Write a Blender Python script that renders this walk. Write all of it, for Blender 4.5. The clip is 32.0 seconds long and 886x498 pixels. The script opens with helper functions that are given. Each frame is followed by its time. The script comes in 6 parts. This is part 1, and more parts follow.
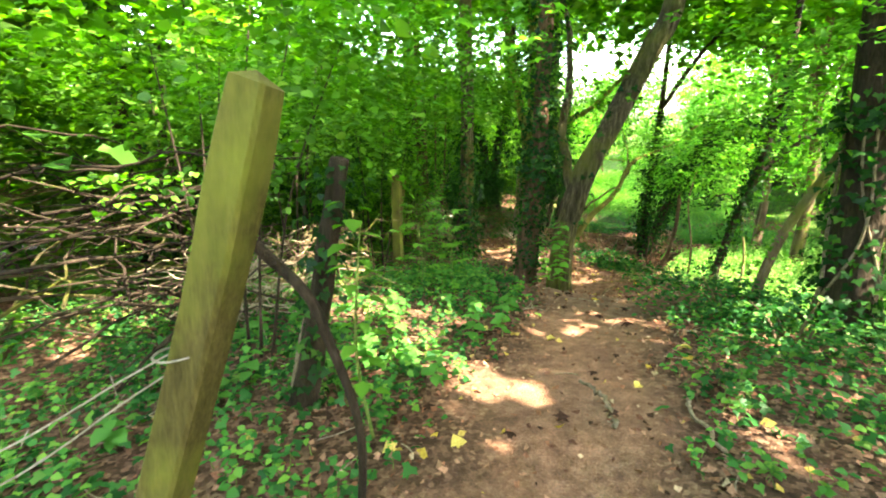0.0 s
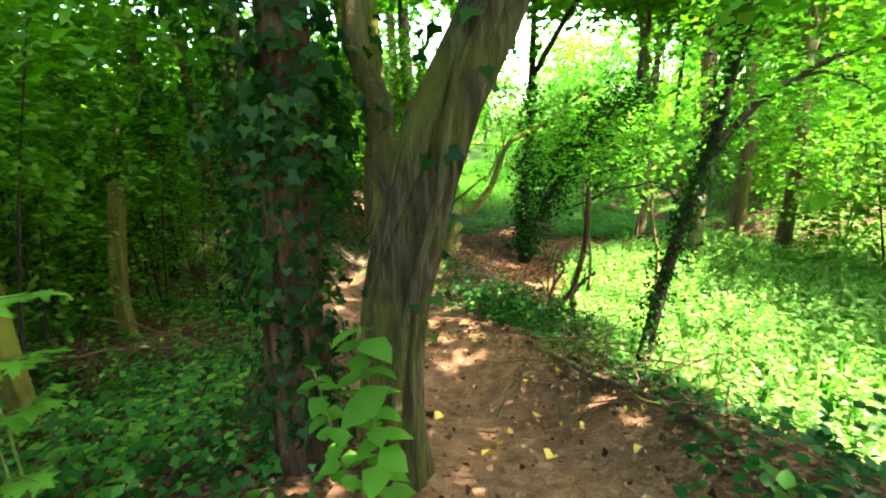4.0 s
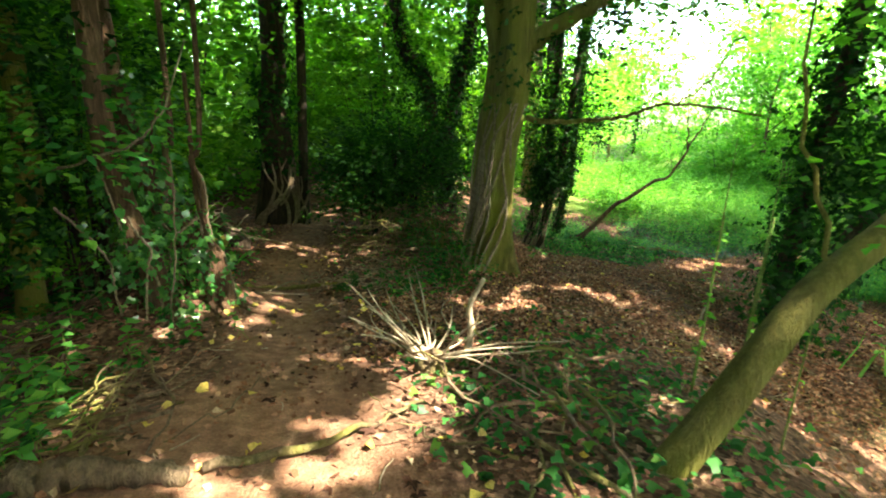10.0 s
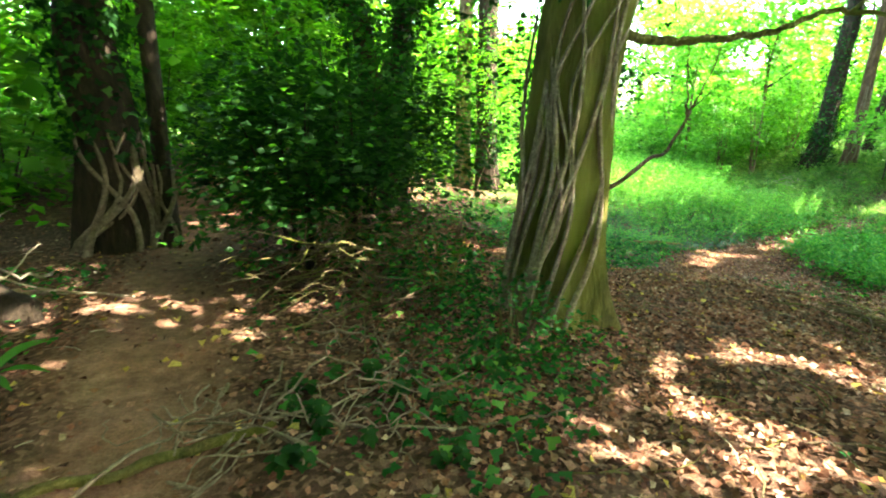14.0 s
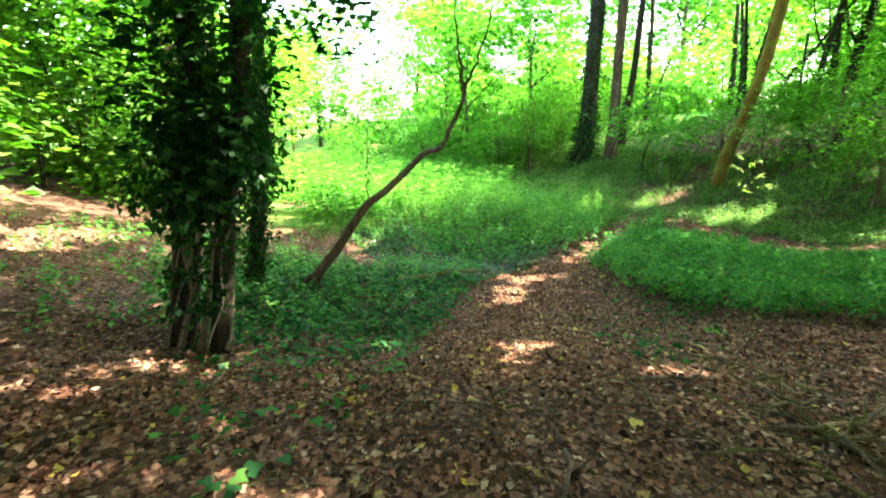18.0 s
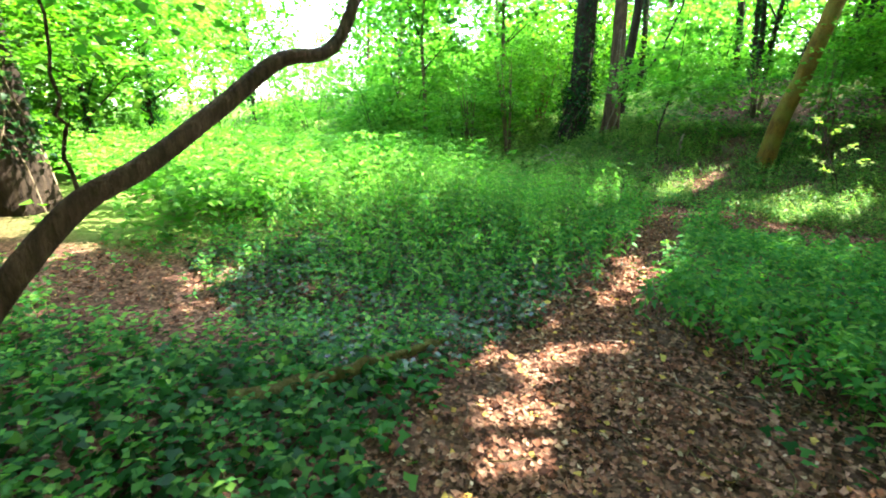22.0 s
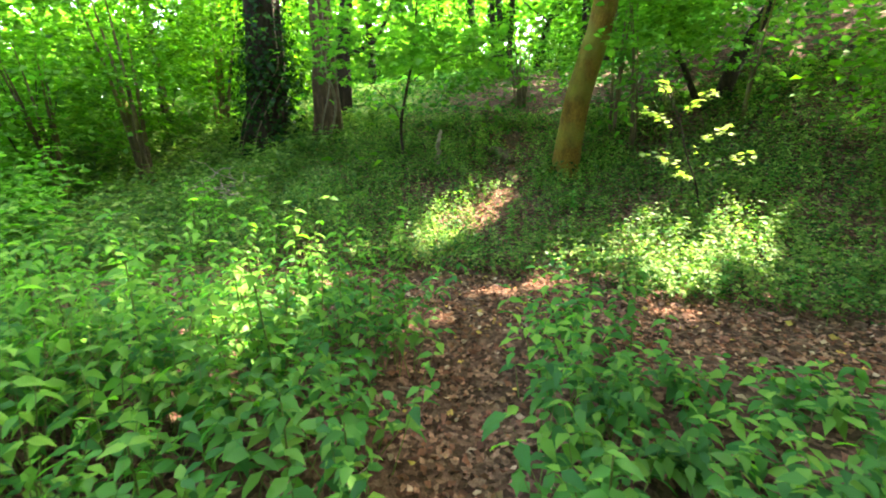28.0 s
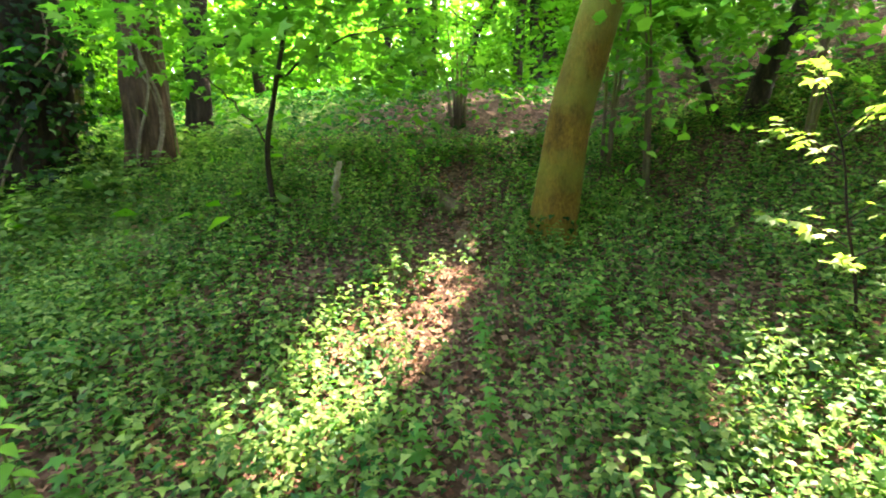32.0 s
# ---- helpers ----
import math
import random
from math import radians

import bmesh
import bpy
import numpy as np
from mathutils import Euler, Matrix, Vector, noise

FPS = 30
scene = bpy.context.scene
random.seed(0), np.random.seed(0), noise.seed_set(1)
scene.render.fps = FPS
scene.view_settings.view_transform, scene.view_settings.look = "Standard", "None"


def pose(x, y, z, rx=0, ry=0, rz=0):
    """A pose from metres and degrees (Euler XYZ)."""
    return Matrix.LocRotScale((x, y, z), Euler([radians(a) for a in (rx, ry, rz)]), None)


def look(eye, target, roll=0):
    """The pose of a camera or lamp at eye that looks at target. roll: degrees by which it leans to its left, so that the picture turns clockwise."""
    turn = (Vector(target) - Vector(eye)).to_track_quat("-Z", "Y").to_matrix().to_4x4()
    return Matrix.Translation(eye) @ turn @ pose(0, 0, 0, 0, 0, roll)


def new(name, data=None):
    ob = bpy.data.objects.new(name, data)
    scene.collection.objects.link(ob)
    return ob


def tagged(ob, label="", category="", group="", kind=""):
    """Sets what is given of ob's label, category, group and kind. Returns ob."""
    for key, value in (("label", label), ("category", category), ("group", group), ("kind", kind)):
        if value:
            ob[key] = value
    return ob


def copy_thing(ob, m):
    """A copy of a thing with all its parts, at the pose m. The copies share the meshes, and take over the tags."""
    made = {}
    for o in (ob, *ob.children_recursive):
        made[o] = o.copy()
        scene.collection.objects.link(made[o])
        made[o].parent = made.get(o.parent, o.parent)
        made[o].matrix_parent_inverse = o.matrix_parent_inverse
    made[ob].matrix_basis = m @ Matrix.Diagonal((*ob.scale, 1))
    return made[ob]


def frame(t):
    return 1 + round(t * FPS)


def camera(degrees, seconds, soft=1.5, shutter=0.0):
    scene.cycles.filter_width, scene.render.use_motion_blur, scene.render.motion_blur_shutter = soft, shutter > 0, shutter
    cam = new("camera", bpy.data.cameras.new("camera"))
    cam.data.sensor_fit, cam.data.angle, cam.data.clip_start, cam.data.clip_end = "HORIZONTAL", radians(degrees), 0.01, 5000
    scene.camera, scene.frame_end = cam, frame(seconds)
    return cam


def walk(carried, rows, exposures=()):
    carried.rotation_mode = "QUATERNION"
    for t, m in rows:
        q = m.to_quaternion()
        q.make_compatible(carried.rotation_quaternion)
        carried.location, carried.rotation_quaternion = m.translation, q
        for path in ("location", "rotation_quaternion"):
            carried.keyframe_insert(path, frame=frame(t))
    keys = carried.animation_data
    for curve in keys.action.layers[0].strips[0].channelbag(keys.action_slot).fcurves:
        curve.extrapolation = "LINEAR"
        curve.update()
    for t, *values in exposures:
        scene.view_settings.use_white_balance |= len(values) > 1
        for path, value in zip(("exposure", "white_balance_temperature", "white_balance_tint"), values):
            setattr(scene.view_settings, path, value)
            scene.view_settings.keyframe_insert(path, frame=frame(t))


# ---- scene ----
cam = camera(87.3, 32.0, soft=2.0, shutter=0.15)
METRES, EYE, TILT, LEAN, TURN = 34.0, 1.5, -14.5, 1.4, 0.0
ROWS = [
    (0.0, 0.0, 0.0, 0.0, -0.0, 0.0, -0.0),
    (0.5, 0.0011, 0.0142, 0.0031, -3.41, -0.18, 1.33),
    (1.0, 0.0063, 0.0284, 0.005, -7.64, -0.35, 2.64),
    (1.5, 0.0107, 0.0445, 0.0076, -8.88, -0.35, 3.22),
    (2.0, 0.0162, 0.0608, 0.0102, -9.95, -0.43, 3.61),
    (2.5, 0.0223, 0.0768, 0.0121, -11.14, -0.68, 4.04),
    (3.0, 0.0274, 0.0922, 0.0145, -12.56, -0.98, 4.44),
    (3.5, 0.0344, 0.1074, 0.0159, -13.73, -1.2, 4.88),
    (4.0, 0.0395, 0.1226, 0.018, -15.21, -1.25, 5.26),
    (4.5, 0.0464, 0.1359, 0.0191, -16.94, -1.53, 5.77),
    (6.5, 0.0705, 0.1931, 0.0155, -21.57, -1.54, 3.63),
    (7.0, 0.0757, 0.2073, 0.0178, -21.04, -1.5, 3.51),
    (7.5, 0.0781, 0.2218, 0.0195, -19.76, -1.57, 3.08),
    (8.0, 0.0764, 0.2379, 0.0219, -15.05, -1.55, 1.63),
    (8.5, 0.0743, 0.2548, 0.0241, -10.65, -1.27, 0.3),
    (9.0, 0.07, 0.2716, 0.0271, -6.96, -0.43, -0.53),
    (9.5, 0.0672, 0.2871, 0.0301, -5.44, -0.4, -1.19),
    (10.0, 0.0647, 0.3008, 0.032, -1.37, -1.01, -2.23),
    (10.5, 0.0589, 0.3147, 0.034, 2.66, -1.77, -3.61),
    (11.0, 0.0528, 0.3303, 0.0355, 3.88, -1.75, -3.97),
    (11.5, 0.0462, 0.3459, 0.037, 4.64, -1.35, -4.21),
    (12.0, 0.0416, 0.3593, 0.0394, 4.58, -1.5, -4.53),
    (12.5, 0.0345, 0.3745, 0.0385, 4.22, -1.62, -4.22),
    (13.0, 0.0292, 0.3896, 0.0401, -0.13, -1.83, -2.7),
    (13.5, 0.0301, 0.4054, 0.041, -6.71, -2.03, -0.47),
    (14.0, 0.035, 0.4188, 0.0426, -14.42, -1.94, 1.67),
    (14.5, 0.0437, 0.4303, 0.0432, -21.78, -1.44, 3.75),
    (15.0, 0.0533, 0.4415, 0.0452, -28.51, -1.34, 5.16),
    (15.5, 0.0666, 0.452, 0.0465, -32.96, -1.59, 6.41),
    (17.5, 0.1111, 0.5033, 0.0531, -37.13, -2.49, 7.78),
    (18.0, 0.1202, 0.5153, 0.054, -37.99, -2.51, 7.95),
    (18.5, 0.1317, 0.5265, 0.0532, -38.82, -2.87, 8.09),
    (19.0, 0.1427, 0.5402, 0.0535, -39.37, -3.01, 8.24),
    (19.5, 0.1568, 0.5531, 0.0534, -40.24, -3.12, 8.34),
    (20.0, 0.1698, 0.5663, 0.0552, -40.63, -3.17, 8.43),
    (20.5, 0.1817, 0.5787, 0.0587, -40.89, -3.44, 8.36),
    (21.0, 0.1934, 0.5912, 0.0602, -41.07, -3.89, 8.39),
    (21.5, 0.2037, 0.6031, 0.0614, -41.6, -4.45, 8.49),
    (22.0, 0.2135, 0.6135, 0.0606, -42.39, -4.7, 8.83),
    (22.5, 0.2228, 0.6241, 0.0605, -45.09, -4.77, 9.46),
    (23.0, 0.2351, 0.635, 0.0584, -47.15, -4.53, 9.99),
    (23.5, 0.2481, 0.6439, 0.0593, -51.78, -4.96, 10.94),
    (24.0, 0.2632, 0.6505, 0.0586, -55.36, -5.84, 11.82),
    (24.5, 0.2785, 0.6572, 0.0597, -56.87, -6.22, 12.18),
    (25.0, 0.2942, 0.661, 0.0595, -60.83, -6.93, 12.98),
    (25.5, 0.3116, 0.6653, 0.0593, -62.61, -7.08, 13.4),
    (26.0, 0.3299, 0.6679, 0.0599, -63.95, -7.25, 13.46),
    (26.5, 0.3461, 0.6722, 0.0617, -65.36, -7.3, 13.6),
    (28.5, 0.4041, 0.6893, 0.0699, -72.2, -8.8, 14.98),
    (29.0, 0.4175, 0.6931, 0.0712, -72.94, -8.95, 15.11),
    (29.5, 0.4304, 0.6947, 0.0722, -74.38, -9.27, 14.99),
    (30.0, 0.4425, 0.6999, 0.074, -75.19, -9.16, 15.15),
    (30.5, 0.4526, 0.703, 0.0756, -76.29, -9.2, 15.14),
    (31.0, 0.4628, 0.7028, 0.0762, -78.18, -9.47, 15.01),
    (31.5, 0.4715, 0.7064, 0.077, -79.68, -8.88, 15.09),
    (32.0, 0.4789, 0.7078, 0.0776, -81.22, -8.17, 15.22),
]
EXPOSURES = [(0.0, 4.95, 8250, -2), (1.5, 4.68, 7950, -4), (4.0, 4.75, 7950, -5), (9.0, 4.5, 7750, -2), (11.0, 5.1, 7700, -3), (12.0, 5.55, 7700, -3), (13.0, 5.58, 7550, -3), (15.0, 5.5, 7450, -3), (18.0, 5.05, 7200, -1), (21.0, 4.78, 6900, 1), (24.0, 4.7, 7000, 3), (26.0, 4.75, 7300, 0), (29.0, 5.1, 8250, 10), (32.0, 5.2, 8000, 13)]
walk(cam, [(t, pose(0, 0, EYE, TILT, LEAN, TURN) @ pose(METRES * x, METRES * y, METRES * z, 90 + pitch, roll, yaw)) for t, x, y, z, yaw, pitch, roll in ROWS], EXPOSURES)

# ---- light: high summer sun from the east, clear sky ----
SUN_AZ, SUN_EL = 121.0, 52.0
world = bpy.data.worlds.new("sky")
scene.world = world
world.use_nodes = True
wn = world.node_tree.nodes
sky = wn.new("ShaderNodeTexSky")
sky.sky_type, sky.sun_disc = "NISHITA", False
sky.sun_elevation, sky.sun_rotation = radians(SUN_EL), radians(SUN_AZ)
sky.dust_density, sky.ozone_density = 2.5, 1.0
wn["Background"].inputs["Strength"].default_value = 0.15
world.node_tree.links.new(sky.outputs[0], wn["Background"].inputs["Color"])
sun_data = bpy.data.lights.new("sun", "SUN")
sun_data.energy, sun_data.angle, sun_data.color = 2.6, radians(0.6), (1.0, 0.96, 0.91)
sun_dir = Vector((math.sin(radians(SUN_AZ)) * math.cos(radians(SUN_EL)), math.cos(radians(SUN_AZ)) * math.cos(radians(SUN_EL)), math.sin(radians(SUN_EL))))
new("sun", sun_data).matrix_world = look(sun_dir * 60, (0, 0, 0))


# ---- materials ----
def material(name):
    m = bpy.data.materials.new(name)
    m.use_nodes = True
    m.node_tree.nodes.clear()
    return m, m.node_tree.nodes, m.node_tree.links


def ramp(nodes, stops):
    r = nodes.new("ShaderNodeValToRGB")
    while len(r.color_ramp.elements) < len(stops):
        r.color_ramp.elements.new(0.5)
    for e, (p, c) in zip(r.color_ramp.elements, stops):
        e.position, e.color = p, (*c, 1)
    return r


def noise_tex(nodes, links, scale, detail=4.0, stretch=None, rough=0.6):
    n = nodes.new("ShaderNodeTexNoise")
    n.inputs["Scale"].default_value, n.inputs["Detail"].default_value, n.inputs["Roughness"].default_value = scale, detail, rough
    co = nodes.new("ShaderNodeNewGeometry").outputs["Position"]
    if stretch:
        mp = nodes.new("ShaderNodeMapping")
        mp.inputs["Scale"].default_value = stretch
        links.new(co, mp.inputs["Vector"])
        co = mp.outputs[0]
    links.new(co, n.inputs["Vector"])
    return n


def mixed(nodes, links, fac, a, b, mode="MIX"):
    m = nodes.new("ShaderNodeMix")
    m.data_type, m.blend_type = "RGBA", mode
    for i, v in ((0, fac), (6, a), (7, b)):
        if isinstance(v, (int, float)):
            m.inputs[i].default_value = v
        elif isinstance(v, tuple):
            m.inputs[i].default_value = (*v, 1)
        else:
            links.new(v, m.inputs[i])
    return m.outputs[2]


def leaf_material(name, stops, glow=1.0, gloss=0.025, rough=0.5, warmth=(1.2, 1.75, 0.5)):
    """Living leaf: colour varies from leaf to leaf, light shines through it."""
    m, n, l = material(name)
    geo = n.new("ShaderNodeNewGeometry")
    r = ramp(n, stops)
    l.new(geo.outputs["Random Per Island"], r.inputs[0])
    patch = noise_tex(n, l, 1.3, 2.0)
    dull = ramp(n, [(0.3, (0.55, 0.6, 0.5)), (0.75, (1.25, 1.2, 1.0))])
    l.new(patch.outputs[0], dull.inputs[0])
    col = mixed(n, l, 1.0, r.outputs[0], dull.outputs[0], "MULTIPLY")
    front = n.new("ShaderNodeBsdfDiffuse")
    l.new(col, front.inputs["Color"])
    back = n.new("ShaderNodeBsdfTranslucent")
    warm = mixed(n, l, 1.0, col, tuple(c * glow for c in warmth), "MULTIPLY")
    l.new(warm, back.inputs["Color"])
    both = n.new("ShaderNodeMixShader")
    both.inputs[0].default_value = 0.45
    l.new(front.outputs[0], both.inputs[1])
    l.new(back.outputs[0], both.inputs[2])
    shine = n.new("ShaderNodeBsdfGlossy")
    shine.inputs["Roughness"].default_value = rough
    top = n.new("ShaderNodeMixShader")
    top.inputs[0].default_value = gloss * 0.4
    l.new(both.outputs[0], top.inputs[1])
    l.new(shine.outputs[0], top.inputs[2])
    out = n.new("ShaderNodeOutputMaterial")
    l.new(top.outputs[0], out.inputs["Surface"])
    return m


def solid_material(name, stops, scale=6.0, stretch=None, bump=0.5, rough=0.9, fine=40.0, moss=0.0, depth=0.02):
    """Bark, wood or soil: two scales of noise for colour, bump from both, moss where asked."""
    m, n, l = material(name)
    big = noise_tex(n, l, scale, 6.0, stretch, 0.65)
    small = noise_tex(n, l, fine, 4.0, stretch, 0.7)
    r = ramp(n, stops)
    l.new(big.outputs[0], r.inputs[0])
    g = ramp(n, [(0.25, (0.45, 0.45, 0.45)), (0.7, (1.25, 1.25, 1.25))])
    l.new(small.outputs[0], g.inputs[0])
    col = mixed(n, l, 1.0, r.outputs[0], g.outputs[0], "MULTIPLY")
    if moss:
        mo = noise_tex(n, l, 1.7, 5.0)
        mk = ramp(n, [(0.5 - 0.2 * moss, (0, 0, 0)), (0.72, (1, 1, 1))])
        l.new(mo.outputs[0], mk.inputs[0])
        col = mixed(n, l, mk.outputs[0], col, (0.125, 0.125, 0.02))
    p = n.new("ShaderNodeBsdfPrincipled")
    p.inputs["Roughness"].default_value = rough
    p.inputs["Specular IOR Level"].default_value = 0.12
    l.new(col, p.inputs["Base Color"])
    add = n.new("ShaderNodeMath")
    l.new(big.outputs[0], add.inputs[0])
    l.new(small.outputs[0], add.inputs[1])
    b = n.new("ShaderNodeBump")
    b.inputs["Strength"].default_value, b.inputs["Distance"].default_value = bump, depth
    l.new(add.outputs[0], b.inputs["Height"])
    l.new(b.outputs[0], p.inputs["Normal"])
    out = n.new("ShaderNodeOutputMaterial")
    l.new(p.outputs[0], out.inputs["Surface"])
    return m


def random_piece_material(name, stops, rough=0.75, thin=0.15):
    """Dry fallen leaves: a colour for each leaf."""
    m, n, l = material(name)
    geo = n.new("ShaderNodeNewGeometry")
    r = ramp(n, stops)
    r.color_ramp.interpolation = "CONSTANT"
    l.new(geo.outputs["Random Per Island"], r.inputs[0])
    small = noise_tex(n, l, 60.0, 3.0)
    g = ramp(n, [(0.3, (0.6, 0.6, 0.6)), (0.7, (1.15, 1.15, 1.15))])
    l.new(small.outputs[0], g.inputs[0])
    col = mixed(n, l, 1.0, r.outputs[0], g.outputs[0], "MULTIPLY")
    d = n.new("ShaderNodeBsdfDiffuse")
    t = n.new("ShaderNodeBsdfTranslucent")
    l.new(col, d.inputs["Color"])
    l.new(col, t.inputs["Color"])
    x = n.new("ShaderNodeMixShader")
    x.inputs[0].default_value = thin
    l.new(d.outputs[0], x.inputs[1])
    l.new(t.outputs[0], x.inputs[2])
    out = n.new("ShaderNodeOutputMaterial")
    l.new(x.outputs[0], out.inputs["Surface"])
    return m


LEAF = leaf_material("leaf_green", [(0.0, (0.035, 0.10, 0.012)), (0.45, (0.06, 0.16, 0.02)), (0.8, (0.10, 0.22, 0.03)), (1.0, (0.14, 0.25, 0.038))], 0.9)
LEAF_BRIGHT = leaf_material("leaf_bright", [(0.0, (0.05, 0.15, 0.026)), (0.5, (0.095, 0.235, 0.042)), (1.0, (0.18, 0.31, 0.07))], 1.1, 0.02, 0.45, (1.1, 1.7, 0.6))
LEAF_FAR = leaf_material("leaf_far", [(0.0, (0.03, 0.09, 0.016)), (0.5, (0.065, 0.155, 0.026)), (1.0, (0.15, 0.25, 0.045))], 1.05)
# Maple shoot leaves: much of this paleness is sunlight put into the colour.
LEAF_PALE_SUNLIT = leaf_material("leaf_pale_sunlit", [(0.0, (0.14, 0.20, 0.07)), (1.0, (0.32, 0.36, 0.18))], 0.8)
LEAF_HERB = leaf_material("leaf_herb", [(0.0, (0.022, 0.095, 0.033)), (0.5, (0.054, 0.17, 0.047)), (1.0, (0.15, 0.275, 0.06))], 1.1, 0.018, 0.45, (1.1, 1.75, 0.6))
LEAF_GLADE = leaf_material("leaf_glade", [(0.0, (0.05, 0.15, 0.035)), (0.5, (0.11, 0.25, 0.06)), (1.0, (0.27, 0.37, 0.14))], 1.0, 0.03, 0.42, (1.1, 1.6, 0.7))
LEAF_BANK = leaf_material("leaf_bank", [(0.0, (0.042, 0.10, 0.034)), (0.4, (0.095, 0.172, 0.056)), (0.8, (0.16, 0.235, 0.075)), (1.0, (0.26, 0.31, 0.12))], 1.0, 0.02, 0.42, (1.15, 1.65, 0.55))
IVY = leaf_material("leaf_ivy", [(0.0, (0.012, 0.05, 0.018)), (0.5, (0.024, 0.09, 0.03)), (0.82, (0.045, 0.145, 0.042)), (1.0, (0.12, 0.21, 0.05))], 0.85, 0.016, 0.4, (1.0, 1.75, 0.65))
HOLLY = leaf_material("leaf_evergreen", [(0.0, (0.009, 0.034, 0.010)), (0.6, (0.018, 0.06, 0.015)), (1.0, (0.04, 0.105, 0.022))], 0.8, 0.03, 0.4)
# Ivy on trees: darker copy of IVY, backlit shade put into the colour.
IVY_SHADED = leaf_material("leaf_ivy_shaded", [(0.0, (0.007, 0.026, 0.009)), (0.5, (0.013, 0.046, 0.014)), (0.85, (0.026, 0.08, 0.022)), (1.0, (0.06, 0.13, 0.03))], 0.8, 0.016, 0.4)
IVY_SHINY = leaf_material("leaf_ivy_shiny", [(0.0, (0.010, 0.036, 0.013)), (0.5, (0.018, 0.062, 0.02)), (0.85, (0.035, 0.105, 0.03)), (0.96, (0.06, 0.13, 0.03)), (1.0, (0.30, 0.26, 0.05))], 0.8, 0.11, 0.30)
IVY_LUSH = leaf_material("leaf_ivy_lush", [(0.0, (0.018, 0.075, 0.02)), (0.5, (0.035, 0.125, 0.032)), (0.85, (0.06, 0.165, 0.04)), (1.0, (0.13, 0.24, 0.055))], 0.85, 0.10, 0.28)
DRY = random_piece_material("leaf_dry", [(0.0, (0.10, 0.044, 0.029)), (0.18, (0.18, 0.08, 0.05)), (0.40, (0.27, 0.14, 0.096)), (0.56, (0.04, 0.02, 0.015)), (0.68, (0.29, 0.155, 0.10)), (0.84, (0.40, 0.27, 0.185)), (0.88, (0.20, 0.085, 0.05)), (0.975, (0.40, 0.27, 0.07))])
YELLOWED = random_piece_material("leaf_yellowed", [(0.0, (0.42, 0.28, 0.05)), (0.35, (0.5, 0.36, 0.10)), (0.7, (0.34, 0.22, 0.08))])
BARK = solid_material("bark_brown", [(0.25, (0.035, 0.022, 0.015)), (0.5, (0.10, 0.065, 0.042)), (0.75, (0.19, 0.135, 0.09))], 7.0, (1.6, 1.6, 0.35), 0.9, moss=0.25, depth=0.03)
BARK_RED = solid_material("bark_red", [(0.25, (0.025, 0.013, 0.009)), (0.5, (0.085, 0.046, 0.028)), (0.75, (0.17, 0.10, 0.062))], 8.0, (1.6, 1.6, 0.3), 1.0, depth=0.04)
BARK_DARK = solid_material("bark_dark", [(0.25, (0.010, 0.007, 0.005)), (0.55, (0.032, 0.021, 0.014)), (0.8, (0.075, 0.052, 0.036))], 8.0, (1.6, 1.6, 0.35), 0.9, depth=0.03)
BARK_GREY = solid_material("bark_grey", [(0.3, (0.016, 0.011, 0.007)), (0.48, (0.06, 0.043, 0.027)), (0.72, (0.17, 0.13, 0.085))], 15.0, (1.8, 1.8, 0.16), 1.0, moss=0.25, depth=0.06)
BARK_MOSSY = solid_material("bark_mossy", [(0.25, (0.03, 0.022, 0.012)), (0.5, (0.115, 0.092, 0.03)), (0.75, (0.22, 0.18, 0.06))], 9.0, (1.8, 1.8, 0.2), 1.0, moss=0.9, depth=0.06)
BARK_OCHRE = solid_material("bark_ochre", [(0.25, (0.055, 0.027, 0.006)), (0.5, (0.125, 0.063, 0.009)), (0.75, (0.20, 0.108, 0.017))], 5.0, (1.6, 1.6, 0.7), 0.7, moss=0.22)
VINE = solid_material("vine_bark", [(0.3, (0.085, 0.058, 0.036)), (0.7, (0.24, 0.18, 0.125))], 14.0, None, 0.5)
DEADWOOD = solid_material("dead_wood", [(0.25, (0.10, 0.075, 0.05)), (0.5, (0.24, 0.185, 0.13)), (0.75, (0.42, 0.35, 0.27))], 11.0, None, 0.6)
POSTWOOD = solid_material("post_wood", [(0.25, (0.028, 0.020, 0.007)), (0.5, (0.062, 0.046, 0.014)), (0.75, (0.10, 0.076, 0.026))], 6.0, (3, 3, 0.3), 0.4, moss=0.3)
STEM = solid_material("green_stem", [(0.3, (0.06, 0.10, 0.02)), (0.7, (0.13, 0.16, 0.04))], 12.0, None, 0.2)
WIRE = solid_material("rusty_wire", [(0.3, (0.16, 0.12, 0.09)), (0.7, (0.30, 0.26, 0.22))], 30.0, None, 0.2, 0.55)


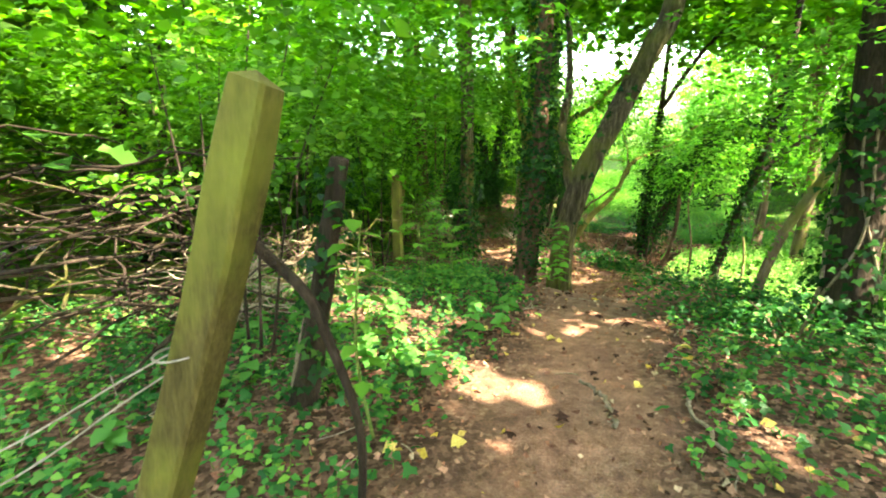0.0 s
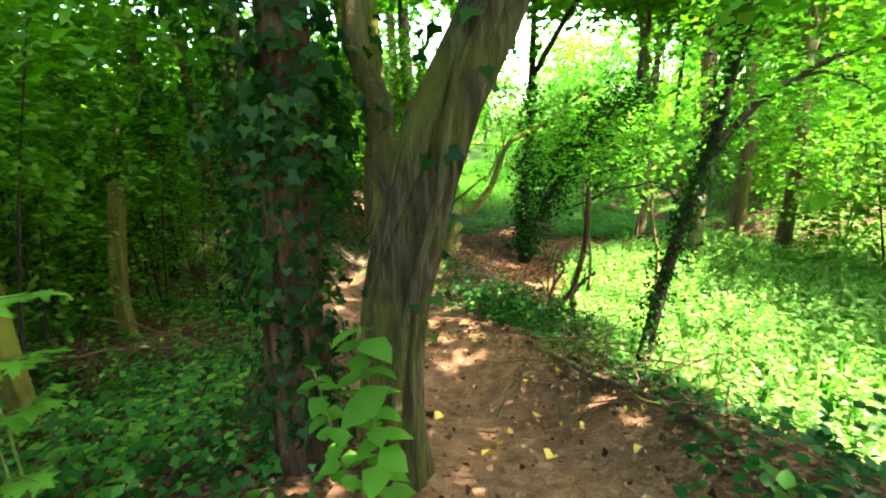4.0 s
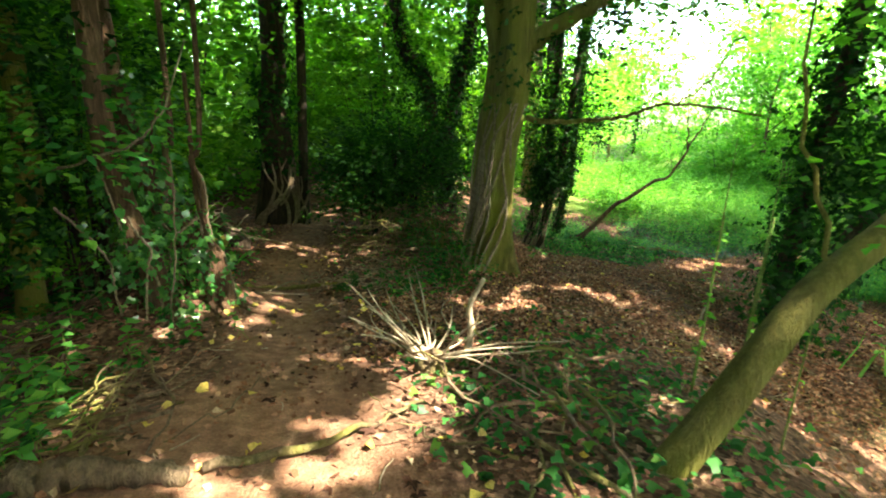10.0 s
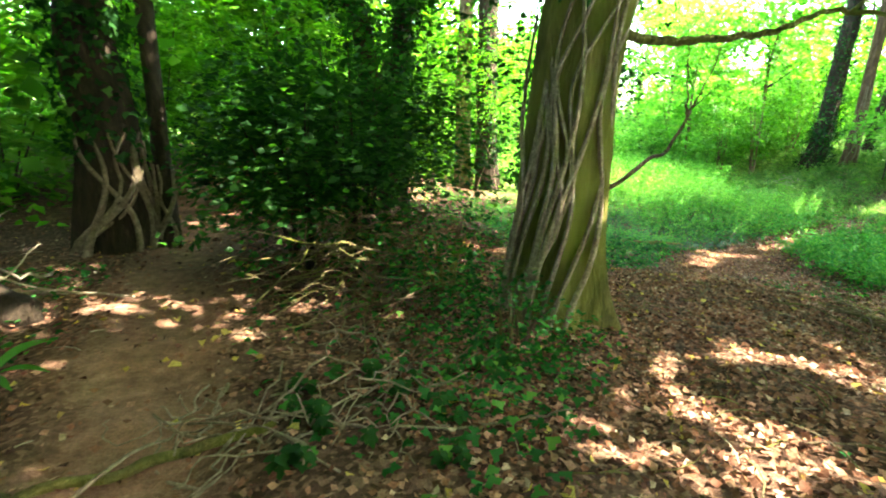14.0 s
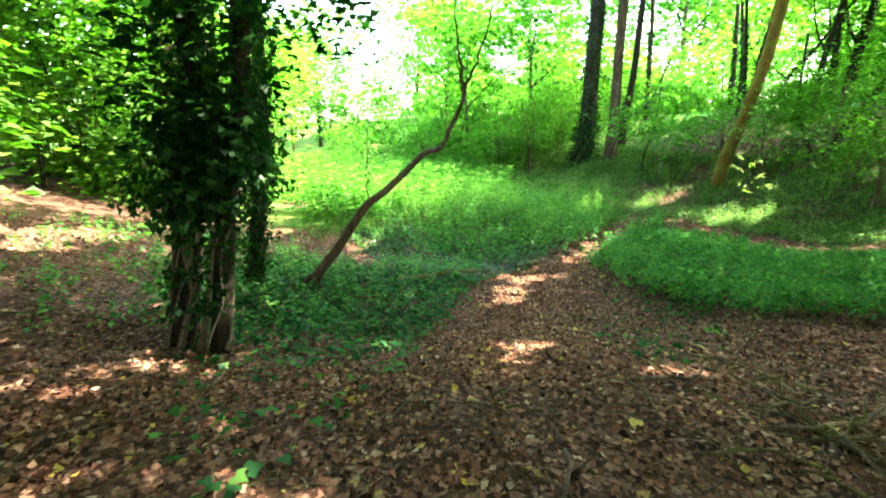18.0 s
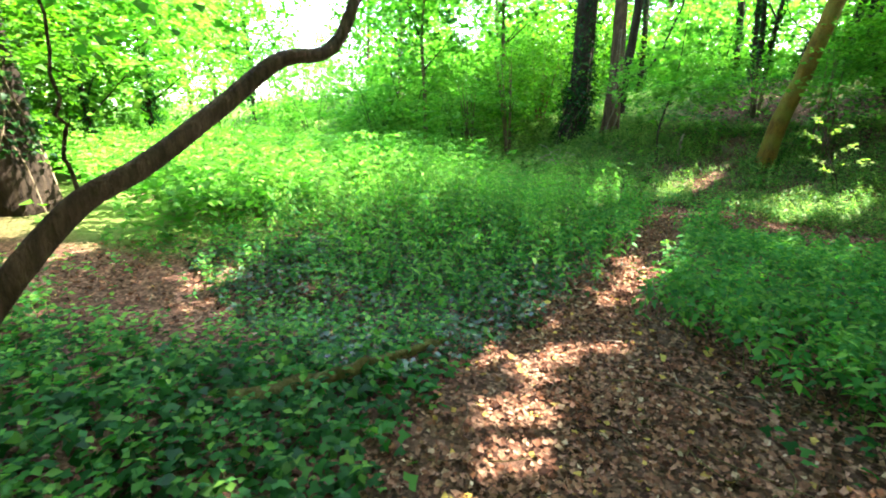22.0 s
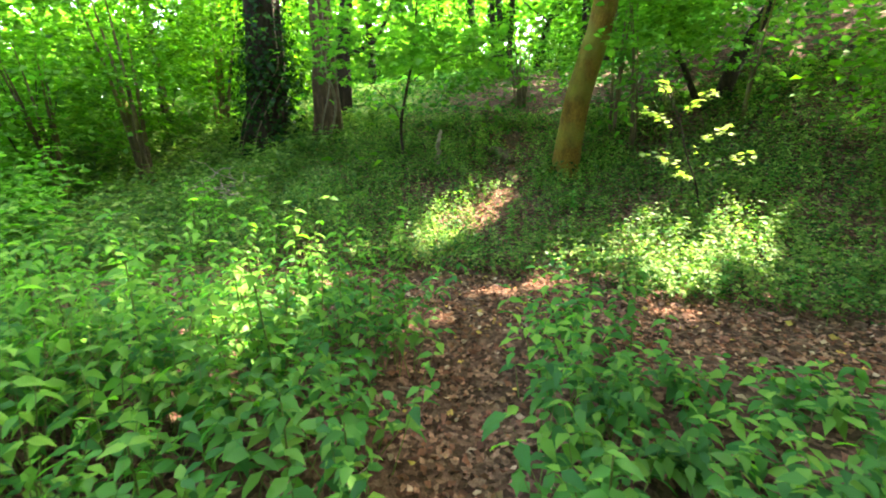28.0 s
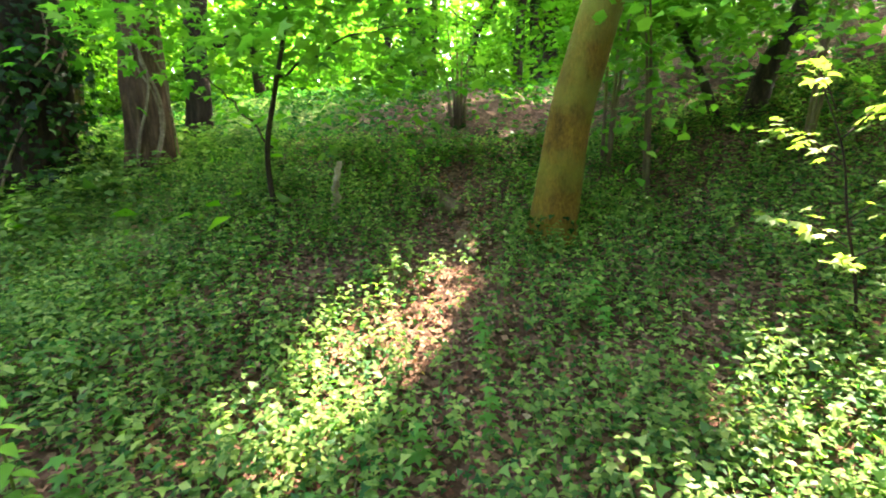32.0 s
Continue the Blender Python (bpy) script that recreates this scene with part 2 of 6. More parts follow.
def ground_material():
    m, n, l = material("woodland_soil")
    at = n.new("ShaderNodeAttribute")
    at.attribute_name = "trodden"
    big = noise_tex(n, l, 1.4, 5.0)
    mid = noise_tex(n, l, 9.0, 6.0)
    fine = noise_tex(n, l, 70.0, 3.0)
    cells = n.new("ShaderNodeTexVoronoi")
    cells.inputs["Scale"].default_value = 32.0
    l.new(n.new("ShaderNodeNewGeometry").outputs["Position"], cells.inputs["Vector"])
    soil = ramp(n, [(0.3, (0.108, 0.056, 0.037)), (0.5, (0.185, 0.096, 0.063)), (0.72, (0.28, 0.16, 0.11))])
    l.new(mid.outputs[0], soil.inputs[0])
    # Litter tones, darkened to paint the shade in gaps between fallen leaves.
    litter = ramp(n, [(0.0, (0.022, 0.012, 0.008)), (0.4, (0.06, 0.031, 0.021)), (0.7, (0.12, 0.066, 0.045)), (1.0, (0.22, 0.135, 0.09))])
    grey = n.new("ShaderNodeRGBToBW")
    l.new(cells.outputs["Color"], grey.inputs[0])
    l.new(grey.outputs[0], litter.inputs[0])
    shade = ramp(n, [(0.3, (0.7, 0.7, 0.7)), (0.7, (1.15, 1.1, 1.05))])
    l.new(big.outputs[0], shade.inputs[0])
    col = mixed(n, l, at.outputs["Fac"], litter.outputs[0], soil.outputs[0])
    gr = n.new("ShaderNodeAttribute")
    gr.attribute_name = "grassy"
    turf = ramp(n, [(0.3, (0.05, 0.11, 0.02)), (0.7, (0.12, 0.20, 0.04))])
    l.new(mid.outputs[0], turf.inputs[0])
    col = mixed(n, l, gr.outputs["Fac"], col, turf.outputs[0])
    col = mixed(n, l, 1.0, col, shade.outputs[0], "MULTIPLY")
    grain = ramp(n, [(0.3, (0.7, 0.7, 0.7)), (0.7, (1.2, 1.2, 1.2))])
    l.new(fine.outputs[0], grain.inputs[0])
    col = mixed(n, l, 1.0, col, grain.outputs[0], "MULTIPLY")
    p = n.new("ShaderNodeBsdfPrincipled")
    p.inputs["Roughness"].default_value = 0.95
    p.inputs["Specular IOR Level"].default_value = 0.06
    l.new(col, p.inputs["Base Color"])
    add = n.new("ShaderNodeMath")
    l.new(mid.outputs[0], add.inputs[0])
    l.new(fine.outputs[0], add.inputs[1])
    b = n.new("ShaderNodeBump")
    b.inputs["Strength"].default_value, b.inputs["Distance"].default_value = 0.7, 0.03
    l.new(add.outputs[0], b.inputs["Height"])
    l.new(b.outputs[0], p.inputs["Normal"])
    out = n.new("ShaderNodeOutputMaterial")
    l.new(p.outputs[0], out.inputs["Surface"])
    return m


SOIL = ground_material()

# ---- tools for building ----
rng = np.random.default_rng(11)


def unit(v):
    v = np.asarray(v, float)
    return v / np.maximum(np.linalg.norm(v, axis=-1, keepdims=True), 1e-9)


def np_mesh(name, verts, faces, mat, smooth=True):
    verts, faces = np.asarray(verts, np.float32), np.asarray(faces, np.int32)
    me = bpy.data.meshes.new(name)
    me.vertices.add(len(verts))
    me.vertices.foreach_set("co", verts.ravel())
    me.loops.add(faces.size)
    me.loops.foreach_set("vertex_index", faces.ravel())
    me.polygons.add(len(faces))
    me.polygons.foreach_set("loop_start", np.arange(0, faces.size, faces.shape[1], dtype=np.int32))
    me.polygons.foreach_set("use_smooth", np.full(len(faces), smooth))
    me.materials.append(mat)
    me.update(calc_edges=True)
    return me


def thing(name, base, label, category, group="", kind=""):
    ob = new(name)
    ob.empty_display_size = 0.2
    ob.location = base
    return tagged(ob, label, category, group, kind)


def part(name, shape, mat, parent, label="", smooth=True):
    """One mesh under a thing that is an Empty; shape is (verts, faces) in world metres."""
    top = parent if parent.parent is None else parent.parent
    verts = np.asarray(shape[0]) - np.array(top.location)
    ob = new(name, np_mesh(name, verts, shape[1], mat, smooth))
    ob.parent = parent
    return tagged(ob, label)


def whole(name, shape, mat, label, category, group="", kind="", smooth=True):
    """A thing that is one mesh."""
    verts = np.asarray(shape[0])
    base = np.array([verts[:, 0].mean(), verts[:, 1].mean(), verts[:, 2].min()])
    ob = new(name, np_mesh(name, verts - base, shape[1], mat, smooth))
    ob.location = base
    return tagged(ob, label, category, group, kind)


def joined(shapes):
    vs, fs, k = [], [], 0
    for v, f in shapes:
        vs.append(v)
        fs.append(np.asarray(f) + k)
        k += len(v)
    return np.concatenate(vs), np.concatenate(fs)


def curve_points(pts, n):
    """n points along a smooth line through pts."""
    p = np.asarray(pts, float)
    q = np.vstack([2 * p[0] - p[1], p, 2 * p[-1] - p[-2]])
    u = np.linspace(0, len(p) - 1 - 1e-6, n)
    i = u.astype(int)
    t = (u - i)[:, None]
    a, b, c, d = q[i], q[i + 1], q[i + 2], q[i + 3]
    return 0.5 * (2 * b + (c - a) * t + (2 * a - 5 * b + 4 * c - d) * t**2 + (3 * b - a - 3 * c + d) * t**3)


def tube(pts, r0, r1, seg=8, rings=None, lumps=0.08, flare=0.0, wobble=0.0, ridges=0.0):
    """A tapering stem along pts, closed at both ends; flare widens its foot with root ridges."""
    rings = rings or max(4, 4 * (len(pts) - 1))
    c = curve_points(pts, rings)
    if wobble:
        c[1:-1] += rng.normal(0, wobble, (rings - 2, 3))
    t = unit(np.gradient(c, axis=0))
    ref = np.array([1.0, 0, 0]) if abs(t[0, 0]) < 0.8 else np.array([0, 1.0, 0])
    s = unit(np.cross(t, ref))
    w = np.cross(t, s)
    u = np.linspace(0, 1, rings)
    a = np.linspace(0, 2 * np.pi, seg, endpoint=False)
    ph = rng.uniform(0, 6.3, 6)
    r = (r0 + (r1 - r0) * u)[:, None] * np.ones(seg)
    r = r * (1 + lumps * (np.sin(2 * a + ph[0] + 3 * u[:, None]) * 0.6 + np.sin(3 * a + ph[1] - 5 * u[:, None]) * 0.5 + 0.5 * np.sin(u[:, None] * 23 + ph[2] + a)))
    if ridges:
        r = r * (1 + ridges * np.abs(np.sin(3.5 * a + ph[3] + 2.0 * u[:, None])))
        if seg >= 40:
            wave = np.sin(seg / 6 * a + ph[5] + 1.6 * np.sin(u[:, None] * 9 + ph[0]) + 0.7 * np.sin(u[:, None] * 31 + 2 * a))
            r = r * (1 - 0.55 * ridges * np.maximum(0, wave) ** 2)
    if flare:
        h = np.linalg.norm(c - c[0], axis=1)[:, None]
        r = r * (1 + flare * np.exp(-h / (2.2 * r0)) * (0.55 + 0.45 * np.sin(5 * a + ph[4])))
    v = c[:, None] + r[..., None] * (np.cos(a)[None, :, None] * s[:, None] + np.sin(a)[None, :, None] * w[:, None])
    v = v.reshape(-1, 3)
    i = np.arange(rings - 1)[:, None] * seg
    j = np.arange(seg)[None, :]
    k = (j + 1) % seg
    f = np.stack([i + j, i + k, i + seg + k, i + seg + j], -1).reshape(-1, 4)
    e = len(v)
    v = np.vstack([v, c[0], c[-1] + t[-1] * r1 * 0.3])
    jj, kk = np.arange(seg), (np.arange(seg) + 1) % seg
    last = (rings - 1) * seg
    f = np.vstack([f, np.stack([kk, jj, np.full(seg, e), np.full(seg, e)], -1), np.stack([last + jj, last + kk, np.full(seg, e + 1), np.full(seg, e + 1)], -1)])
    return v, f


def closed(shape):
    """Quads whose last corner repeats become triangles; all faces as triangles."""
    v, f = shape
    q = f[f[:, 2] != f[:, 3]]
    tri = f[f[:, 2] == f[:, 3]][:, :3]
    return v, np.vstack([q[:, [0, 1, 2]], q[:, [0, 2, 3]], tri])


def stem(*a, **k):
    return closed(tube(*a, **k))


LEAF_SHAPES = {
    "plain": ([(0, 0, 0), (-0.37, 0.45, 0.10), (0.37, 0.45, 0.10), (0, 1, -0.06)], [(0, 2, 3), (0, 3, 1)]),
    "broad": ([(0, 0, 0), (-0.40, 0.32, 0.07), (-0.26, 0.72, 0.03), (0, 1, -0.12), (0.26, 0.72, 0.03), (0.40, 0.32, 0.07), (0, 0.5, -0.02)], [(0, 6, 1), (1, 6, 2), (2, 6, 3), (3, 6, 4), (4, 6, 5), (5, 6, 0)]),
    "ivy": ([(0, 0, 0), (-0.30, -0.20, -0.06), (-0.62, 0.14, -0.10), (-0.30, 0.36, 0.02), (0, 0.9, -0.10), (0.30, 0.36, 0.02), (0.62, 0.14, -0.10), (0.30, -0.20, -0.06)], [(0, 2, 1), (0, 3, 2), (0, 4, 3), (0, 5, 4), (0, 6, 5), (0, 7, 6)]),
    "lobed": ([(0, 0, 0), (-0.42, -0.08, -0.05), (-0.28, 0.14, 0.02), (-0.62, 0.42, -0.08), (-0.22, 0.46, 0.03), (0, 1, -0.12), (0.22, 0.46, 0.03), (0.62, 0.42, -0.08), (0.28, 0.14, 0.02), (0.42, -0.08, -0.05)], [(0, 2, 1), (0, 4, 2), (2, 4, 3), (0, 5, 4), (0, 6, 5), (0, 8, 6), (6, 8, 7), (0, 9, 8)]),
    "ivy4": ([(0, 0, 0), (-0.6, 0.05, -0.08), (-0.24, 0.40, 0.03), (0, 0.95, -0.10), (0.24, 0.40, 0.03), (0.6, 0.05, -0.08)], [(0, 2, 1), (0, 3, 2), (0, 4, 3), (0, 5, 4)]),
    "nettle": ([(0, 0, 0), (-0.27, 0.30, 0.05), (0, 0.5, -0.03), (0.27, 0.30, 0.05), (-0.17, 0.66, -0.02), (0, 1, -0.25), (0.17, 0.66, -0.02)], [(0, 2, 1), (0, 3, 2), (1, 2, 4), (2, 3, 6), (4, 2, 5), (2, 6, 5)]),
    "curled": ([(0, 0, 0.10), (-0.36, 0.45, -0.02), (0.36, 0.50, 0.03), (0.05, 1, 0.22)], [(0, 2, 1), (1, 2, 3)]),
    "blade": ([(-0.04, 0, 0), (0.04, 0, 0), (0.03, 0.6, 0), (-0.03, 0.6, 0), (0, 1, -0.08)], [(0, 1, 2), (0, 2, 3), (3, 2, 4)]),
}


def leaves(pos, axis, normal, size, kind="plain"):
    """One mesh of many leaves: each starts at pos, runs along axis and faces normal."""
    tv, tf = (np.array(x) for x in LEAF_SHAPES[kind])
    axis = unit(axis)
    side = unit(np.cross(axis, normal))
    up = np.cross(side, axis)
    size = np.broadcast_to(np.asarray(size, float), (len(pos),))[:, None, None]
    v = pos[:, None] + size * (tv[None, :, 0:1] * side[:, None] + tv[None, :, 1:2] * axis[:, None] + tv[None, :, 2:3] * up[:, None])
    f = tf[None] + (np.arange(len(pos)) * len(tv))[:, None, None]
    return v.reshape(-1, 3), f.reshape(-1, 3)


def spread(n, tilt=0.45):
    """Leaf axes all round and normals mostly upward."""
    a = rng.uniform(0, 2 * np.pi, n)
    axis = np.stack([np.cos(a), np.sin(a), rng.normal(-0.1, 0.3, n)], -1)
    normal = np.stack([rng.normal(0, tilt, n), rng.normal(0, tilt, n), np.ones(n)], -1)
    return axis, normal


# gaps in the crowns, named by the ground where the sun comes through them (x, y, radius)
GAPS_PATH = [(-0.35, 3.55, 0.5), (0.05, 4.5, 0.32), (0.4, 2.85, 0.3), (1.8, 2.3, 0.32), (1.1, 4.1, 0.2), (-3.7, 4.7, 0.8), (-0.9, 4.8, 0.5), (-1.6, 5.6, 0.5), (-2.25, 6.05, 0.5), (-0.5, 7.4, 0.3), (-6.4, 9.3, 1.0), (-3.5, 7.6, 0.5)]
GAPS_STUMP = [(1.2, 11.05, 0.2), (1.6, 11.07, 0.18), (1.56, 11.86, 0.25), (1.95, 12.38, 0.33), (2.15, 12.65, 0.22), (1.0, 11.9, 0.16), (1.95, 13.35, 0.38), (0.2, 12.6, 0.25), (2.15, 11.2, 0.12), (-0.6, 13.4, 0.25), (7.0, 13.3, 0.8), (7.8, 13.5, 0.9)]
GAPS_CLEARING = [(3.25, 16.0, 0.3), (3.3, 15.6, 0.22), (4.35, 16.45, 0.27), (3.35, 16.4, 0.26), (2.5, 15.75, 0.24), (4.35, 16.95, 0.22), (5.2, 16.6, 0.28), (3.85, 16.7, 0.16), (5.6, 15.9, 0.25), (3.2, 15.4, 0.12), (4.65, 16.15, 0.2), (6.2, 15.5, 0.35), (1.5, 17.05, 0.15), (1.05, 17.5, 0.12), (0.33, 15.57, 0.14), (-0.4, 15.0, 0.15), (4.4, 19.3, 0.22), (4.95, 19.4, 0.14), (3.6, 26.2, 0.6), (4.2, 27.0, 0.4), (8.5, 25.9, 0.35), (7.3, 27.8, 0.4)]
GAPS_BANK = [(18.05, 22.36, 0.62), (18.55, 22.0, 0.55), (17.75, 22.85, 0.6), (18.9, 21.7, 0.4), (17.8, 23.3, 0.36), (17.6, 23.55, 0.25), (17.25, 23.7, 0.25), (17.0, 24.05, 0.25), (16.9, 25.66, 0.3), (15.8, 25.6, 0.5), (15.0, 25.2, 0.35), (21.0, 19.8, 0.32), (17.8, 25.15, 0.3), (18.2, 25.0, 0.42), (18.6, 24.85, 0.46), (19.1, 24.7, 0.44), (19.55, 24.5, 0.38), (19.95, 24.3, 0.3)]
GAPS_GLADE = [(5.5, 7.0, 0.45), (6.6, 9.2, 0.9), (7.4, 11.5, 1.3), (9.2, 12.4, 1.9), (8.5, 7.5, 0.9), (11.0, 12.3, 1.7), (12.8, 9.0, 1.8), (10.5, 5.8, 1.0), (13.5, 12.6, 1.8)]
GAPS_TRAIL = [(7.35, 20.3, 0.36), (7.7, 20.5, 0.28), (6.85, 20.0, 0.28), (8.8, 21.9, 0.26), (9.3, 22.2, 0.28), (6.04, 19.4, 0.2), (7.4, 18.95, 0.28), (7.55, 18.8, 0.26), (7.8, 18.55, 0.2), (6.3, 21.4, 0.28), (10.0, 22.6, 0.38), (10.5, 22.4, 0.25), (11.7, 22.85, 0.28), (12.3, 23.05, 0.25), (12.8, 23.2, 0.3), (13.2, 23.3, 0.18)]
CROWN_GAPS = GAPS_TRAIL + GAPS_GLADE + GAPS_PATH + GAPS_STUMP + GAPS_CLEARING + GAPS_BANK


def crown_gap(p):
    """Which leaves would stand in one of the gaps, seen along the sun's rays."""
    s = np.array(sun_dir)
    z = ground_z(p[:, 0], p[:, 1])
    for _ in range(3):
        q = p - s * ((p[:, 2] - z) / s[2])[:, None]
        z = ground_z(q[:, 0], q[:, 1])
    hit = np.zeros(len(p), bool)
    for x, y, r in CROWN_GAPS:
        a = np.arctan2(q[:, 1] - y, q[:, 0] - x)
        hit |= np.hypot(q[:, 0] - x, q[:, 1] - y) < 1.12 * r * (1.1 + 0.35 * np.sin(3 * a + 9 * x) + 0.2 * np.sin(5 * a + 7 * y))
    return hit & (p[:, 2] - z > 1.6)


def sprays(centre, radii, count, per, size, length=0.6, kind="plain", hollow=0.35, droop=0.25):
    """Foliage: flat twigs of leaves scattered through an ellipsoid, with gaps."""
    d = unit(rng.normal(0, 1, (count, 3)))
    lump = 1 + 0.25 * np.sin(3 * d[:, 0] + 5 * d[:, 1] + centre[0]) + 0.2 * np.sin(7 * d[:, 2] + 4 * d[:, 0] + centre[1])
    rad = (hollow + (1 - hollow) * rng.random(count) ** 0.6) * lump
    c = np.asarray(centre) + d * rad[:, None] * np.asarray(radii)
    out = unit(d * (1, 1, 0.25) + rng.normal(0, 0.5, (count, 3)) * (1, 1, 0.3))
    side = unit(np.cross(out, (0, 0, 1.0)))
    u = rng.random((count, per))
    v = rng.uniform(-1, 1, (count, per))
    ln = length * rng.uniform(0.6, 1.3, (count, 1))
    p = c[:, None] + out[:, None] * (u * ln)[..., None] + side[:, None] * (v * ln * 0.45 * (1 - 0.6 * u))[..., None]
    p[..., 2] += rng.normal(0, 0.04, u.shape) * (length / 0.6) - droop * u**2 * ln
    ax = out[:, None] * 0.7 + side[:, None] * np.sign(v)[..., None] * 0.8 + rng.normal(0, 0.25, (count, per, 3))
    nm = np.array([0, 0, 1.0]) + rng.normal(0, 0.38, (count, per, 3))
    k = count * per
    p, ax, nm = p.reshape(k, 3), ax.reshape(k, 3), nm.reshape(k, 3)
    shut = ~crown_gap(p)
    return leaves(p[shut], ax[shut], nm[shut], (size * rng.uniform(0.6, 1.25, k))[shut], kind)


def coat(pts, r0, r1, density, size, kind="ivy", shag=0.10, lo=0.0, hi=1.0):
    """Ivy leaves standing off a stem."""
    c = curve_points(pts, 60)
    length = np.linalg.norm(np.diff(c, axis=0), axis=1).sum()
    n = int(density * length * (hi - lo))
    u = rng.uniform(lo, hi, n)
    idx = u * 59
    i = np.minimum(idx.astype(int), 58)
    p = c[i] + (c[i + 1] - c[i]) * (idx - i)[:, None]
    t = unit(c[i + 1] - c[i])
    a = rng.uniform(0, 2 * np.pi, n)
    s = unit(np.cross(t, (1.0, 0.2, 0.1)))
    o = np.cos(a)[:, None] * s + np.sin(a)[:, None] * np.cross(t, s)
    clump = 0.6 + 0.4 * np.sin(9 * u * length + 2 * a) * np.sin(4 * u * length - a)
    off = (r0 + (r1 - r0) * u) + shag * rng.random(n) ** 1.3 * clump * 1.6
    axis = o * 0.5 + np.array([0, 0, -0.8]) + rng.normal(0, 0.45, (n, 3))
    return leaves(p + o * off[:, None], axis, o + rng.normal(0, 0.35, (n, 3)) + (0, 0, 0.35), size * rng.uniform(0.6, 1.3, n), kind)


# ---- ground ----
PATHS = [
    ([(0, -6), (0.45, 1.5), (0.95, 3.2), (1.9, 5.2)], 0.48),
    ([(1.9, 5.2), (2.35, 7), (2.3, 9), (1.7, 11), (1.1, 13)], 0.72),
    ([(1.1, 13), (0.5, 15.2), (-0.1, 17), (-0.4, 19), (-1.0, 23), (-2, 30)], 0.42),
    ([(1.1, 13), (2.0, 14.8), (4, 17), (5.6, 18.8), (7.3, 20.4), (9, 21.7), (10.4, 22.3)], 0.42),
    ([(9.6, 22), (11, 22.6), (12.3, 22.95), (13.6, 23.3), (16.4, 24)], 0.2),
    ([(14.4, 15), (15.7, 19), (16.4, 21.5), (16.65, 22.5), (16.9, 23.7), (16.8, 24.9), (16.4, 26.2), (14.5, 29), (9, 32)], 0.46),
    ([(3.0, 19.4), (3.45, 22), (3.4, 24.5), (3.4, 27.5), (3.5, 30), (3, 36)], 0.55),
    ([(9.6, 23.9), (8.5, 25.4), (7.5, 27.2), (6.4, 29), (3.6, 30)], 0.3),
]
PATH_LINES = [(curve_points([(*p, 0) for p in pts], 90)[:, :2], w) for pts, w in PATHS]


def sstep(a, b, x):
    u = np.clip((x - a) / (b - a), 0, 1)
    return u * u * (3 - 2 * u)


def away(x, y, which=None):
    """Distance from the edge of the nearest path (negative on it)."""
    x, y = np.asarray(x, float), np.asarray(y, float)
    best = np.full(x.shape, 99.0)
    for k, (line, w) in enumerate(PATH_LINES):
        if which is None or k in which:
            for a in line[::2]:
                best = np.minimum(best, np.hypot(x - a[0], y - a[1]) - w)
    return best


def ground_z(x, y):
    x, y = np.asarray(x, float), np.asarray(y, float)
    slope = np.interp(y, [-30, -5, 0, 3.5, 5.5, 6.5, 7.4, 8.2, 9, 12, 16, 20, 21.5, 22.5], [.6, .15, 0.0, -.3, -.48, -.68, -1.0, -1.2, -1.32, -1.65, -2.33, -3.2, -3.7, -3.83])
    west = sstep(7, 1.5, x)
    slope = slope + west * (np.maximum(slope, -2.35 - .02 * (y - 16)) - slope)
    edge = np.interp(y, [0, 5, 9, 12, 16, 20], [3.6, 3.2, 3.0, 3.4, 3.9, 6])
    low = np.interp(y, [8, 14, 18, 20], [-2.9, -3.0, -3.3, -3.8])
    z = slope + sstep(0, 3.2, x - edge) * (np.minimum(slope, low) - slope)
    rise = np.interp(x, [17.4, 18.6, 20, 21.2, 24, 27, 30, 40, 70], [0, .18, .6, 1.05, 2.05, 2.8, 3.25, 3.3, 2.0])
    north = sstep(24.5, 27, y) * sstep(16, 19, x) * sstep(24, 20, x) * .3
    south = sstep(23.5, 20, y) * sstep(18, 26, x) * 1.2
    z = z - 0.30 * np.exp(-((x - 2.4) ** 2 / 0.7 + (y - 6.7) ** 2 / 1.4))
    z = z + 0.42 * np.exp(-((x + 0.6) ** 2 / 0.6 + (y - 14.7) ** 2 / 1.2))
    z = z + 0.38 * np.exp(-((x - 6.2) ** 2 / 5 + (y - 23.6) ** 2 / 2.2)) + 0.24 * np.exp(-((x - 7.4) ** 2 / 3 + (y - 19.0) ** 2 / 2.5))
    return z + (rise + south + north) * sstep(9, 17, y) + .3 * sstep(24, 27, y) * sstep(16, 12, x)


def lumps2(x, y):
    return 0.035 * np.sin(1.9 * x + 0.7 * y) * np.sin(1.3 * y - 0.5 * x + 1) + 0.02 * np.sin(4.1 * x - 2.3 * y) * np.sin(3.7 * y + 1.9 * x) + 0.008 * np.sin(11 * x + 6 * y) * np.sin(9 * y - 7 * x)


def gz(x, y):
    z = ground_z(x, y) + lumps2(np.asarray(x, float), np.asarray(y, float))
    return z - 0.05 * sstep(0.25, -0.3, away(x, y))


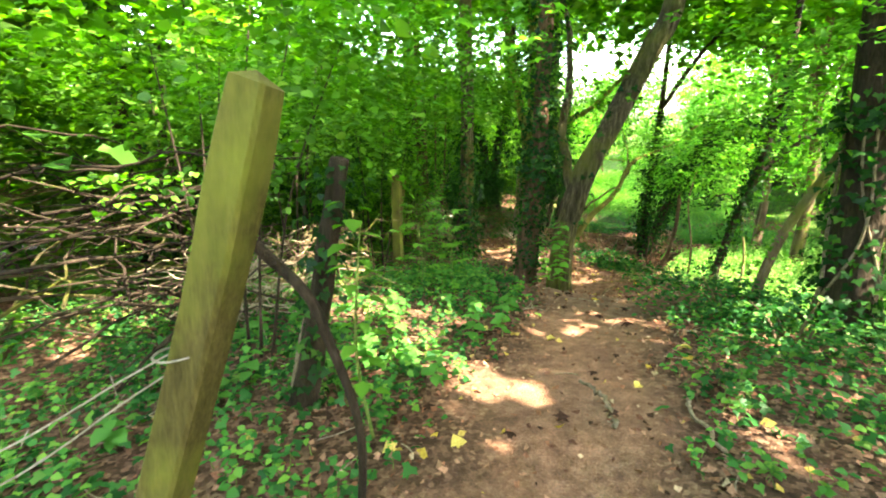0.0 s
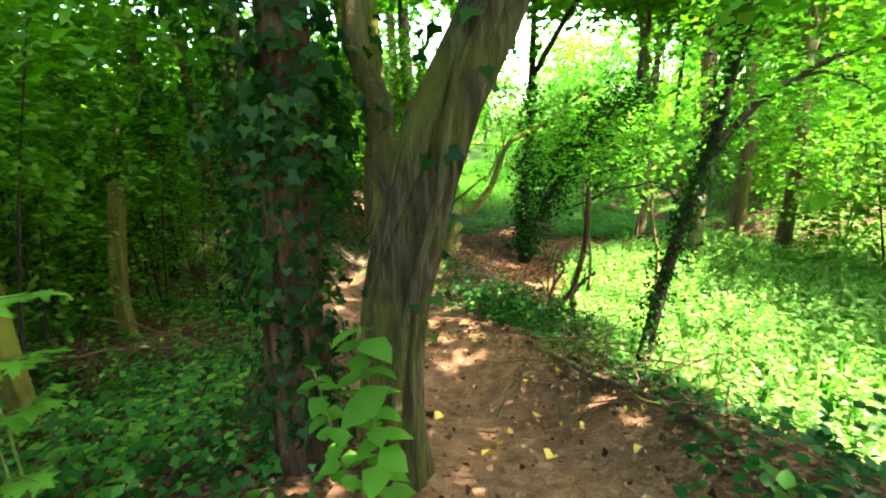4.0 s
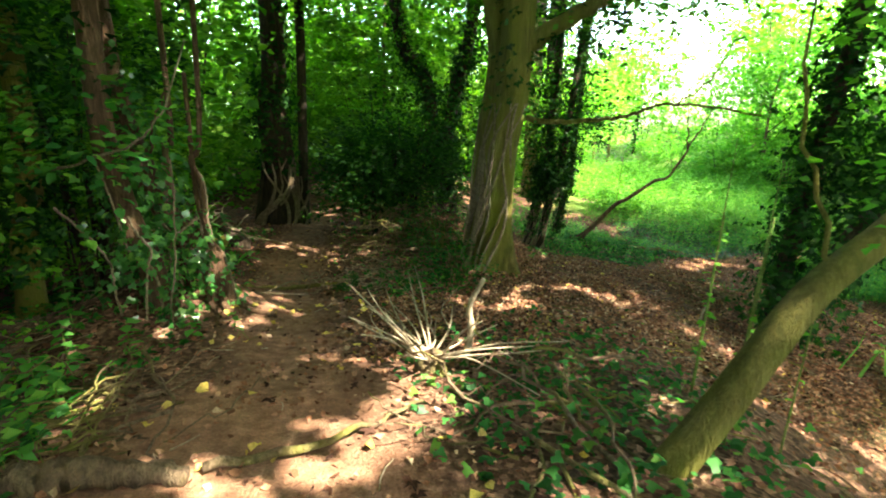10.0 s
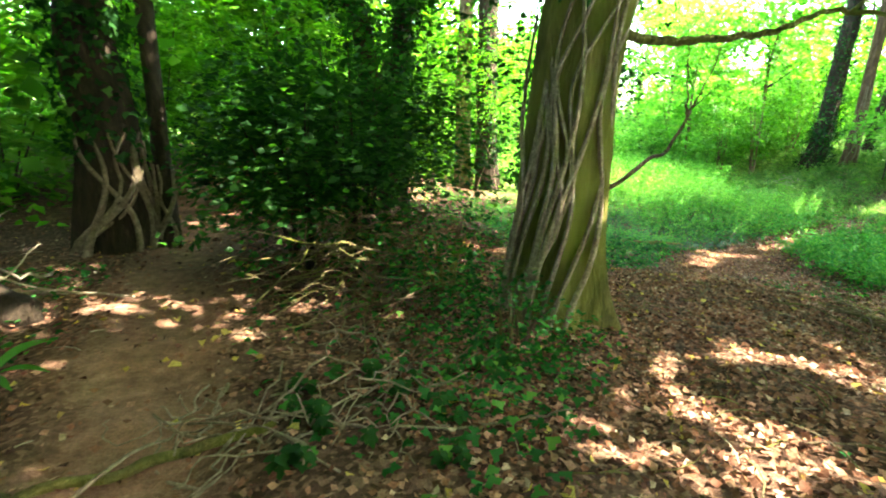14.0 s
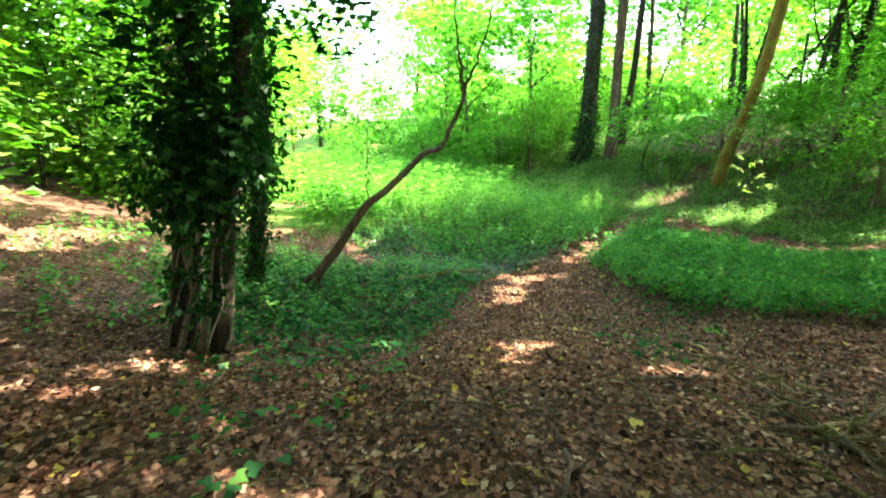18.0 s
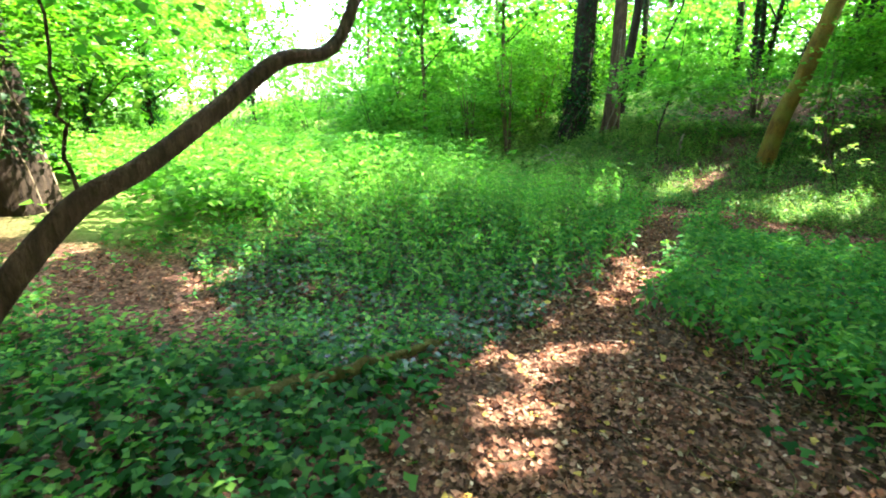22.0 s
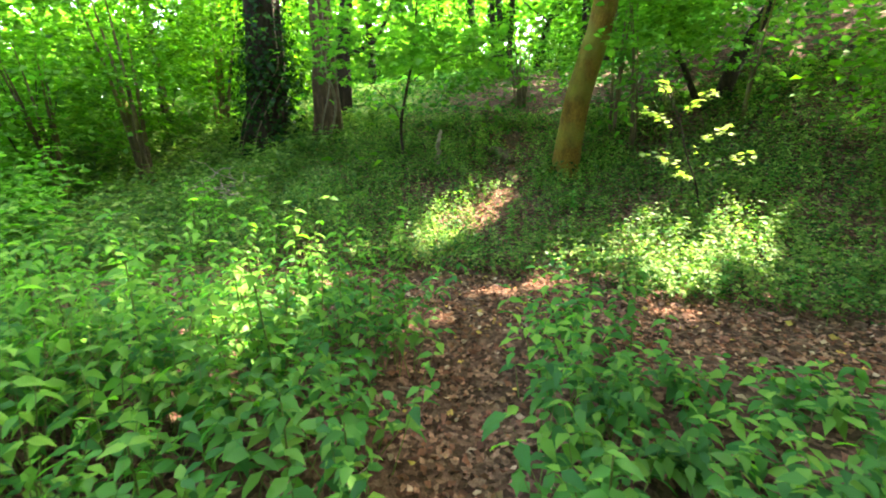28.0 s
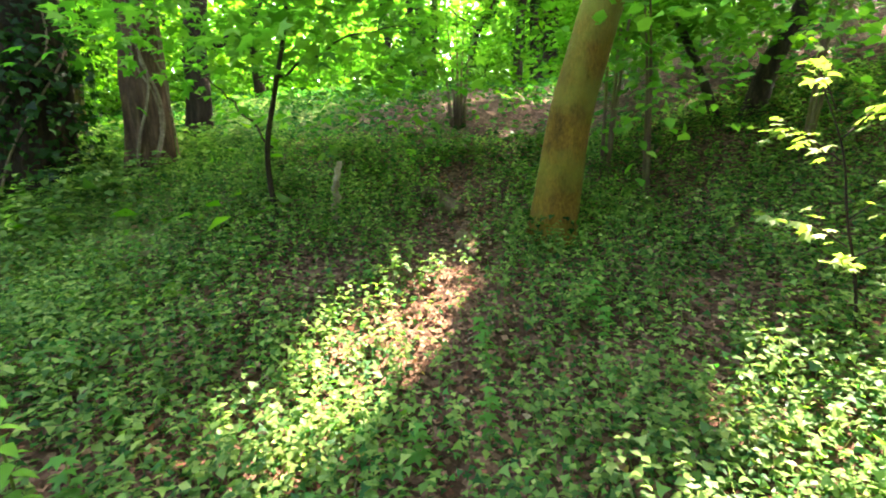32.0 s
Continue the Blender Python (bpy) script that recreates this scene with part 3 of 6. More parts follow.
def build_ground():
    def axis(a, b, step, far):
        mid = np.arange(a, b, step)
        out = step * 1.16 ** np.arange(1, 70)
        out = np.cumsum(out)
        out = np.append(out[out < far], far)
        return np.concatenate([a - out[::-1], mid, mid[-1] + out])
    gx, gy = axis(-5, 26, 0.2, 900), axis(-3, 32, 0.2, 900)
    X, Y = np.meshgrid(gx, gy)
    x, y = X.ravel(), Y.ravel()
    z = gz(x, y)
    v = np.stack([x, y, z], -1)
    nx = len(gx)
    i = np.arange(len(gy) - 1)[:, None] * nx + np.arange(nx - 1)[None]
    f = np.stack([i, i + 1, i + nx + 1, i + nx], -1).reshape(-1, 4)
    me = np_mesh("ground", v, f, SOIL)
    tr = me.attributes.new("trodden", "FLOAT", "POINT")
    n = 0.25 * np.sin(3.1 * x + 1.7 * y) * np.sin(2.3 * y - 1.1 * x)
    tr.data.foreach_set("value", sstep(0.35, -0.35, away(x, y, (0, 1, 2)) + n).astype(np.float32))
    gs = me.attributes.new("grassy", "FLOAT", "POINT")
    glade = sstep(5.8, 7.6, x) * sstep(15.0, 12.5, y)
    field = sstep(26, 28, y) * sstep(6, 9, x) + sstep(34, 42, np.hypot(x - 10, y - 14))
    gs.data.foreach_set("value", (np.clip(glade + field, 0, 1) * sstep(0, 0.6, away(x, y)) * 0.9).astype(np.float32))
    return tagged(new("ground", me), "brown woodland soil with trodden earth path and leaf litter", "ground", kind="structure")


build_ground()


# ---- trees of the wood, each from trunk to crown ----
def vine(line, r0, r1, flare, ridges, vine_r, vine_top, arc=(0.0, 6.3)):
    """A woody climber winding up a trunk."""
    c = curve_points(line, 40)
    c = c[: max(6, int(40 * vine_top))]
    n = len(c)
    a0, tw = rng.uniform(*arc), rng.uniform(-2.8, 2.8) * min(1.0, (arc[1] - arc[0]) / 3)
    u = np.linspace(0, 1, n)
    rr = (r0 + (r1 - r0) * u * vine_top) * (1.06 + 0.9 * ridges + flare * 0.75 * np.exp(-np.linalg.norm(c - c[0], axis=1) / (2.2 * r0)))
    a = a0 + tw * u + 0.35 * np.sin(u * rng.uniform(5, 11) + a0)
    path = c + np.stack([np.cos(a) * rr, np.sin(a) * rr, np.zeros(n)], -1)
    return stem(path[::2], vine_r * rng.uniform(0.6, 1.5), vine_r * 0.5, 6, n, 0.1, 0.4)


def tree(label, trunk, r0, r1, bark, name="tree", stems=(), limbs=(), crown=(), ivy=(), vines=0, flare=0.5, seg=16, ridges=0.0, vine_r=0.018, vine_top=0.6, foot=True, lumps=0.08, vine_mat=None, arc=(0.0, 6.3)):
    """stems and limbs: (points, r0, r1); crown: (centre, radii, sprays, leaves, size, material, shape); ivy: (points, r0, r1, density, size, shag, lo, hi)."""
    trunk = [tuple(p) for p in trunk]
    vine_mat = vine_mat or VINE
    if foot:
        trunk[0] = (trunk[0][0], trunk[0][1], float(gz(trunk[0][0], trunk[0][1])) - 0.12)
    t = thing(name, trunk[0], label, "tree")
    tr = part("trunk", stem(trunk, r0, r1, seg, 8 * len(trunk), lumps, flare, 0.0, ridges), bark, t)
    for pts, a, b in stems:
        pts = [(pts[0][0], pts[0][1], min(pts[0][2], float(gz(pts[0][0], pts[0][1])) - 0.15))] + list(pts[1:])
        part("trunk", stem(pts, a, b, 12, 6 * len(pts), 0.08, flare * 0.7), bark, t)
    for pts, a, b in limbs:
        part("limb", stem(pts, a, b, 8, 5 * len(pts), 0.06, 0, 0.012), bark, t)
    for line, ra, rb, owner, count in [(trunk, r0, r1, tr, vines)] + [(s[0], s[1], s[2], tr, vines // 3) for s in stems]:
        for _ in range(count):
            part("ivy_stem", vine(line, ra, rb, flare, ridges, vine_r, vine_top, arc), vine_mat, owner, "twisting pale woody ivy stem")
    for cr in crown:
        ce, ra, ns, per, size, mat, shape = cr
        part("crown", sprays(ce, ra, ns, per, size, max(0.35, min(1.3, size * 6)), shape), mat, t)
    for pts, a, b, dens, size, shag, lo, hi, *kind in ivy:
        part("ivy", coat(pts, a, b, dens, size, kind[0] if kind else "ivy", shag, lo, hi), IVY_LUSH if kind else IVY_SHADED, t, "glossy dark green climbing ivy")
    return t


def shade_roof(x, y, z, r, n=170, size=0.36):
    """The high leafy part of a crown, mostly out of view, placed to cast shade."""
    return ((x, y, z), (r * 1.1, r * 1.1, r * 0.45), int(n * 1.6), 9, size, LEAF, "plain")


A = [(1.16, 6.42, -0.6), (1.17, 6.41, 0.13), (1.26, 6.38, 0.83), (1.29, 6.37, 1.5), (1.35, 6.35, 3.5), (1.5, 6.2, 7)]
tree("dark ivy-clad tree trunk beside the earth path", A, 0.122, 0.08, BARK_RED, vine_mat=BARK_RED, ridges=0.12, seg=44, vine_r=0.024, vines=9, flare=0.5, crown=[((0.6, 6.9, 2.4), (0.9, 0.9, 0.8), 170, 9, 0.10, LEAF, "plain"), shade_roof(2.5, 6, 7.5, 3.2)],
     ivy=[(A, 0.13, 0.08, 330, 0.05, 0.16, 0.03, 0.42), (A, 0.13, 0.09, 520, 0.06, 0.3, 0.4, 0.95)])
B = [(1.58, 6.18, -0.5), (1.63, 6.16, 0.15), (1.78, 6.12, 0.74), (1.93, 6.1, 1.14), (2.2, 6.14, 1.6), (2.6, 6.2, 2.4), (2.9, 6.2, 3.2), (3.2, 6.3, 6.5)]
tree("leaning old tree with cracked grey bark and woody vines", B, 0.128, 0.11, BARK_GREY, vine_mat=BARK_GREY, vines=7, flare=0.55, lumps=0.13, seg=54, ridges=0.12, vine_r=0.02, vine_top=0.75,
     limbs=[([(1.72, 6.2, 0.6), (1.6, 6.4, 1.4), (1.75, 6.7, 2.4), (1.6, 7.2, 4)], 0.07, 0.03)], crown=[shade_roof(4.5, 6.5, 7, 3.0), ((2.2, 7.2, 2.6), (1.3, 0.9, 0.9), 114, 8, 0.096, LEAF, "plain")],
     ivy=[(B, 0.18, 0.12, 14, 0.07, 0.10, 0.1, 0.7)])
R1 = [(3.66, 3.95, -0.6), (3.61, 3.96, 0.2), (3.56, 3.96, 1.4), (3.5, 3.97, 2.2), (3.4, 4, 7)]
# The two roofs beyond its own crown are added to shade the start.
tree("thick dark tree trunk wrapped in ivy", R1, 0.21, 0.14, BARK_DARK, vines=5, crown=[shade_roof(4.5, 3.5, 8, 3.2), shade_roof(1.6, 0.2, 7.2, 2.6, 140), shade_roof(3.0, -1.5, 8.2, 2.6, 130), ((3.6, 4.2, 2.3), (0.9, 0.8, 0.7), 150, 8, 0.085, LEAF_BRIGHT, "plain")], ivy=[(R1, 0.24, 0.16, 170, 0.07, 0.14, 0.05, 0.7)])
R2 = [(3.16, 4.6, -0.45), (3.36, 4.58, 0.26), (3.66, 4.54, 0.9), (3.95, 4.5, 1.45), (4.35, 4.45, 1.7), (5.2, 4.4, 2.3), (6, 4.4, 3.6)]
tree("slender leaning tree with leafy side shoots", R2, 0.05, 0.03, BARK, flare=0.3, seg=10, limbs=[([(3.9, 4.5, 1.4), (4.1, 4.7, 2), (4.2, 5, 3)], 0.025, 0.01)],
     crown=[((4.2, 5.3, 1.8), (1.3, 1.0, 0.9), 228, 8, 0.090, LEAF, "plain"), ((3.3, 4.7, 0.45), (0.3, 0.3, 0.35), 22, 7, 0.06, LEAF, "plain")])
R3 = [(4.98, 8.6, -2.3), (5.2, 8.53, -1.1), (5.4, 8.47, -0.2), (5.58, 8.42, 0.4), (5.75, 8.4, 1.3), (5.9, 8.4, 2.6), (6, 8.5, 6)]
# Its two northern roofs are added above the path only for shade.
tree("thin dark leaning tree at the edge of the glade", R3, 0.078, 0.05, BARK_DARK, flare=0.4, seg=12,
     limbs=[([(5.55, 8.43, 0.35), (5.95, 8.35, 0.9), (6.5, 8.2, 1.3), (7.3, 8, 1.6), (8.4, 7.8, 1.8)], 0.05, 0.012), ([(6.5, 8.2, 1.3), (7.0, 8.1, 1.25), (7.6, 7.9, 0.9)], 0.02, 0.006), ([(5.50, 8.45, -0.35), (5.58, 8.75, -0.12), (5.75, 9.2, 0.0), (5.82, 9.59, 0.04), (5.4, 9.75, -0.05), (4.95, 9.88, -0.2), (4.47, 9.97, -0.40), (4.2, 10.0, -0.58)], 0.017, 0.006)],
     crown=[((6.8, 8.4, 1.9), (2.0, 1.4, 1.0), 437, 8, 0.090, LEAF_BRIGHT, "plain"), ((7.6, 8.6, 0.6), (1.0, 1.0, 0.7), 114, 8, 0.084, LEAF_BRIGHT, "plain"), shade_roof(7.6, 7.0, 6.5, 3.4, 190), shade_roof(5.6, 11.0, 6.8, 2.4, 60), shade_roof(4.8, 12.4, 5.2, 1.9, 110)],
     ivy=[(R3, 0.085, 0.06, 200, 0.055, 0.16, 0.06, 0.8)])
SNAG = [(4.30, 9.91, -2.3), (4.35, 9.89, -1.87), (4.53, 9.82, -1.68), (4.73, 9.75, -1.48), (4.83, 9.71, -1.11), (4.89, 9.69, -0.79), (4.91, 9.68, -0.52), (4.92, 9.68, -0.24), (4.91, 9.68, -0.02)]
snag = tree("broken forked tree stump with a reddish snapped stem", SNAG, 0.048, 0.034, BARK_RED, name="dead_tree", flare=0.7, seg=14, ridges=0.06, lumps=0.14,
     stems=[([(4.26, 9.92, -2.2), (4.40, 9.87, -1.77), (4.48, 9.84, -1.41), (4.63, 9.79, -1.13)], 0.032, 0.02), ([(4.85, 9.7, -2.5), (4.79, 9.73, -1.97), (4.74, 9.75, -1.52)], 0.03, 0.034)],
     limbs=[([(4.73, 9.75, -1.5), (4.87, 9.70, -1.33), (5.04, 9.64, -1.17)], 0.03, 0.024), ([(4.36, 9.88, -1.9), (4.42, 9.86, -1.63), (4.43, 9.86, -1.41), (4.43, 9.86, -0.86)], 0.018, 0.009),
            ([(4.38, 9.88, -1.85), (4.46, 9.85, -1.63), (4.50, 9.83, -1.3), (4.52, 9.83, -1.04), (4.47, 9.85, -0.86)], 0.02, 0.009), ([(4.62, 9.78, -1.58), (4.56, 9.72, -1.75), (4.55, 9.7, -2.0)], 0.03, 0.02), ([(4.87, 9.7, -1.3), (4.93, 9.68, -1.1), (5.0, 9.7, -0.95)], 0.012, 0.005)],
     ivy=[(SNAG, 0.07, 0.06, 40, 0.05, 0.10, 0.45, 0.62)])
for pts in ([(4.91, 9.68, -0.01), (4.93, 9.69, 0.05), (4.925, 9.69, 0.10)], [(4.88, 9.67, -0.01), (4.885, 9.66, 0.04), (4.88, 9.66, 0.07)]):
    part("splinter", stem(pts, 0.014, 0.003, 6, 8, 0.2), BARK_RED, snag, "jagged splinter of the snapped stem")
for pts in ([(3.9, 9.65, -1.0), (3.80, 9.56, -1.14), (3.82, 9.55, -1.53), (3.98, 9.49, -1.91), (4.1, 9.45, -2.05)], [(4.2, 9.6, -1.2), (4.18, 9.51, -1.25), (4.23, 9.5, -1.49), (4.2, 9.51, -1.95)], [(4.42, 9.5, -1.5), (4.4, 9.45, -1.7), (4.45, 9.4, -2.05)]):
    part("ivy_stem", stem(pts, 0.011, 0.007, 6, 18, 0.1), VINE, snag, "pale bare vine hanging to the ground")
for x, y, h in ((6.6, 12.2, 2.9), (7.4, 11.2, 2.6)):
    pts = [(x, y, -2.9), (x + 0.05, y, -1.8), (x - 0.1, y + 0.1, -0.6), (x, y, 0.4)]
    tree("leafy young tree in the sunlit glade", pts, 0.035, 0.012, BARK, name="sapling", seg=8, flare=0.3, crown=[((x, y, 0.45), (1.5, 1.2, 0.9), 230, 8, 0.096, LEAF_BRIGHT, "plain")])
LEANER = [(3.22, 12, -1.8), (3.55, 12.05, -1.24), (3.9, 12.15, -0.8), (4.3, 12.25, -0.48), (4.6, 12.35, -0.17), (4.85, 12.5, 0.3), (5.1, 12.6, 0.56), (5.5, 12.7, 0.72), (6.1, 12.8, 0.95), (7, 13, 1.5)]
tree("slim mossy tree leaning low over the clearing", LEANER, 0.085, 0.03, BARK_MOSSY, flare=0.35, seg=10,
     limbs=[([(4.0, 12.17, -0.72), (3.85, 12.4, 0.1), (3.95, 12.5, 1.0)], 0.012, 0.005), ([(4.9, 12.5, 0.35), (4.85, 12.6, 0.9), (4.7, 12.9, 1.7)], 0.018, 0.006)],
     crown=[((5.6, 12.8, 1.0), (1.1, 0.7, 0.5), 171, 8, 0.084, LEAF_BRIGHT, "plain"), ((4.6, 12.1, -0.35), (0.8, 0.35, 0.5), 41, 6, 0.072, LEAF_BRIGHT, "plain"), ((4.9, 13.8, 1.2), (1.2, 0.8, 0.6), 120, 7, 0.07, LEAF_BRIGHT, "plain")])
T5 = [(3.15, 17.7, -2.5), (3.12, 17.7, -1.5), (3.18, 17.7, -0.5), (3.3, 17.7, 0.4), (3.35, 17.7, 1.3), (3.3, 17.7, 4), (3.2, 17.8, 9)]
tree("big mossy double-trunked tree netted with pale ivy stems", T5, 0.28, 0.2, BARK_MOSSY, vines=11, arc=(3.2, 4.6), flare=0.95, seg=36, ridges=0.14, vine_r=0.026, vine_top=0.5,
     stems=[([(2.92, 17.75, -2.6), (2.95, 17.8, -1.4), (3.0, 17.8, -0.3), (3.1, 17.8, 1.0), (2.7, 17.9, 3), (2.2, 18, 6)], 0.2, 0.14)],
     limbs=[([(3.4, 17.7, 0.95), (4.0, 17.6, 1.35), (4.7, 17.5, 1.75), (5.6, 17.4, 2.3), (6.8, 17.2, 3.6)], 0.13, 0.07), ([(3.45, 17.85, 0.02), (4.0, 18.0, -0.06), (4.5, 18, -0.03), (5.1, 17.88, 0.03), (5.6, 17.82, 0.2), (6.2, 17.75, 0.24), (7.2, 17.6, 0.1)], 0.05, 0.014), ([(5.9, 17.8, 0.22), (6.3, 17.6, 0.6), (6.5, 17.3, 1.3)], 0.02, 0.007)],
     crown=[((2.2, 18.6, 2.7), (1.6, 1.2, 0.8), 170, 9, 0.12, LEAF, "plain"), ((4.3, 18.4, 1.25), (0.8, 0.8, 0.5), 70, 8, 0.10, IVY_SHADED, "ivy"), ((3.6, 18.9, 2.7), (2.2, 1.2, 0.9), 300, 9, 0.12, LEAF, "plain"), ((5.4, 19.0, 2.6), (1.5, 1.0, 0.8), 190, 9, 0.12, LEAF, "plain"), shade_roof(4.5, 17.5, 7.5, 3.6, 170), shade_roof(1.2, 17.5, 7, 3, 120), ((5.2, 18, 1.9), (1.6, 1.2, 0.5), 150, 8, 0.108, LEAF, "plain"), ((6.6, 17.6, 2.7), (1.7, 1.3, 0.7), 170, 8, 0.11, LEAF_BRIGHT, "plain")],
     ivy=[(T5, 0.3, 0.22, 60, 0.08, 0.25, 0.42, 0.75)])
IVYC = [(4.6, 22.08, -3.3), (4.76, 21.94, -2.07), (4.85, 21.87, -1.39), (4.92, 21.8, -0.8), (5.0, 21.75, 3), (5, 21.7, 7)]
IVYD = [(4.85, 21.86, -3.2), (5.07, 21.68, -1.72), (5.23, 21.54, -0.8), (5.5, 21.4, 3)]
tree("twin tree trunks thickly hung with dark ivy", IVYC, 0.095, 0.075, BARK_DARK, vines=24, flare=0.8, ridges=0.12, seg=22, vine_top=0.3, vine_r=0.013, stems=[(IVYD, 0.09, 0.07)], crown=[shade_roof(6, 21.5, 7.5, 3.0), ((4.95, 21.8, -0.5), (0.5, 0.45, 0.7), 120, 8, 0.085, IVY_SHADED, "ivy"), ((5.2, 21.6, 0.3), (1.0, 0.8, 0.7), 170, 8, 0.085, IVY_SHADED, "ivy"), ((5.7, 21.3, -0.2), (0.5, 0.5, 0.35), 50, 7, 0.085, IVY_SHADED, "ivy")],
     ivy=[(IVYC, 0.12, 0.1, 560, 0.07, 0.38, 0.22, 0.75), (IVYC, 0.1, 0.1, 260, 0.055, 0.12, 0.06, 0.25), (IVYD, 0.11, 0.09, 520, 0.07, 0.33, 0.36, 0.95), (IVYD, 0.09, 0.09, 220, 0.055, 0.10, 0.08, 0.4)])
IVYE = [(5.78, 23.8, -3.6), (5.95, 23.66, -1.9), (6.04, 23.58, -1.08), (6.2, 23.5, 4)]
tree("single tree trunk with loose ivy", IVYE, 0.09, 0.07, BARK_DARK, vines=10, flare=1.2, vine_top=0.2, crown=[shade_roof(7, 24, 6.5, 2.4, 80)], ivy=[(IVYE, 0.09, 0.07, 480, 0.055, 0.15, 0.06, 0.95)])
ARCH = [(6.1, 23.6, -3.9), (6.42, 23.42, -3.36), (6.6, 23.4, -3.16), (6.87, 23.4, -2.9), (7.13, 23.4, -2.57), (7.4, 23.4, -2.3), (7.69, 23.4, -2.15), (8.07, 23.4, -1.88), (8.42, 23.4, -1.62), (8.71, 23.4, -1.56), (8.85, 23.4, -1.44), (8.96, 23.4, -1.23), (9.2, 23.4, -0.83), (9.24, 23.4, -0.6)]
tree("bare arching tree stem bent over the path", ARCH, 0.07, 0.03, BARK_RED, flare=0.4, seg=14, lumps=0.12, name="sapling",
     limbs=[([(9.22, 23.4, -0.7), (9.18, 23.4, -0.41), (9.12, 23.42, 0.1), (9.0, 23.5, 1.2)], 0.032, 0.008), ([(9.22, 23.4, -0.68), (9.39, 23.4, -0.38), (9.6, 23.38, 0.05), (9.9, 23.3, 1.1)], 0.03, 0.008), ([(7.4, 23.4, -2.32), (7.4, 23.4, -1.95), (7.42, 23.4, -1.55), (7.45, 23.42, -1.0)], 0.010, 0.005), ([(8.9, 23.4, -1.3), (9.1, 23.45, -1.1), (9.3, 23.5, -1.05)], 0.012, 0.004), ([(6.62, 23.4, -3.16), (6.35, 23.46, -3.34), (6.12, 23.58, -3.38), (5.86, 23.74, -3.5)], 0.065, 0.06)],
     crown=[((7.5, 23.5, -1.0), (0.7, 0.45, 0.35), 70, 7, 0.085, LEAF_BRIGHT, "plain"), ((9.5, 23.4, 0.7), (0.8, 0.6, 0.5), 60, 7, 0.085, LEAF_BRIGHT, "plain")])
DRAPE = [(7.0, 16.1, -3.1), (7.53, 16.04, -1.79), (8.05, 15.97, -0.59), (8.63, 15.9, 0.44), (9.67, 15.78, 1.02), (10.8, 15.7, 1.5)]
COLUMN = [(7.1, 16.4, -3.2), (7.2, 16.4, -1), (7.35, 16.4, 1), (7.5, 16.4, 5)]
# The long second limb and its two roofs are added to shade the clearing.
tree("leaning tree buried under hanging dark ivy", DRAPE, 0.15, 0.07, BARK_DARK, stems=[(COLUMN, 0.12, 0.08)], limbs=[([(7.4, 16.4, 2), (7.9, 15, 3.6), (8.2, 13.4, 4.4), (8.4, 12, 4.8)], 0.08, 0.03), ([(7.5, 16.4, 4.5), (9.2, 18.6, 6.4), (11.4, 20.6, 6.9), (13.2, 21.8, 7.0)], 0.08, 0.03)], crown=[shade_roof(8.4, 12.9, 4.6, 2.3, 110), shade_roof(10, 15.2, 5.6, 3.6, 170), shade_roof(13.2, 21.5, 6.8, 3.0, 170), shade_roof(11.4, 22.6, 6.4, 2.6, 150)],
     ivy=[(DRAPE, 0.15, 0.08, 520, 0.08, 0.45, 0.03, 1.0), (COLUMN, 0.12, 0.09, 480, 0.08, 0.4, 0.05, 0.75), ([(7.66, 16.43, -0.9), (8.27, 15.94, -0.5), (8.5, 15.8, 0.3), (8.9, 15.4, 0.75), (9.8, 15.0, 1.2)], 0.2, 0.25, 900, 0.085, 0.75, 0.0, 1.0), ([(8.9, 15.5, 0.7), (8.95, 15.4, -0.2), (8.9, 15.35, -1.3)], 0.12, 0.08, 420, 0.08, 0.5, 0.0, 1.0), ([(9.7, 15.1, 1.1), (9.75, 15.0, 0.2), (9.7, 14.95, -0.7)], 0.12, 0.08, 420, 0.08, 0.45, 0.0, 1.0)])
YEL = [(20.31, 23.64, -3.2), (20.33, 23.56, -2.57), (20.36, 23.46, -1.94), (20.4, 23.3, -1.35), (20.44, 23.2, -0.9), (20.6, 22.8, 1.5), (20.8, 22.5, 7)]
tree("smooth ochre tree trunk leaning on the ivy bank", YEL, 0.19, 0.15, BARK_OCHRE, flare=0.35, seg=20, lumps=0.03, crown=[shade_roof(21, 25.2, 7.5, 2.4, 70)],
     ivy=[(YEL, 0.2, 0.18, 110, 0.06, 0.08, 0.0, 0.08)])
D1 = [(20.53, 29.05, -2.9), (20.57, 28.91, -1.67), (20.58, 28.85, -0.54), (20.6, 28.8, 3), (20.6, 28.8, 8)]
tree("broad dark tree trunk with ivy on the bank", D1, 0.33, 0.24, BARK_DARK, vines=5, flare=0.6, seg=20, crown=[shade_roof(21, 29, 8, 3.4)], ivy=[(D1, 0.33, 0.26, 380, 0.075, 0.3, 0.02, 0.8)])
D2 = [(20.99, 27.95, -2.75), (20.98, 27.96, -1.68), (20.99, 27.95, -0.53), (21, 28, 4), (21.2, 28, 8)]
tree("brown furrowed tree trunk on the bank", D2, 0.2, 0.15, BARK_RED, vines=9, flare=0.6, seg=48, ridges=0.14, crown=[shade_roof(22.5, 27.5, 8, 2.8, 100)])
D3 = [(22.94, 28.73, -2.1), (22.96, 28.66, -0.59), (23.05, 28.5, 1), (23.2, 28.4, 7)]
tree("dark tree trunk with a forked limb", D3, 0.17, 0.12, BARK_DARK, limbs=[([(22.95, 28.7, -0.8), (23.2, 28.0, -0.5), (23.3, 27.6, 0.2), (23.4, 27.2, 1.4)], 0.06, 0.03)], crown=[shade_roof(24.5, 28, 8, 2.6, 90)])
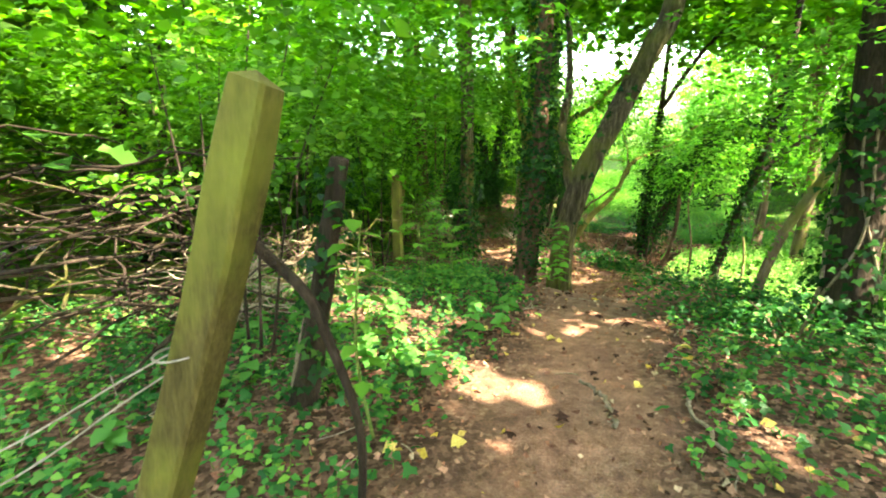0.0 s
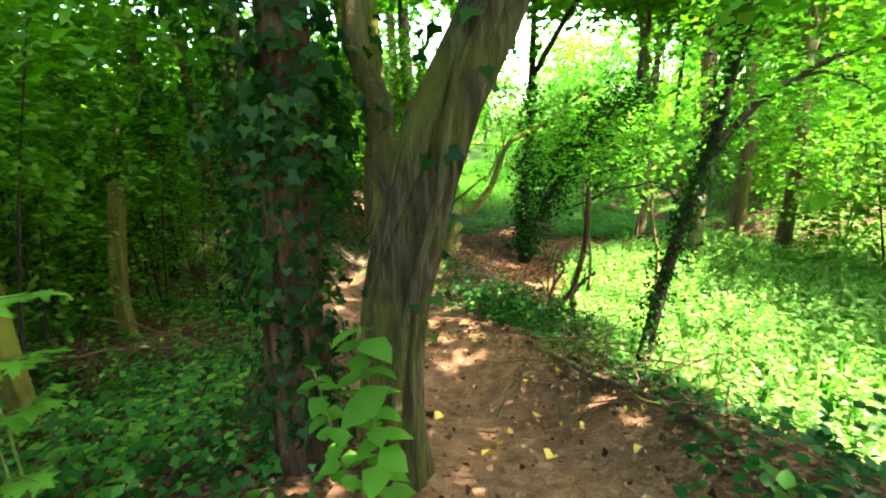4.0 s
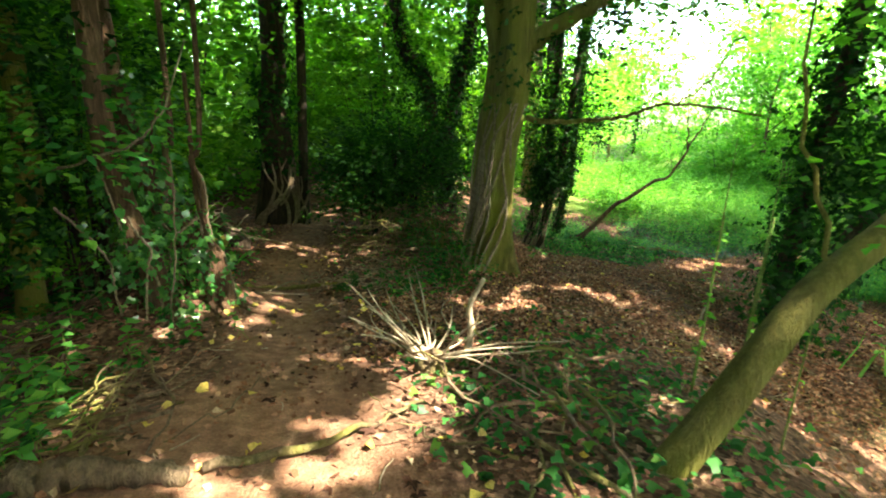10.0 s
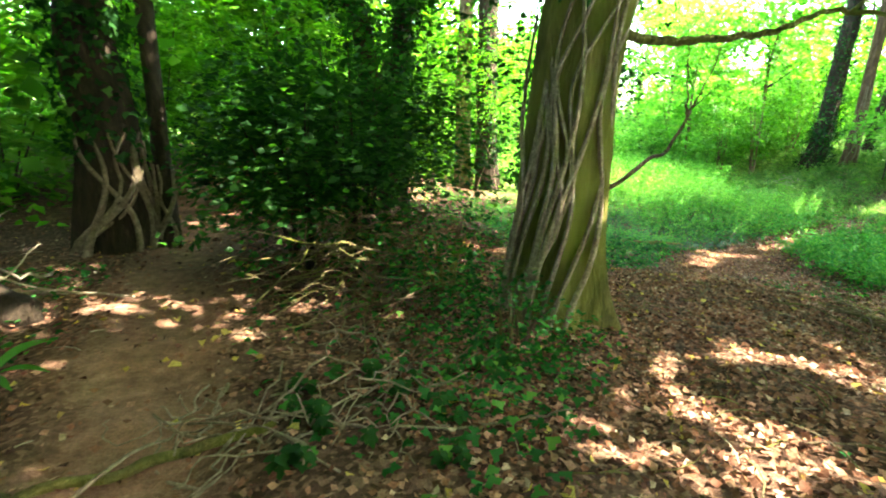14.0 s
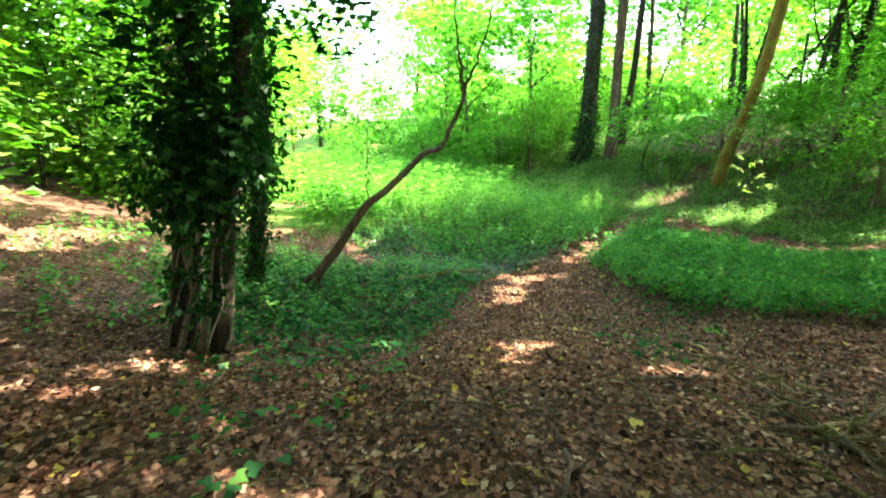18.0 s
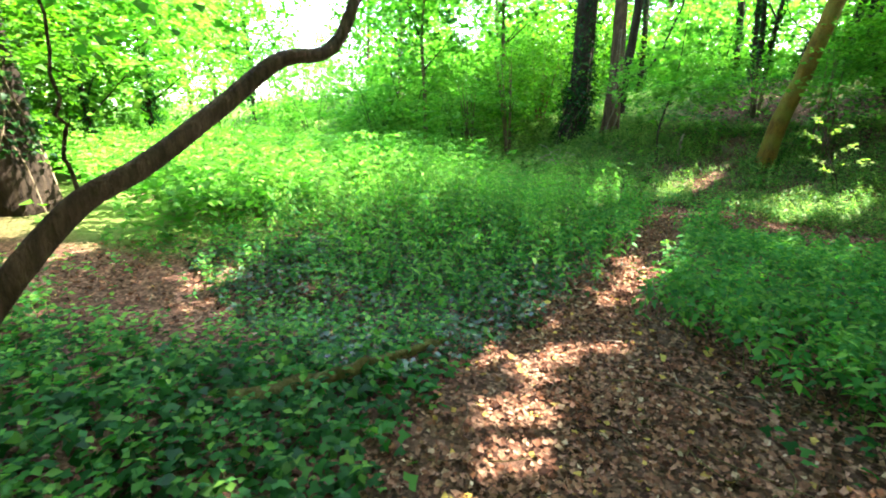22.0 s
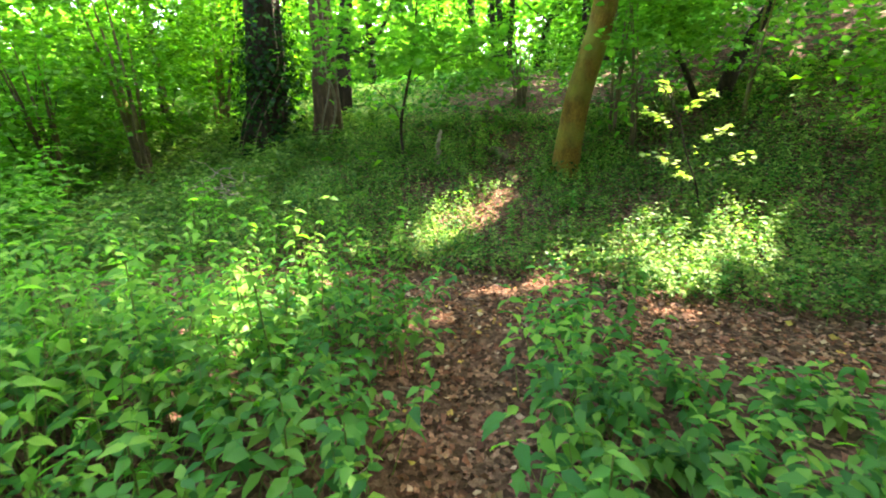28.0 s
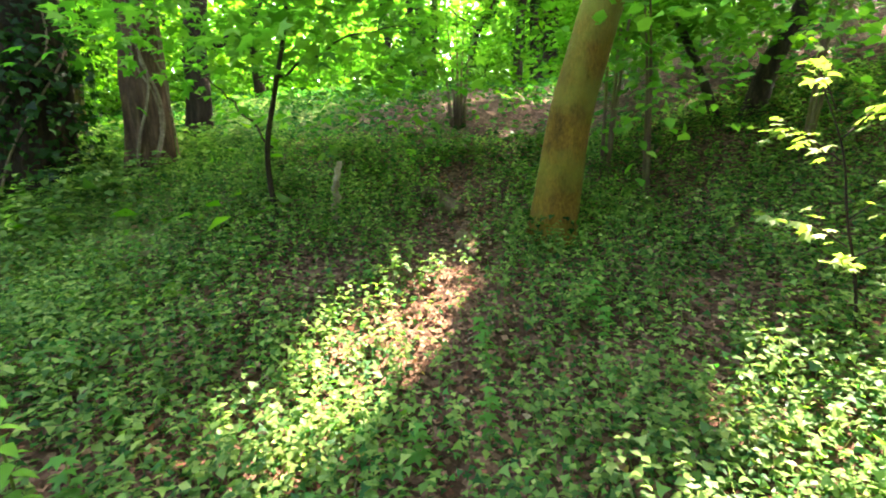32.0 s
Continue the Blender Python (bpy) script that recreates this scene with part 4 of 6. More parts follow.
DK = [(22.0, 21.4, -2.6), (22.03, 21.3, -1.91), (22.07, 21.15, -1.41), (22.15, 20.87, -0.87), (22.4, 20.2, 0.6), (22.6, 19.6, 3)]
# The many roofs here are added overhead to block sun from the bank.
tree("dark leaning hazel trunk under dense foliage", DK, 0.12, 0.07, BARK_DARK, stems=[([(22.1, 21.5, -2.5), (22.0, 21.9, -1.6), (22.0, 22.3, -0.6), (22.1, 22.4, 1.5)], 0.06, 0.03), ([(22.1, 21.3, -2.4), (22.3, 20.7, -1.9), (22.5, 19.9, -1.5), (22.6, 18.6, -0.9)], 0.07, 0.03)],
     crown=[((22.6, 22.4, -0.4), (1.2, 1.0, 0.8), 240, 8, 0.10, LEAF, "plain"), ((21.6, 21.6, -0.3), (1.6, 1.5, 0.9), 399, 8, 0.102, LEAF, "broad"), ((21.4, 19.6, 0.2), (1.5, 1.5, 1.1), 323, 8, 0.102, LEAF, "broad"), shade_roof(25.3, 22, 6.0, 3.0, 120), shade_roof(23.3, 19.2, 5.2, 2.6, 110), shade_roof(18.6, 20.4, 5.4, 2.3, 100), shade_roof(24.2, 22.9, 5.0, 2.3, 150), shade_roof(23.3, 21.0, 7.4, 2.6, 150), shade_roof(26.0, 23.8, 6.4, 2.4, 120), shade_roof(27.6, 18.6, 6.0, 3.2, 190), shade_roof(26.0, 19.8, 5.4, 2.6, 150)])
FORK = [(2.5, 23, -2.7), (2.1, 22.96, -0.8), (1.9, 22.95, 0.8), (1.19, 22.9, 2.1), (0.8, 22.9, 6)]
FORK2 = [(2.55, 23, -2.6), (2.45, 23, -0.8), (2.7, 23, 0.9), (3, 23, 2.1), (3.3, 23, 6)]
tree("forked tree dark with ivy", FORK, 0.2, 0.14, BARK_DARK, stems=[(FORK2, 0.2, 0.14)], crown=[((1.1, 22.4, 2.3), (2.4, 1.2, 1.1), 300, 9, 0.11, LEAF, "plain"), ((2.0, 22.8, 4.0), (2.4, 1.6, 1.4), 260, 9, 0.15, LEAF, "plain"), shade_roof(2, 23, 7.5, 3.4, 140)], ivy=[(FORK, 0.2, 0.15, 200, 0.09, 0.22, 0.05, 0.9), (FORK2, 0.2, 0.15, 240, 0.09, 0.25, 0.05, 0.9)])
L1 = [(-0.02, 14.66, -2.0), (-0.06, 14.64, -1.44), (-0.16, 14.62, -1.3), (-0.40, 14.60, -1.01), (-0.54, 14.58, -0.62), (-0.67, 14.57, -0.05), (-0.75, 14.6, 1.2), (-0.7, 14.6, 5)]
L1B = [(-0.28, 14.15, -1.9), (-0.35, 14.13, -1.3), (-0.41, 14.13, -1.13), (-0.54, 14.12, -0.5), (-0.56, 14.12, -0.1), (-0.6, 14.2, 1.5), (-0.9, 14.3, 4)]
clump = tree("old brown trunks bound with woody vines by the path", L1, 0.105, 0.075, BARK_RED, vines=11, vine_top=0.55, vine_r=0.016, flare=0.9, ridges=0.12, seg=20,
     stems=[(L1B, 0.105, 0.075), ([(-0.30, 14.62, -1.9), (-0.36, 14.6, -1.3), (-0.36, 14.60, -0.68), (-0.34, 14.60, -0.32), (-0.27, 14.61, -0.04), (-0.2, 14.6, 3)], 0.035, 0.025), ([(-0.05, 14.65, -1.9), (-0.08, 14.63, -1.2), (-0.07, 14.63, -0.71), (-0.13, 14.62, -0.46), (-0.01, 14.63, -0.03), (0.15, 14.6, 3)], 0.032, 0.02), ([(0.02, 14.63, -1.9), (-0.02, 14.63, -1.44), (-0.07, 14.63, -1.1), (-0.12, 14.62, -0.76), (-0.1, 14.62, 0.3)], 0.04, 0.02)],
     limbs=[([(-0.52, 14.58, -0.7), (-0.3, 14.3, -0.5), (-0.1, 14.0, -0.2), (0.1, 13.9, 0.1)], 0.012, 0.006)],
     crown=[((-0.5, 14.6, 2.0), (1.2, 1.0, 1.0), 220, 9, 0.12, LEAF, "plain"), shade_roof(0.5, 14, 6.5, 3.0, 130), ((-0.9, 14.4, 0.9), (0.8, 0.7, 1.1), 200, 8, 0.08, IVY_SHADED, "ivy4"), ((-0.75, 14.1, -0.05), (0.6, 0.5, 0.4), 60, 7, 0.10, LEAF_HERB, "broad")],
     ivy=[(L1, 0.12, 0.10, 170, 0.06, 0.24, 0.0, 0.5, "ivy"), (L1B, 0.12, 0.10, 150, 0.06, 0.24, 0.0, 0.5, "ivy"), (L1, 0.10, 0.2, 260, 0.075, 0.34, 0.45, 0.8, "broad"), ([(-0.66, 14.35, -2.0), (-0.62, 14.2, -1.5), (-0.6, 14.2, -0.9)], 0.14, 0.2, 190, 0.062, 0.30, 0.0, 1.0, "ivy"), ([(-0.15, 14.1, -1.9), (-0.1, 14.15, -1.6), (-0.1, 14.25, -1.3)], 0.12, 0.14, 170, 0.06, 0.24, 0.0, 1.0, "ivy")])
for pts, r in (([(-0.36, 13.95, -0.88), (-0.31, 13.90, -0.93), (-0.27, 13.9, -1.02), (-0.19, 13.91, -1.16), (-0.25, 13.9, -1.4), (-0.33, 13.9, -1.95)], 0.011), ([(-0.9, 13.9, -0.8), (-0.69, 13.87, -0.99), (-0.52, 13.88, -1.24), (-0.52, 13.88, -1.54), (-0.5, 13.9, -1.95)], 0.011), ([(0.02, 14.0, -0.6), (0.04, 13.93, -0.82), (-0.01, 13.93, -1.27), (-0.08, 13.92, -1.6), (-0.1, 13.92, -1.95)], 0.008), ([(-0.9, 13.9, -0.5), (-0.65, 13.87, -0.45), (-0.43, 13.89, -0.37), (-0.22, 13.91, -0.30), (-0.07, 13.92, -0.18), (0.0, 13.93, -0.10), (0.09, 13.93, 0.03), (0.2, 14.1, 0.5)], 0.010), ([(-0.1, 14.55, -1.0), (-0.2, 14.45, -1.1), (-0.33, 14.42, -1.3), (-0.3, 14.4, -1.8)], 0.014)):
    part("ivy_stem", stem(pts, r, r * 0.8, 6, 26, 0.12, 0, 0.006), VINE, clump, "pale bare vine looping to the ground")
RT = [(-1.55, 21, -2.5), (-1.45, 21, -1.0), (-1.5, 21, 0.28), (-1.4, 21, 1.1), (-1.4, 21, 6)]
tree("old tree on a cage of pale ivy roots", RT, 0.36, 0.22, BARK_DARK, vines=16, flare=0.6, seg=20, vine_r=0.035, vine_top=0.3, stems=[([(-0.95, 21.1, -2.5), (-0.9, 21.1, -1), (-0.85, 21.2, 1), (-0.8, 21.2, 4)], 0.12, 0.09)],
     crown=[((-2.2, 19.2, 3.6), (2.3, 1.6, 1.3), 300, 9, 0.12, LEAF, "plain"), ((-1.5, 20.8, 3.2), (2.2, 1.8, 1.6), 340, 9, 0.14, LEAF, "plain"), shade_roof(-1.5, 21, 7.5, 3.4, 140)], ivy=[(RT, 0.34, 0.26, 230, 0.09, 0.25, 0.2, 0.9)])
MP = [(-1.93, 14.61, -2.2), (-1.81, 14.6, -1.24), (-1.64, 14.63, -0.25), (-1.5, 14.6, 4)]
tree("mossy green tree trunk among ivy", MP, 0.12, 0.08, BARK_MOSSY, crown=[((-2.2, 14.5, 3.6), (2.0, 1.6, 1.4), 300, 9, 0.12, LEAF, "plain"), ((-2.2, 14.5, 2.0), (1.4, 1.2, 1.3), 220, 9, 0.12, LEAF, "plain"), shade_roof(-2.5, 14, 6, 2.6, 90)], ivy=[(MP, 0.12, 0.09, 170, 0.08, 0.25, 0.2, 0.9)])
LS = [(0.45, 10.7, -1.6), (0.42, 10.75, -1.1), (0.5, 10.8, 0), (0.55, 10.8, 2), (0.5, 10.9, 6)]
tree("gnarled trunk with spreading roots and pale vines", LS, 0.2, 0.13, BARK_GREY, vines=8, flare=0.9, seg=20, vine_top=0.35, crown=[((0.5, 10.8, 2.6), (1.5, 1.3, 1.3), 300, 9, 0.11, LEAF, "plain"), ((-1.3, 10.6, 3.4), (1.9, 1.8, 1.3), 340, 9, 0.12, LEAF, "plain"), shade_roof(1.5, 10.5, 7, 3.0, 120)], ivy=[(LS, 0.2, 0.15, 280, 0.085, 0.3, 0.1, 0.7)])
PK = [(6.5, 31.8, -3.1), (6.45, 31.8, 0.1), (6.5, 31.8, 3), (6.5, 31.8, 8)]
tree("reddish-brown tree trunk by a leafy clearing", PK, 0.3, 0.22, BARK, vines=5, crown=[shade_roof(6, 31.5, 8, 3.2, 110), ((6.0, 31.0, 1.0), (2.0, 1.2, 1.6), 380, 9, 0.12, LEAF, "plain"), ((7.6, 30.2, -0.6), (1.0, 0.9, 1.0), 200, 9, 0.10, LEAF, "plain")])
PK2 = [(7.3, 31.3, -3.2), (7.2, 31.3, 0.1), (7.1, 31.3, 8)]
tree("dark tree trunk with ivy by a leafy clearing", PK2, 0.42, 0.3, BARK_DARK, vines=8, crown=[shade_roof(7.5, 31, 8, 2.6, 90)], ivy=[(PK2, 0.42, 0.32, 160, 0.09, 0.2, 0.1, 0.9)])
for x, y, dx, dy, r, h in ((28.9, 26.3, -0.3, 0.3, 0.10, 7), (29.0, 26.1, 0.2, -0.3, 0.09, 7), (29.3, 26.6, 0.0, 0.5, 0.11, 8), (29.7, 23.9, 0.1, -0.5, 0.14, 8), (29.9, 23.4, 0.1, 0.2, 0.13, 7.5), (30.6, 23.0, 0.0, -0.4, 0.2, 8), (29.4, 25.3, 0.5, -1.3, 0.07, 5), (32, 28, 0, 0.3, 0.14, 8), (33, 21.5, 0, 0, 0.18, 9), (27.5, 30.2, 0, 0.2, 0.13, 8)):
    z = float(gz(x, y))
    pts = [(x, y, z), (x + dx * 0.3, y + dy * 0.3, z + h * 0.3), (x + dx, y + dy, z + h * 0.6), (x + dx * 1.8, y + dy * 1.8, z + h)]
    tree("slender dark tree standing on the ridge of the bank", pts, r, r * 0.5, BARK_DARK, seg=10, limbs=[([pts[1], (x + 0.5, y + 0.5, z + h * 0.45), (x + 0.9, y + 1.0, z + h * 0.7)], r * 0.4, r * 0.12)],
         crown=[((x, y, z + h), (1.6, 1.6, 1.2), 60, 9, 0.2, LEAF, "plain")], ivy=[(pts, r, r * 0.6, 80, 0.09, 0.12, 0.05, 0.6)])


# Tall trees added, mostly out of view, to keep sun off the ground.
for x, y, r, rr, n in ((6.9, 0.6, 0.2, 3.4, 170), (5.5, -3.2, 0.2, 3.4, 150), (13.6, 15.1, 0.2, 3.8, 190), (11.6, 16.9, 0.14, 2.8, 110), (15.4, 18.4, 0.16, 2.8, 100), (17.2, 18.2, 0.2, 3.6, 190), (3.2, -3.4, 0.18, 3.2, 150), (13.4, 13.4, 0.18, 3.0, 130), (10.6, 13.6, 0.16, 2.6, 110)):
    z = float(gz(x, y))
    tree("tall added tree shading the path at the edge of the glade", [(x, y, z), (x + 0.1, y, z + 3), (x - 0.1, y + 0.1, z + 6), (x, y, z + 9.5)], r, r * 0.5, BARK, vines=3, crown=[shade_roof(x, y, z + 8.6, rr, n)], limbs=[([(x, y, z + 5), (x + 1, y + 0.5, z + 6.6), (x + 1.8, y + 1, z + 8)], r * 0.4, 0.03), ([(x, y, z + 5.6), (x - 1, y - 0.5, z + 7), (x - 1.6, y - 1, z + 8.4)], r * 0.4, 0.03)])


# ---- saplings and shrubs ----
def shrub(label, x, y, h, spreadr, count, size, mat, shape="plain", nstems=5, name="shrub", low=0.15, per=8, bark=BARK, lean=(0, 0), thick=1.0):
    z = float(gz(x, y))
    s = thing(name, (x, y, z - 0.05), label, "shrub")
    for k in range(nstems):
        a = rng.uniform(0, 6.3)
        o = spreadr * rng.uniform(0.2, 0.8)
        part("stem", stem([(x + 0.1 * math.cos(a), y + 0.1 * math.sin(a), z - 0.05), (x + o * 0.5 * math.cos(a) + lean[0] * 0.3, y + o * 0.5 * math.sin(a) + lean[1] * 0.3, z + h * 0.45), (x + o * math.cos(a) + lean[0], y + o * math.sin(a) + lean[1], z + h * 0.9)], thick * (0.012 + 0.012 * h), 0.005, 6, 8, 0.08, 0.3), bark, s)
    mid = z + h * (low + 1) / 2
    part("foliage", sprays((x + lean[0] * 0.6, y + lean[1] * 0.6, mid), (spreadr, spreadr, h * (1 - low) / 2), count, per, size, max(0.3, size * 6), shape), mat, s)
    return s


HAZEL = "green leafy understorey shrub in the wood"
SHRUBS = [(-2.2, 6.4, 3.4, 1.2, 120, 0.08), (-5.2, 4.6, 3.6, 1.4, 130, 0.09), (-1.9, 10.4, 3.2, 0.9, 110, 0.08), (-1.2, 12.0, 3.0, 0.8, 120, 0.055), (-2.4, 15.8, 3.2, 1.0, 110, 0.085), (-2.3, 4.3, 3.0, 1.0, 110, 0.08), (-3.9, 6.6, 3.6, 1.5, 150, 0.09), (-1.3, 8.4, 3.4, 1.1, 120, 0.085), (-3.0, 10.5, 3.8, 1.5, 140, 0.09), (-0.75, 12.6, 2.6, 0.6, 70, 0.05)]
FAR_SHRUBS = [(-3.2, 13.5, 3.5, 1.4, 130, 0.09), (-3.0, 17, 3.5, 1.5, 130, 0.09), (-4.5, 20, 4, 1.8, 130, 0.1), (0.3, 25, 4, 1.5, 120, 0.1), (1.5, 28.5, 4.2, 1.8, 120, 0.12), (3.4, 33.5, 4.5, 2.0, 120, 0.13), (-2.5, 26, 4.2, 1.8, 120, 0.12)]
for x, y, h, r, n, size in SHRUBS + FAR_SHRUBS:
    shrub(HAZEL, x, y, h, r, int(n * 4.2), size * 0.95, LEAF, "plain" if x < -2.6 else "broad" if x > -2.6 and y < 13 else "plain", low=0.5 if y < 9 and x < -1 else 0.12, thick=0.4, nstems=3, bark=BARK_DARK)
shrub("overhanging hazel shrub with broad leaves", -1.5, 3.4, 2.9, 0.9, 260, 0.075, LEAF, "broad", low=0.55, lean=(0.5, 0.3), per=8, thick=0.3, nstems=3, bark=BARK_DARK)
shrub("bushy evergreen holly by the path", 1.5, 19.9, 2.7, 1.3, 980, 0.10, HOLLY, "plain", 7, low=0.2, per=9, bark=BARK_DARK)
shrub("bushy evergreen holly by the path", 0.9, 19.4, 2.0, 0.9, 560, 0.09, HOLLY, "plain", 6, low=0.25, per=9, bark=BARK_DARK)
# Dark shrubs added as a backdrop where deep shade lies.
for x, y, h, r, n in ((-2.5, 8.6, 3.2, 1.0, 420), (-4.0, 7.6, 3.4, 1.3, 460), (-2.0, 15.7, 3.6, 0.9, 420), (-1.9, 12.9, 3.4, 0.7, 320)):
    shrub("dark evergreen shrub added in place of deep shade", x, y, h, r, n, 0.075, HOLLY, "plain", 4, low=0.3, per=9, bark=BARK_DARK)
shrub("low bramble bush at the foot of a tree", 2.25, 18.3, 0.8, 0.6, 200, 0.055, IVY, "broad", 6, low=0.0)
shrub("low bramble bush at the foot of a tree", 2.45, 17.15, 0.42, 0.5, 110, 0.05, IVY, "broad", 6, low=0.0)
for x, y in ((3.45, 9.35), (3.75, 9.6), (3.7, 9.0), (4.1, 9.2)):
    shrub("low clump of dark ivy at the foot of a snapped tree", x, y, 0.35, 0.35, 90, 0.06, IVY, "ivy", 3, low=0.0, per=7)
shrub("low dark bramble bush beside the path", 2.85, 4.5, 0.34, 0.7, 230, 0.055, IVY, "broad", 5, low=0.0)
shrub("low dark bramble bush beside the path", 2.9, 3.6, 0.34, 0.6, 150, 0.06, IVY, "broad", 5, low=0.0)
for x, y, h, r, n in ((19.3, 19.6, 2.4, 1.3, 130), (20.6, 17.5, 3.0, 1.6, 150), (17.8, 16.5, 2.6, 1.4, 110), (23.5, 24.8, 1.6, 1.0, 60), (22.6, 30.5, 3, 1.5, 110), (18.5, 31.5, 2.6, 1.4, 120), (19.2, 30.4, 3.4, 1.3, 170), (21.8, 31.2, 3.2, 1.2, 150)):
    shrub("spreading green hazel shrub on the bank", x, y, h, r, int(n * 2.2), 0.11, LEAF, "plain", low=0.3)
PALE = [(19.0, 22.0, -3.6), (18.95, 22.1, -3.1), (18.85, 22.25, -2.75), (18.8, 22.35, -2.4), (18.76, 22.5, -2.1)]
pale = tree("small maple shoot with pale sunlit leaves", PALE, 0.010, 0.004, BARK_DARK, name="sapling", seg=6, flare=0.2)
for base, tip, n in (((18.9, 22.2, -2.9), (18.7, 22.72, -2.72), 7), ((18.85, 22.25, -2.75), (18.72, 21.85, -2.45), 8), ((18.8, 22.35, -2.45), (18.74, 22.78, -2.28), 8), ((18.79, 22.38, -2.35), (18.82, 22.02, -2.12), 7), ((18.95, 22.1, -3.1), (18.72, 22.35, -2.95), 6), ((18.9, 22.15, -2.95), (18.78, 21.6, -2.75), 8), ((18.78, 22.42, -2.2), (18.72, 22.62, -1.98), 6)):
    b, t = np.array(base), np.array(tip)
    line = curve_points([b, (b + t) / 2 + (0, 0, 0.05), t], 12)
    twig = part("limb", stem(line[::3], 0.005, 0.002, 5, 8, 0.05), BARK_DARK, pale)
    for k in range(n * 3):
        u = 1 - 0.8 * rng.random() ** 1.5
        side = unit(np.cross(t - b, (0, 0, 1.0))) * rng.normal(0, 1.0)
        ax = unit(t - b) * rng.uniform(0.2, 1.0) + side + (0, 0, rng.normal(-0.15, 0.3))
        at = line[int(11 * u)] + rng.normal(0, 0.025, 3)
        part("leaf", leaves(at[None], ax[None], np.array([[rng.normal(0, 0.4), rng.normal(0, 0.4), 1.0]]), rng.uniform(0.04, 0.08), "lobed"), LEAF_PALE_SUNLIT, twig)
for x, y, h in ((21.0, 22.6, 2.6), (21.6, 23.0, 3.0), (21.2, 21.3, 2.8)):
    shrub("hazel shrub with layered bright green leaves", x, y, h, 0.85, 190, 0.115, LEAF_BRIGHT, "broad", 3, low=0.38, per=7, thick=0.5)

SAP = [(20.19, 26.11, -2.95), (20.18, 26.15, -2.38), (20.2, 26.04, -1.83), (20.24, 25.91, -1.25), (20.26, 25.85, -0.6), (20.3, 25.8, 0.6)]
tree("maple sapling with bright layered leaves", SAP, 0.03, 0.012, BARK_DARK, name="sapling", seg=8, flare=0.3, limbs=[([(20.2, 26.1, -2.3), (20.15, 26.4, -1.9), (20.2, 26.8, -1.6)], 0.012, 0.004), ([(20.2, 26, -1.7), (20.3, 25.4, -1.4), (20.4, 24.9, -1.3)], 0.012, 0.004)],
     crown=[((20.4, 25.4, -1.35), (0.7, 0.7, 0.4), 114, 8, 0.120, LEAF_BRIGHT, "lobed"), ((20.4, 26.6, -1.0), (0.8, 0.8, 0.5), 114, 8, 0.120, LEAF_BRIGHT, "lobed"), ((20.6, 25.6, -0.2), (0.8, 0.8, 0.5), 95, 8, 0.120, LEAF_BRIGHT, "lobed")])


# ---- the wood all round, further off ----
def wood_tree(h, r, seed_x, ivy, mat=LEAF_FAR):
    t = thing("tree", (seed_x, -300, 0), "tall leafy tree in the wood behind", "tree", "trees of the wood")
    x = seed_x
    b = rng.uniform(-0.5, 0.5, 4)
    trunk = [(x, -300, -0.3), (x + b[0] * 0.4, -300 + b[1] * 0.4, h * 0.3), (x + b[0], -300 + b[1], h * 0.6), (x + b[2], -300 + b[3], h)]
    part("trunk", stem(trunk, r, r * 0.35, 10, 24, 0.08, 0.4), BARK_DARK if ivy else BARK, t)
    for k in range(5):
        a, z = k * 1.26 + rng.uniform(0, 1), h * rng.uniform(0.3, 0.75)
        q = curve_points(trunk, 50)[int(49 * z / h)]
        part("limb", stem([q, q + (0.8 * math.cos(a), 0.8 * math.sin(a), 0.6), q + (1.9 * math.cos(a), 1.9 * math.sin(a), 1.5)], r * 0.35, 0.02, 6, 8), BARK_DARK, t)
    part("crown", joined([sprays((x, -300, h * 0.62), (2.3, 2.3, h * 0.3), 210, 9, 0.3, 1.0), sprays((x, -300, h * 0.88), (2.9, 2.9, h * 0.2), 190, 9, 0.36, 1.3)]), mat, t)
    if ivy:
        part("ivy", coat(trunk, r, r * 0.5, 90, 0.16, "plain", 0.25, 0.02, 0.7), IVY, t)
    return t


def wood_bush(h, r, seed_x, mat):
    t = thing("shrub", (seed_x, -300, 0), "leafy undergrowth shrub in the wood behind", "shrub", "undergrowth of the wood")
    for k in range(4):
        a = k * 1.6 + rng.uniform(0, 1)
        part("stem", stem([(seed_x, -300, -0.1), (seed_x + r * 0.3 * math.cos(a), -300 + r * 0.3 * math.sin(a), h * 0.5), (seed_x + r * 0.6 * math.cos(a), -300 + r * 0.6 * math.sin(a), h * 0.95)], 0.03, 0.01, 5, 8), BARK_DARK, t)
    part("foliage", sprays((seed_x, -300, h * 0.52), (r, r, h * 0.5), 230 if h < 5 else 380, 9, 0.21, 0.9), mat, t)
    return t


def far_from_walk(x, y):
    eyes = [(METRES * a, METRES * b) for _, a, b, *_ in ROWS[::3]]
    return min(math.hypot(x - a, y - b) for a, b in eyes)


PATTERN_TREES = [wood_tree(9.5, 0.17, 0, False), wood_tree(11, 0.22, 20, True), wood_tree(8, 0.12, 40, False), wood_tree(10, 0.19, 60, True)]
# Same tree with brighter leaves: the sunlit look is put into crown colour.
LIT_TREES = [wood_tree(9.5, 0.16, 220, False, LEAF_BRIGHT), wood_tree(8, 0.13, 240, True, LEAF_BRIGHT)]
PATTERN_BUSHES = [wood_bush(2.6, 1.5, 80, LEAF_FAR), wood_bush(3.6, 1.7, 100, LEAF_FAR), wood_bush(2.0, 1.5, 120, LEAF), wood_bush(5.6, 2.2, 140, LEAF), wood_bush(6.4, 2.0, 160, LEAF_FAR)]
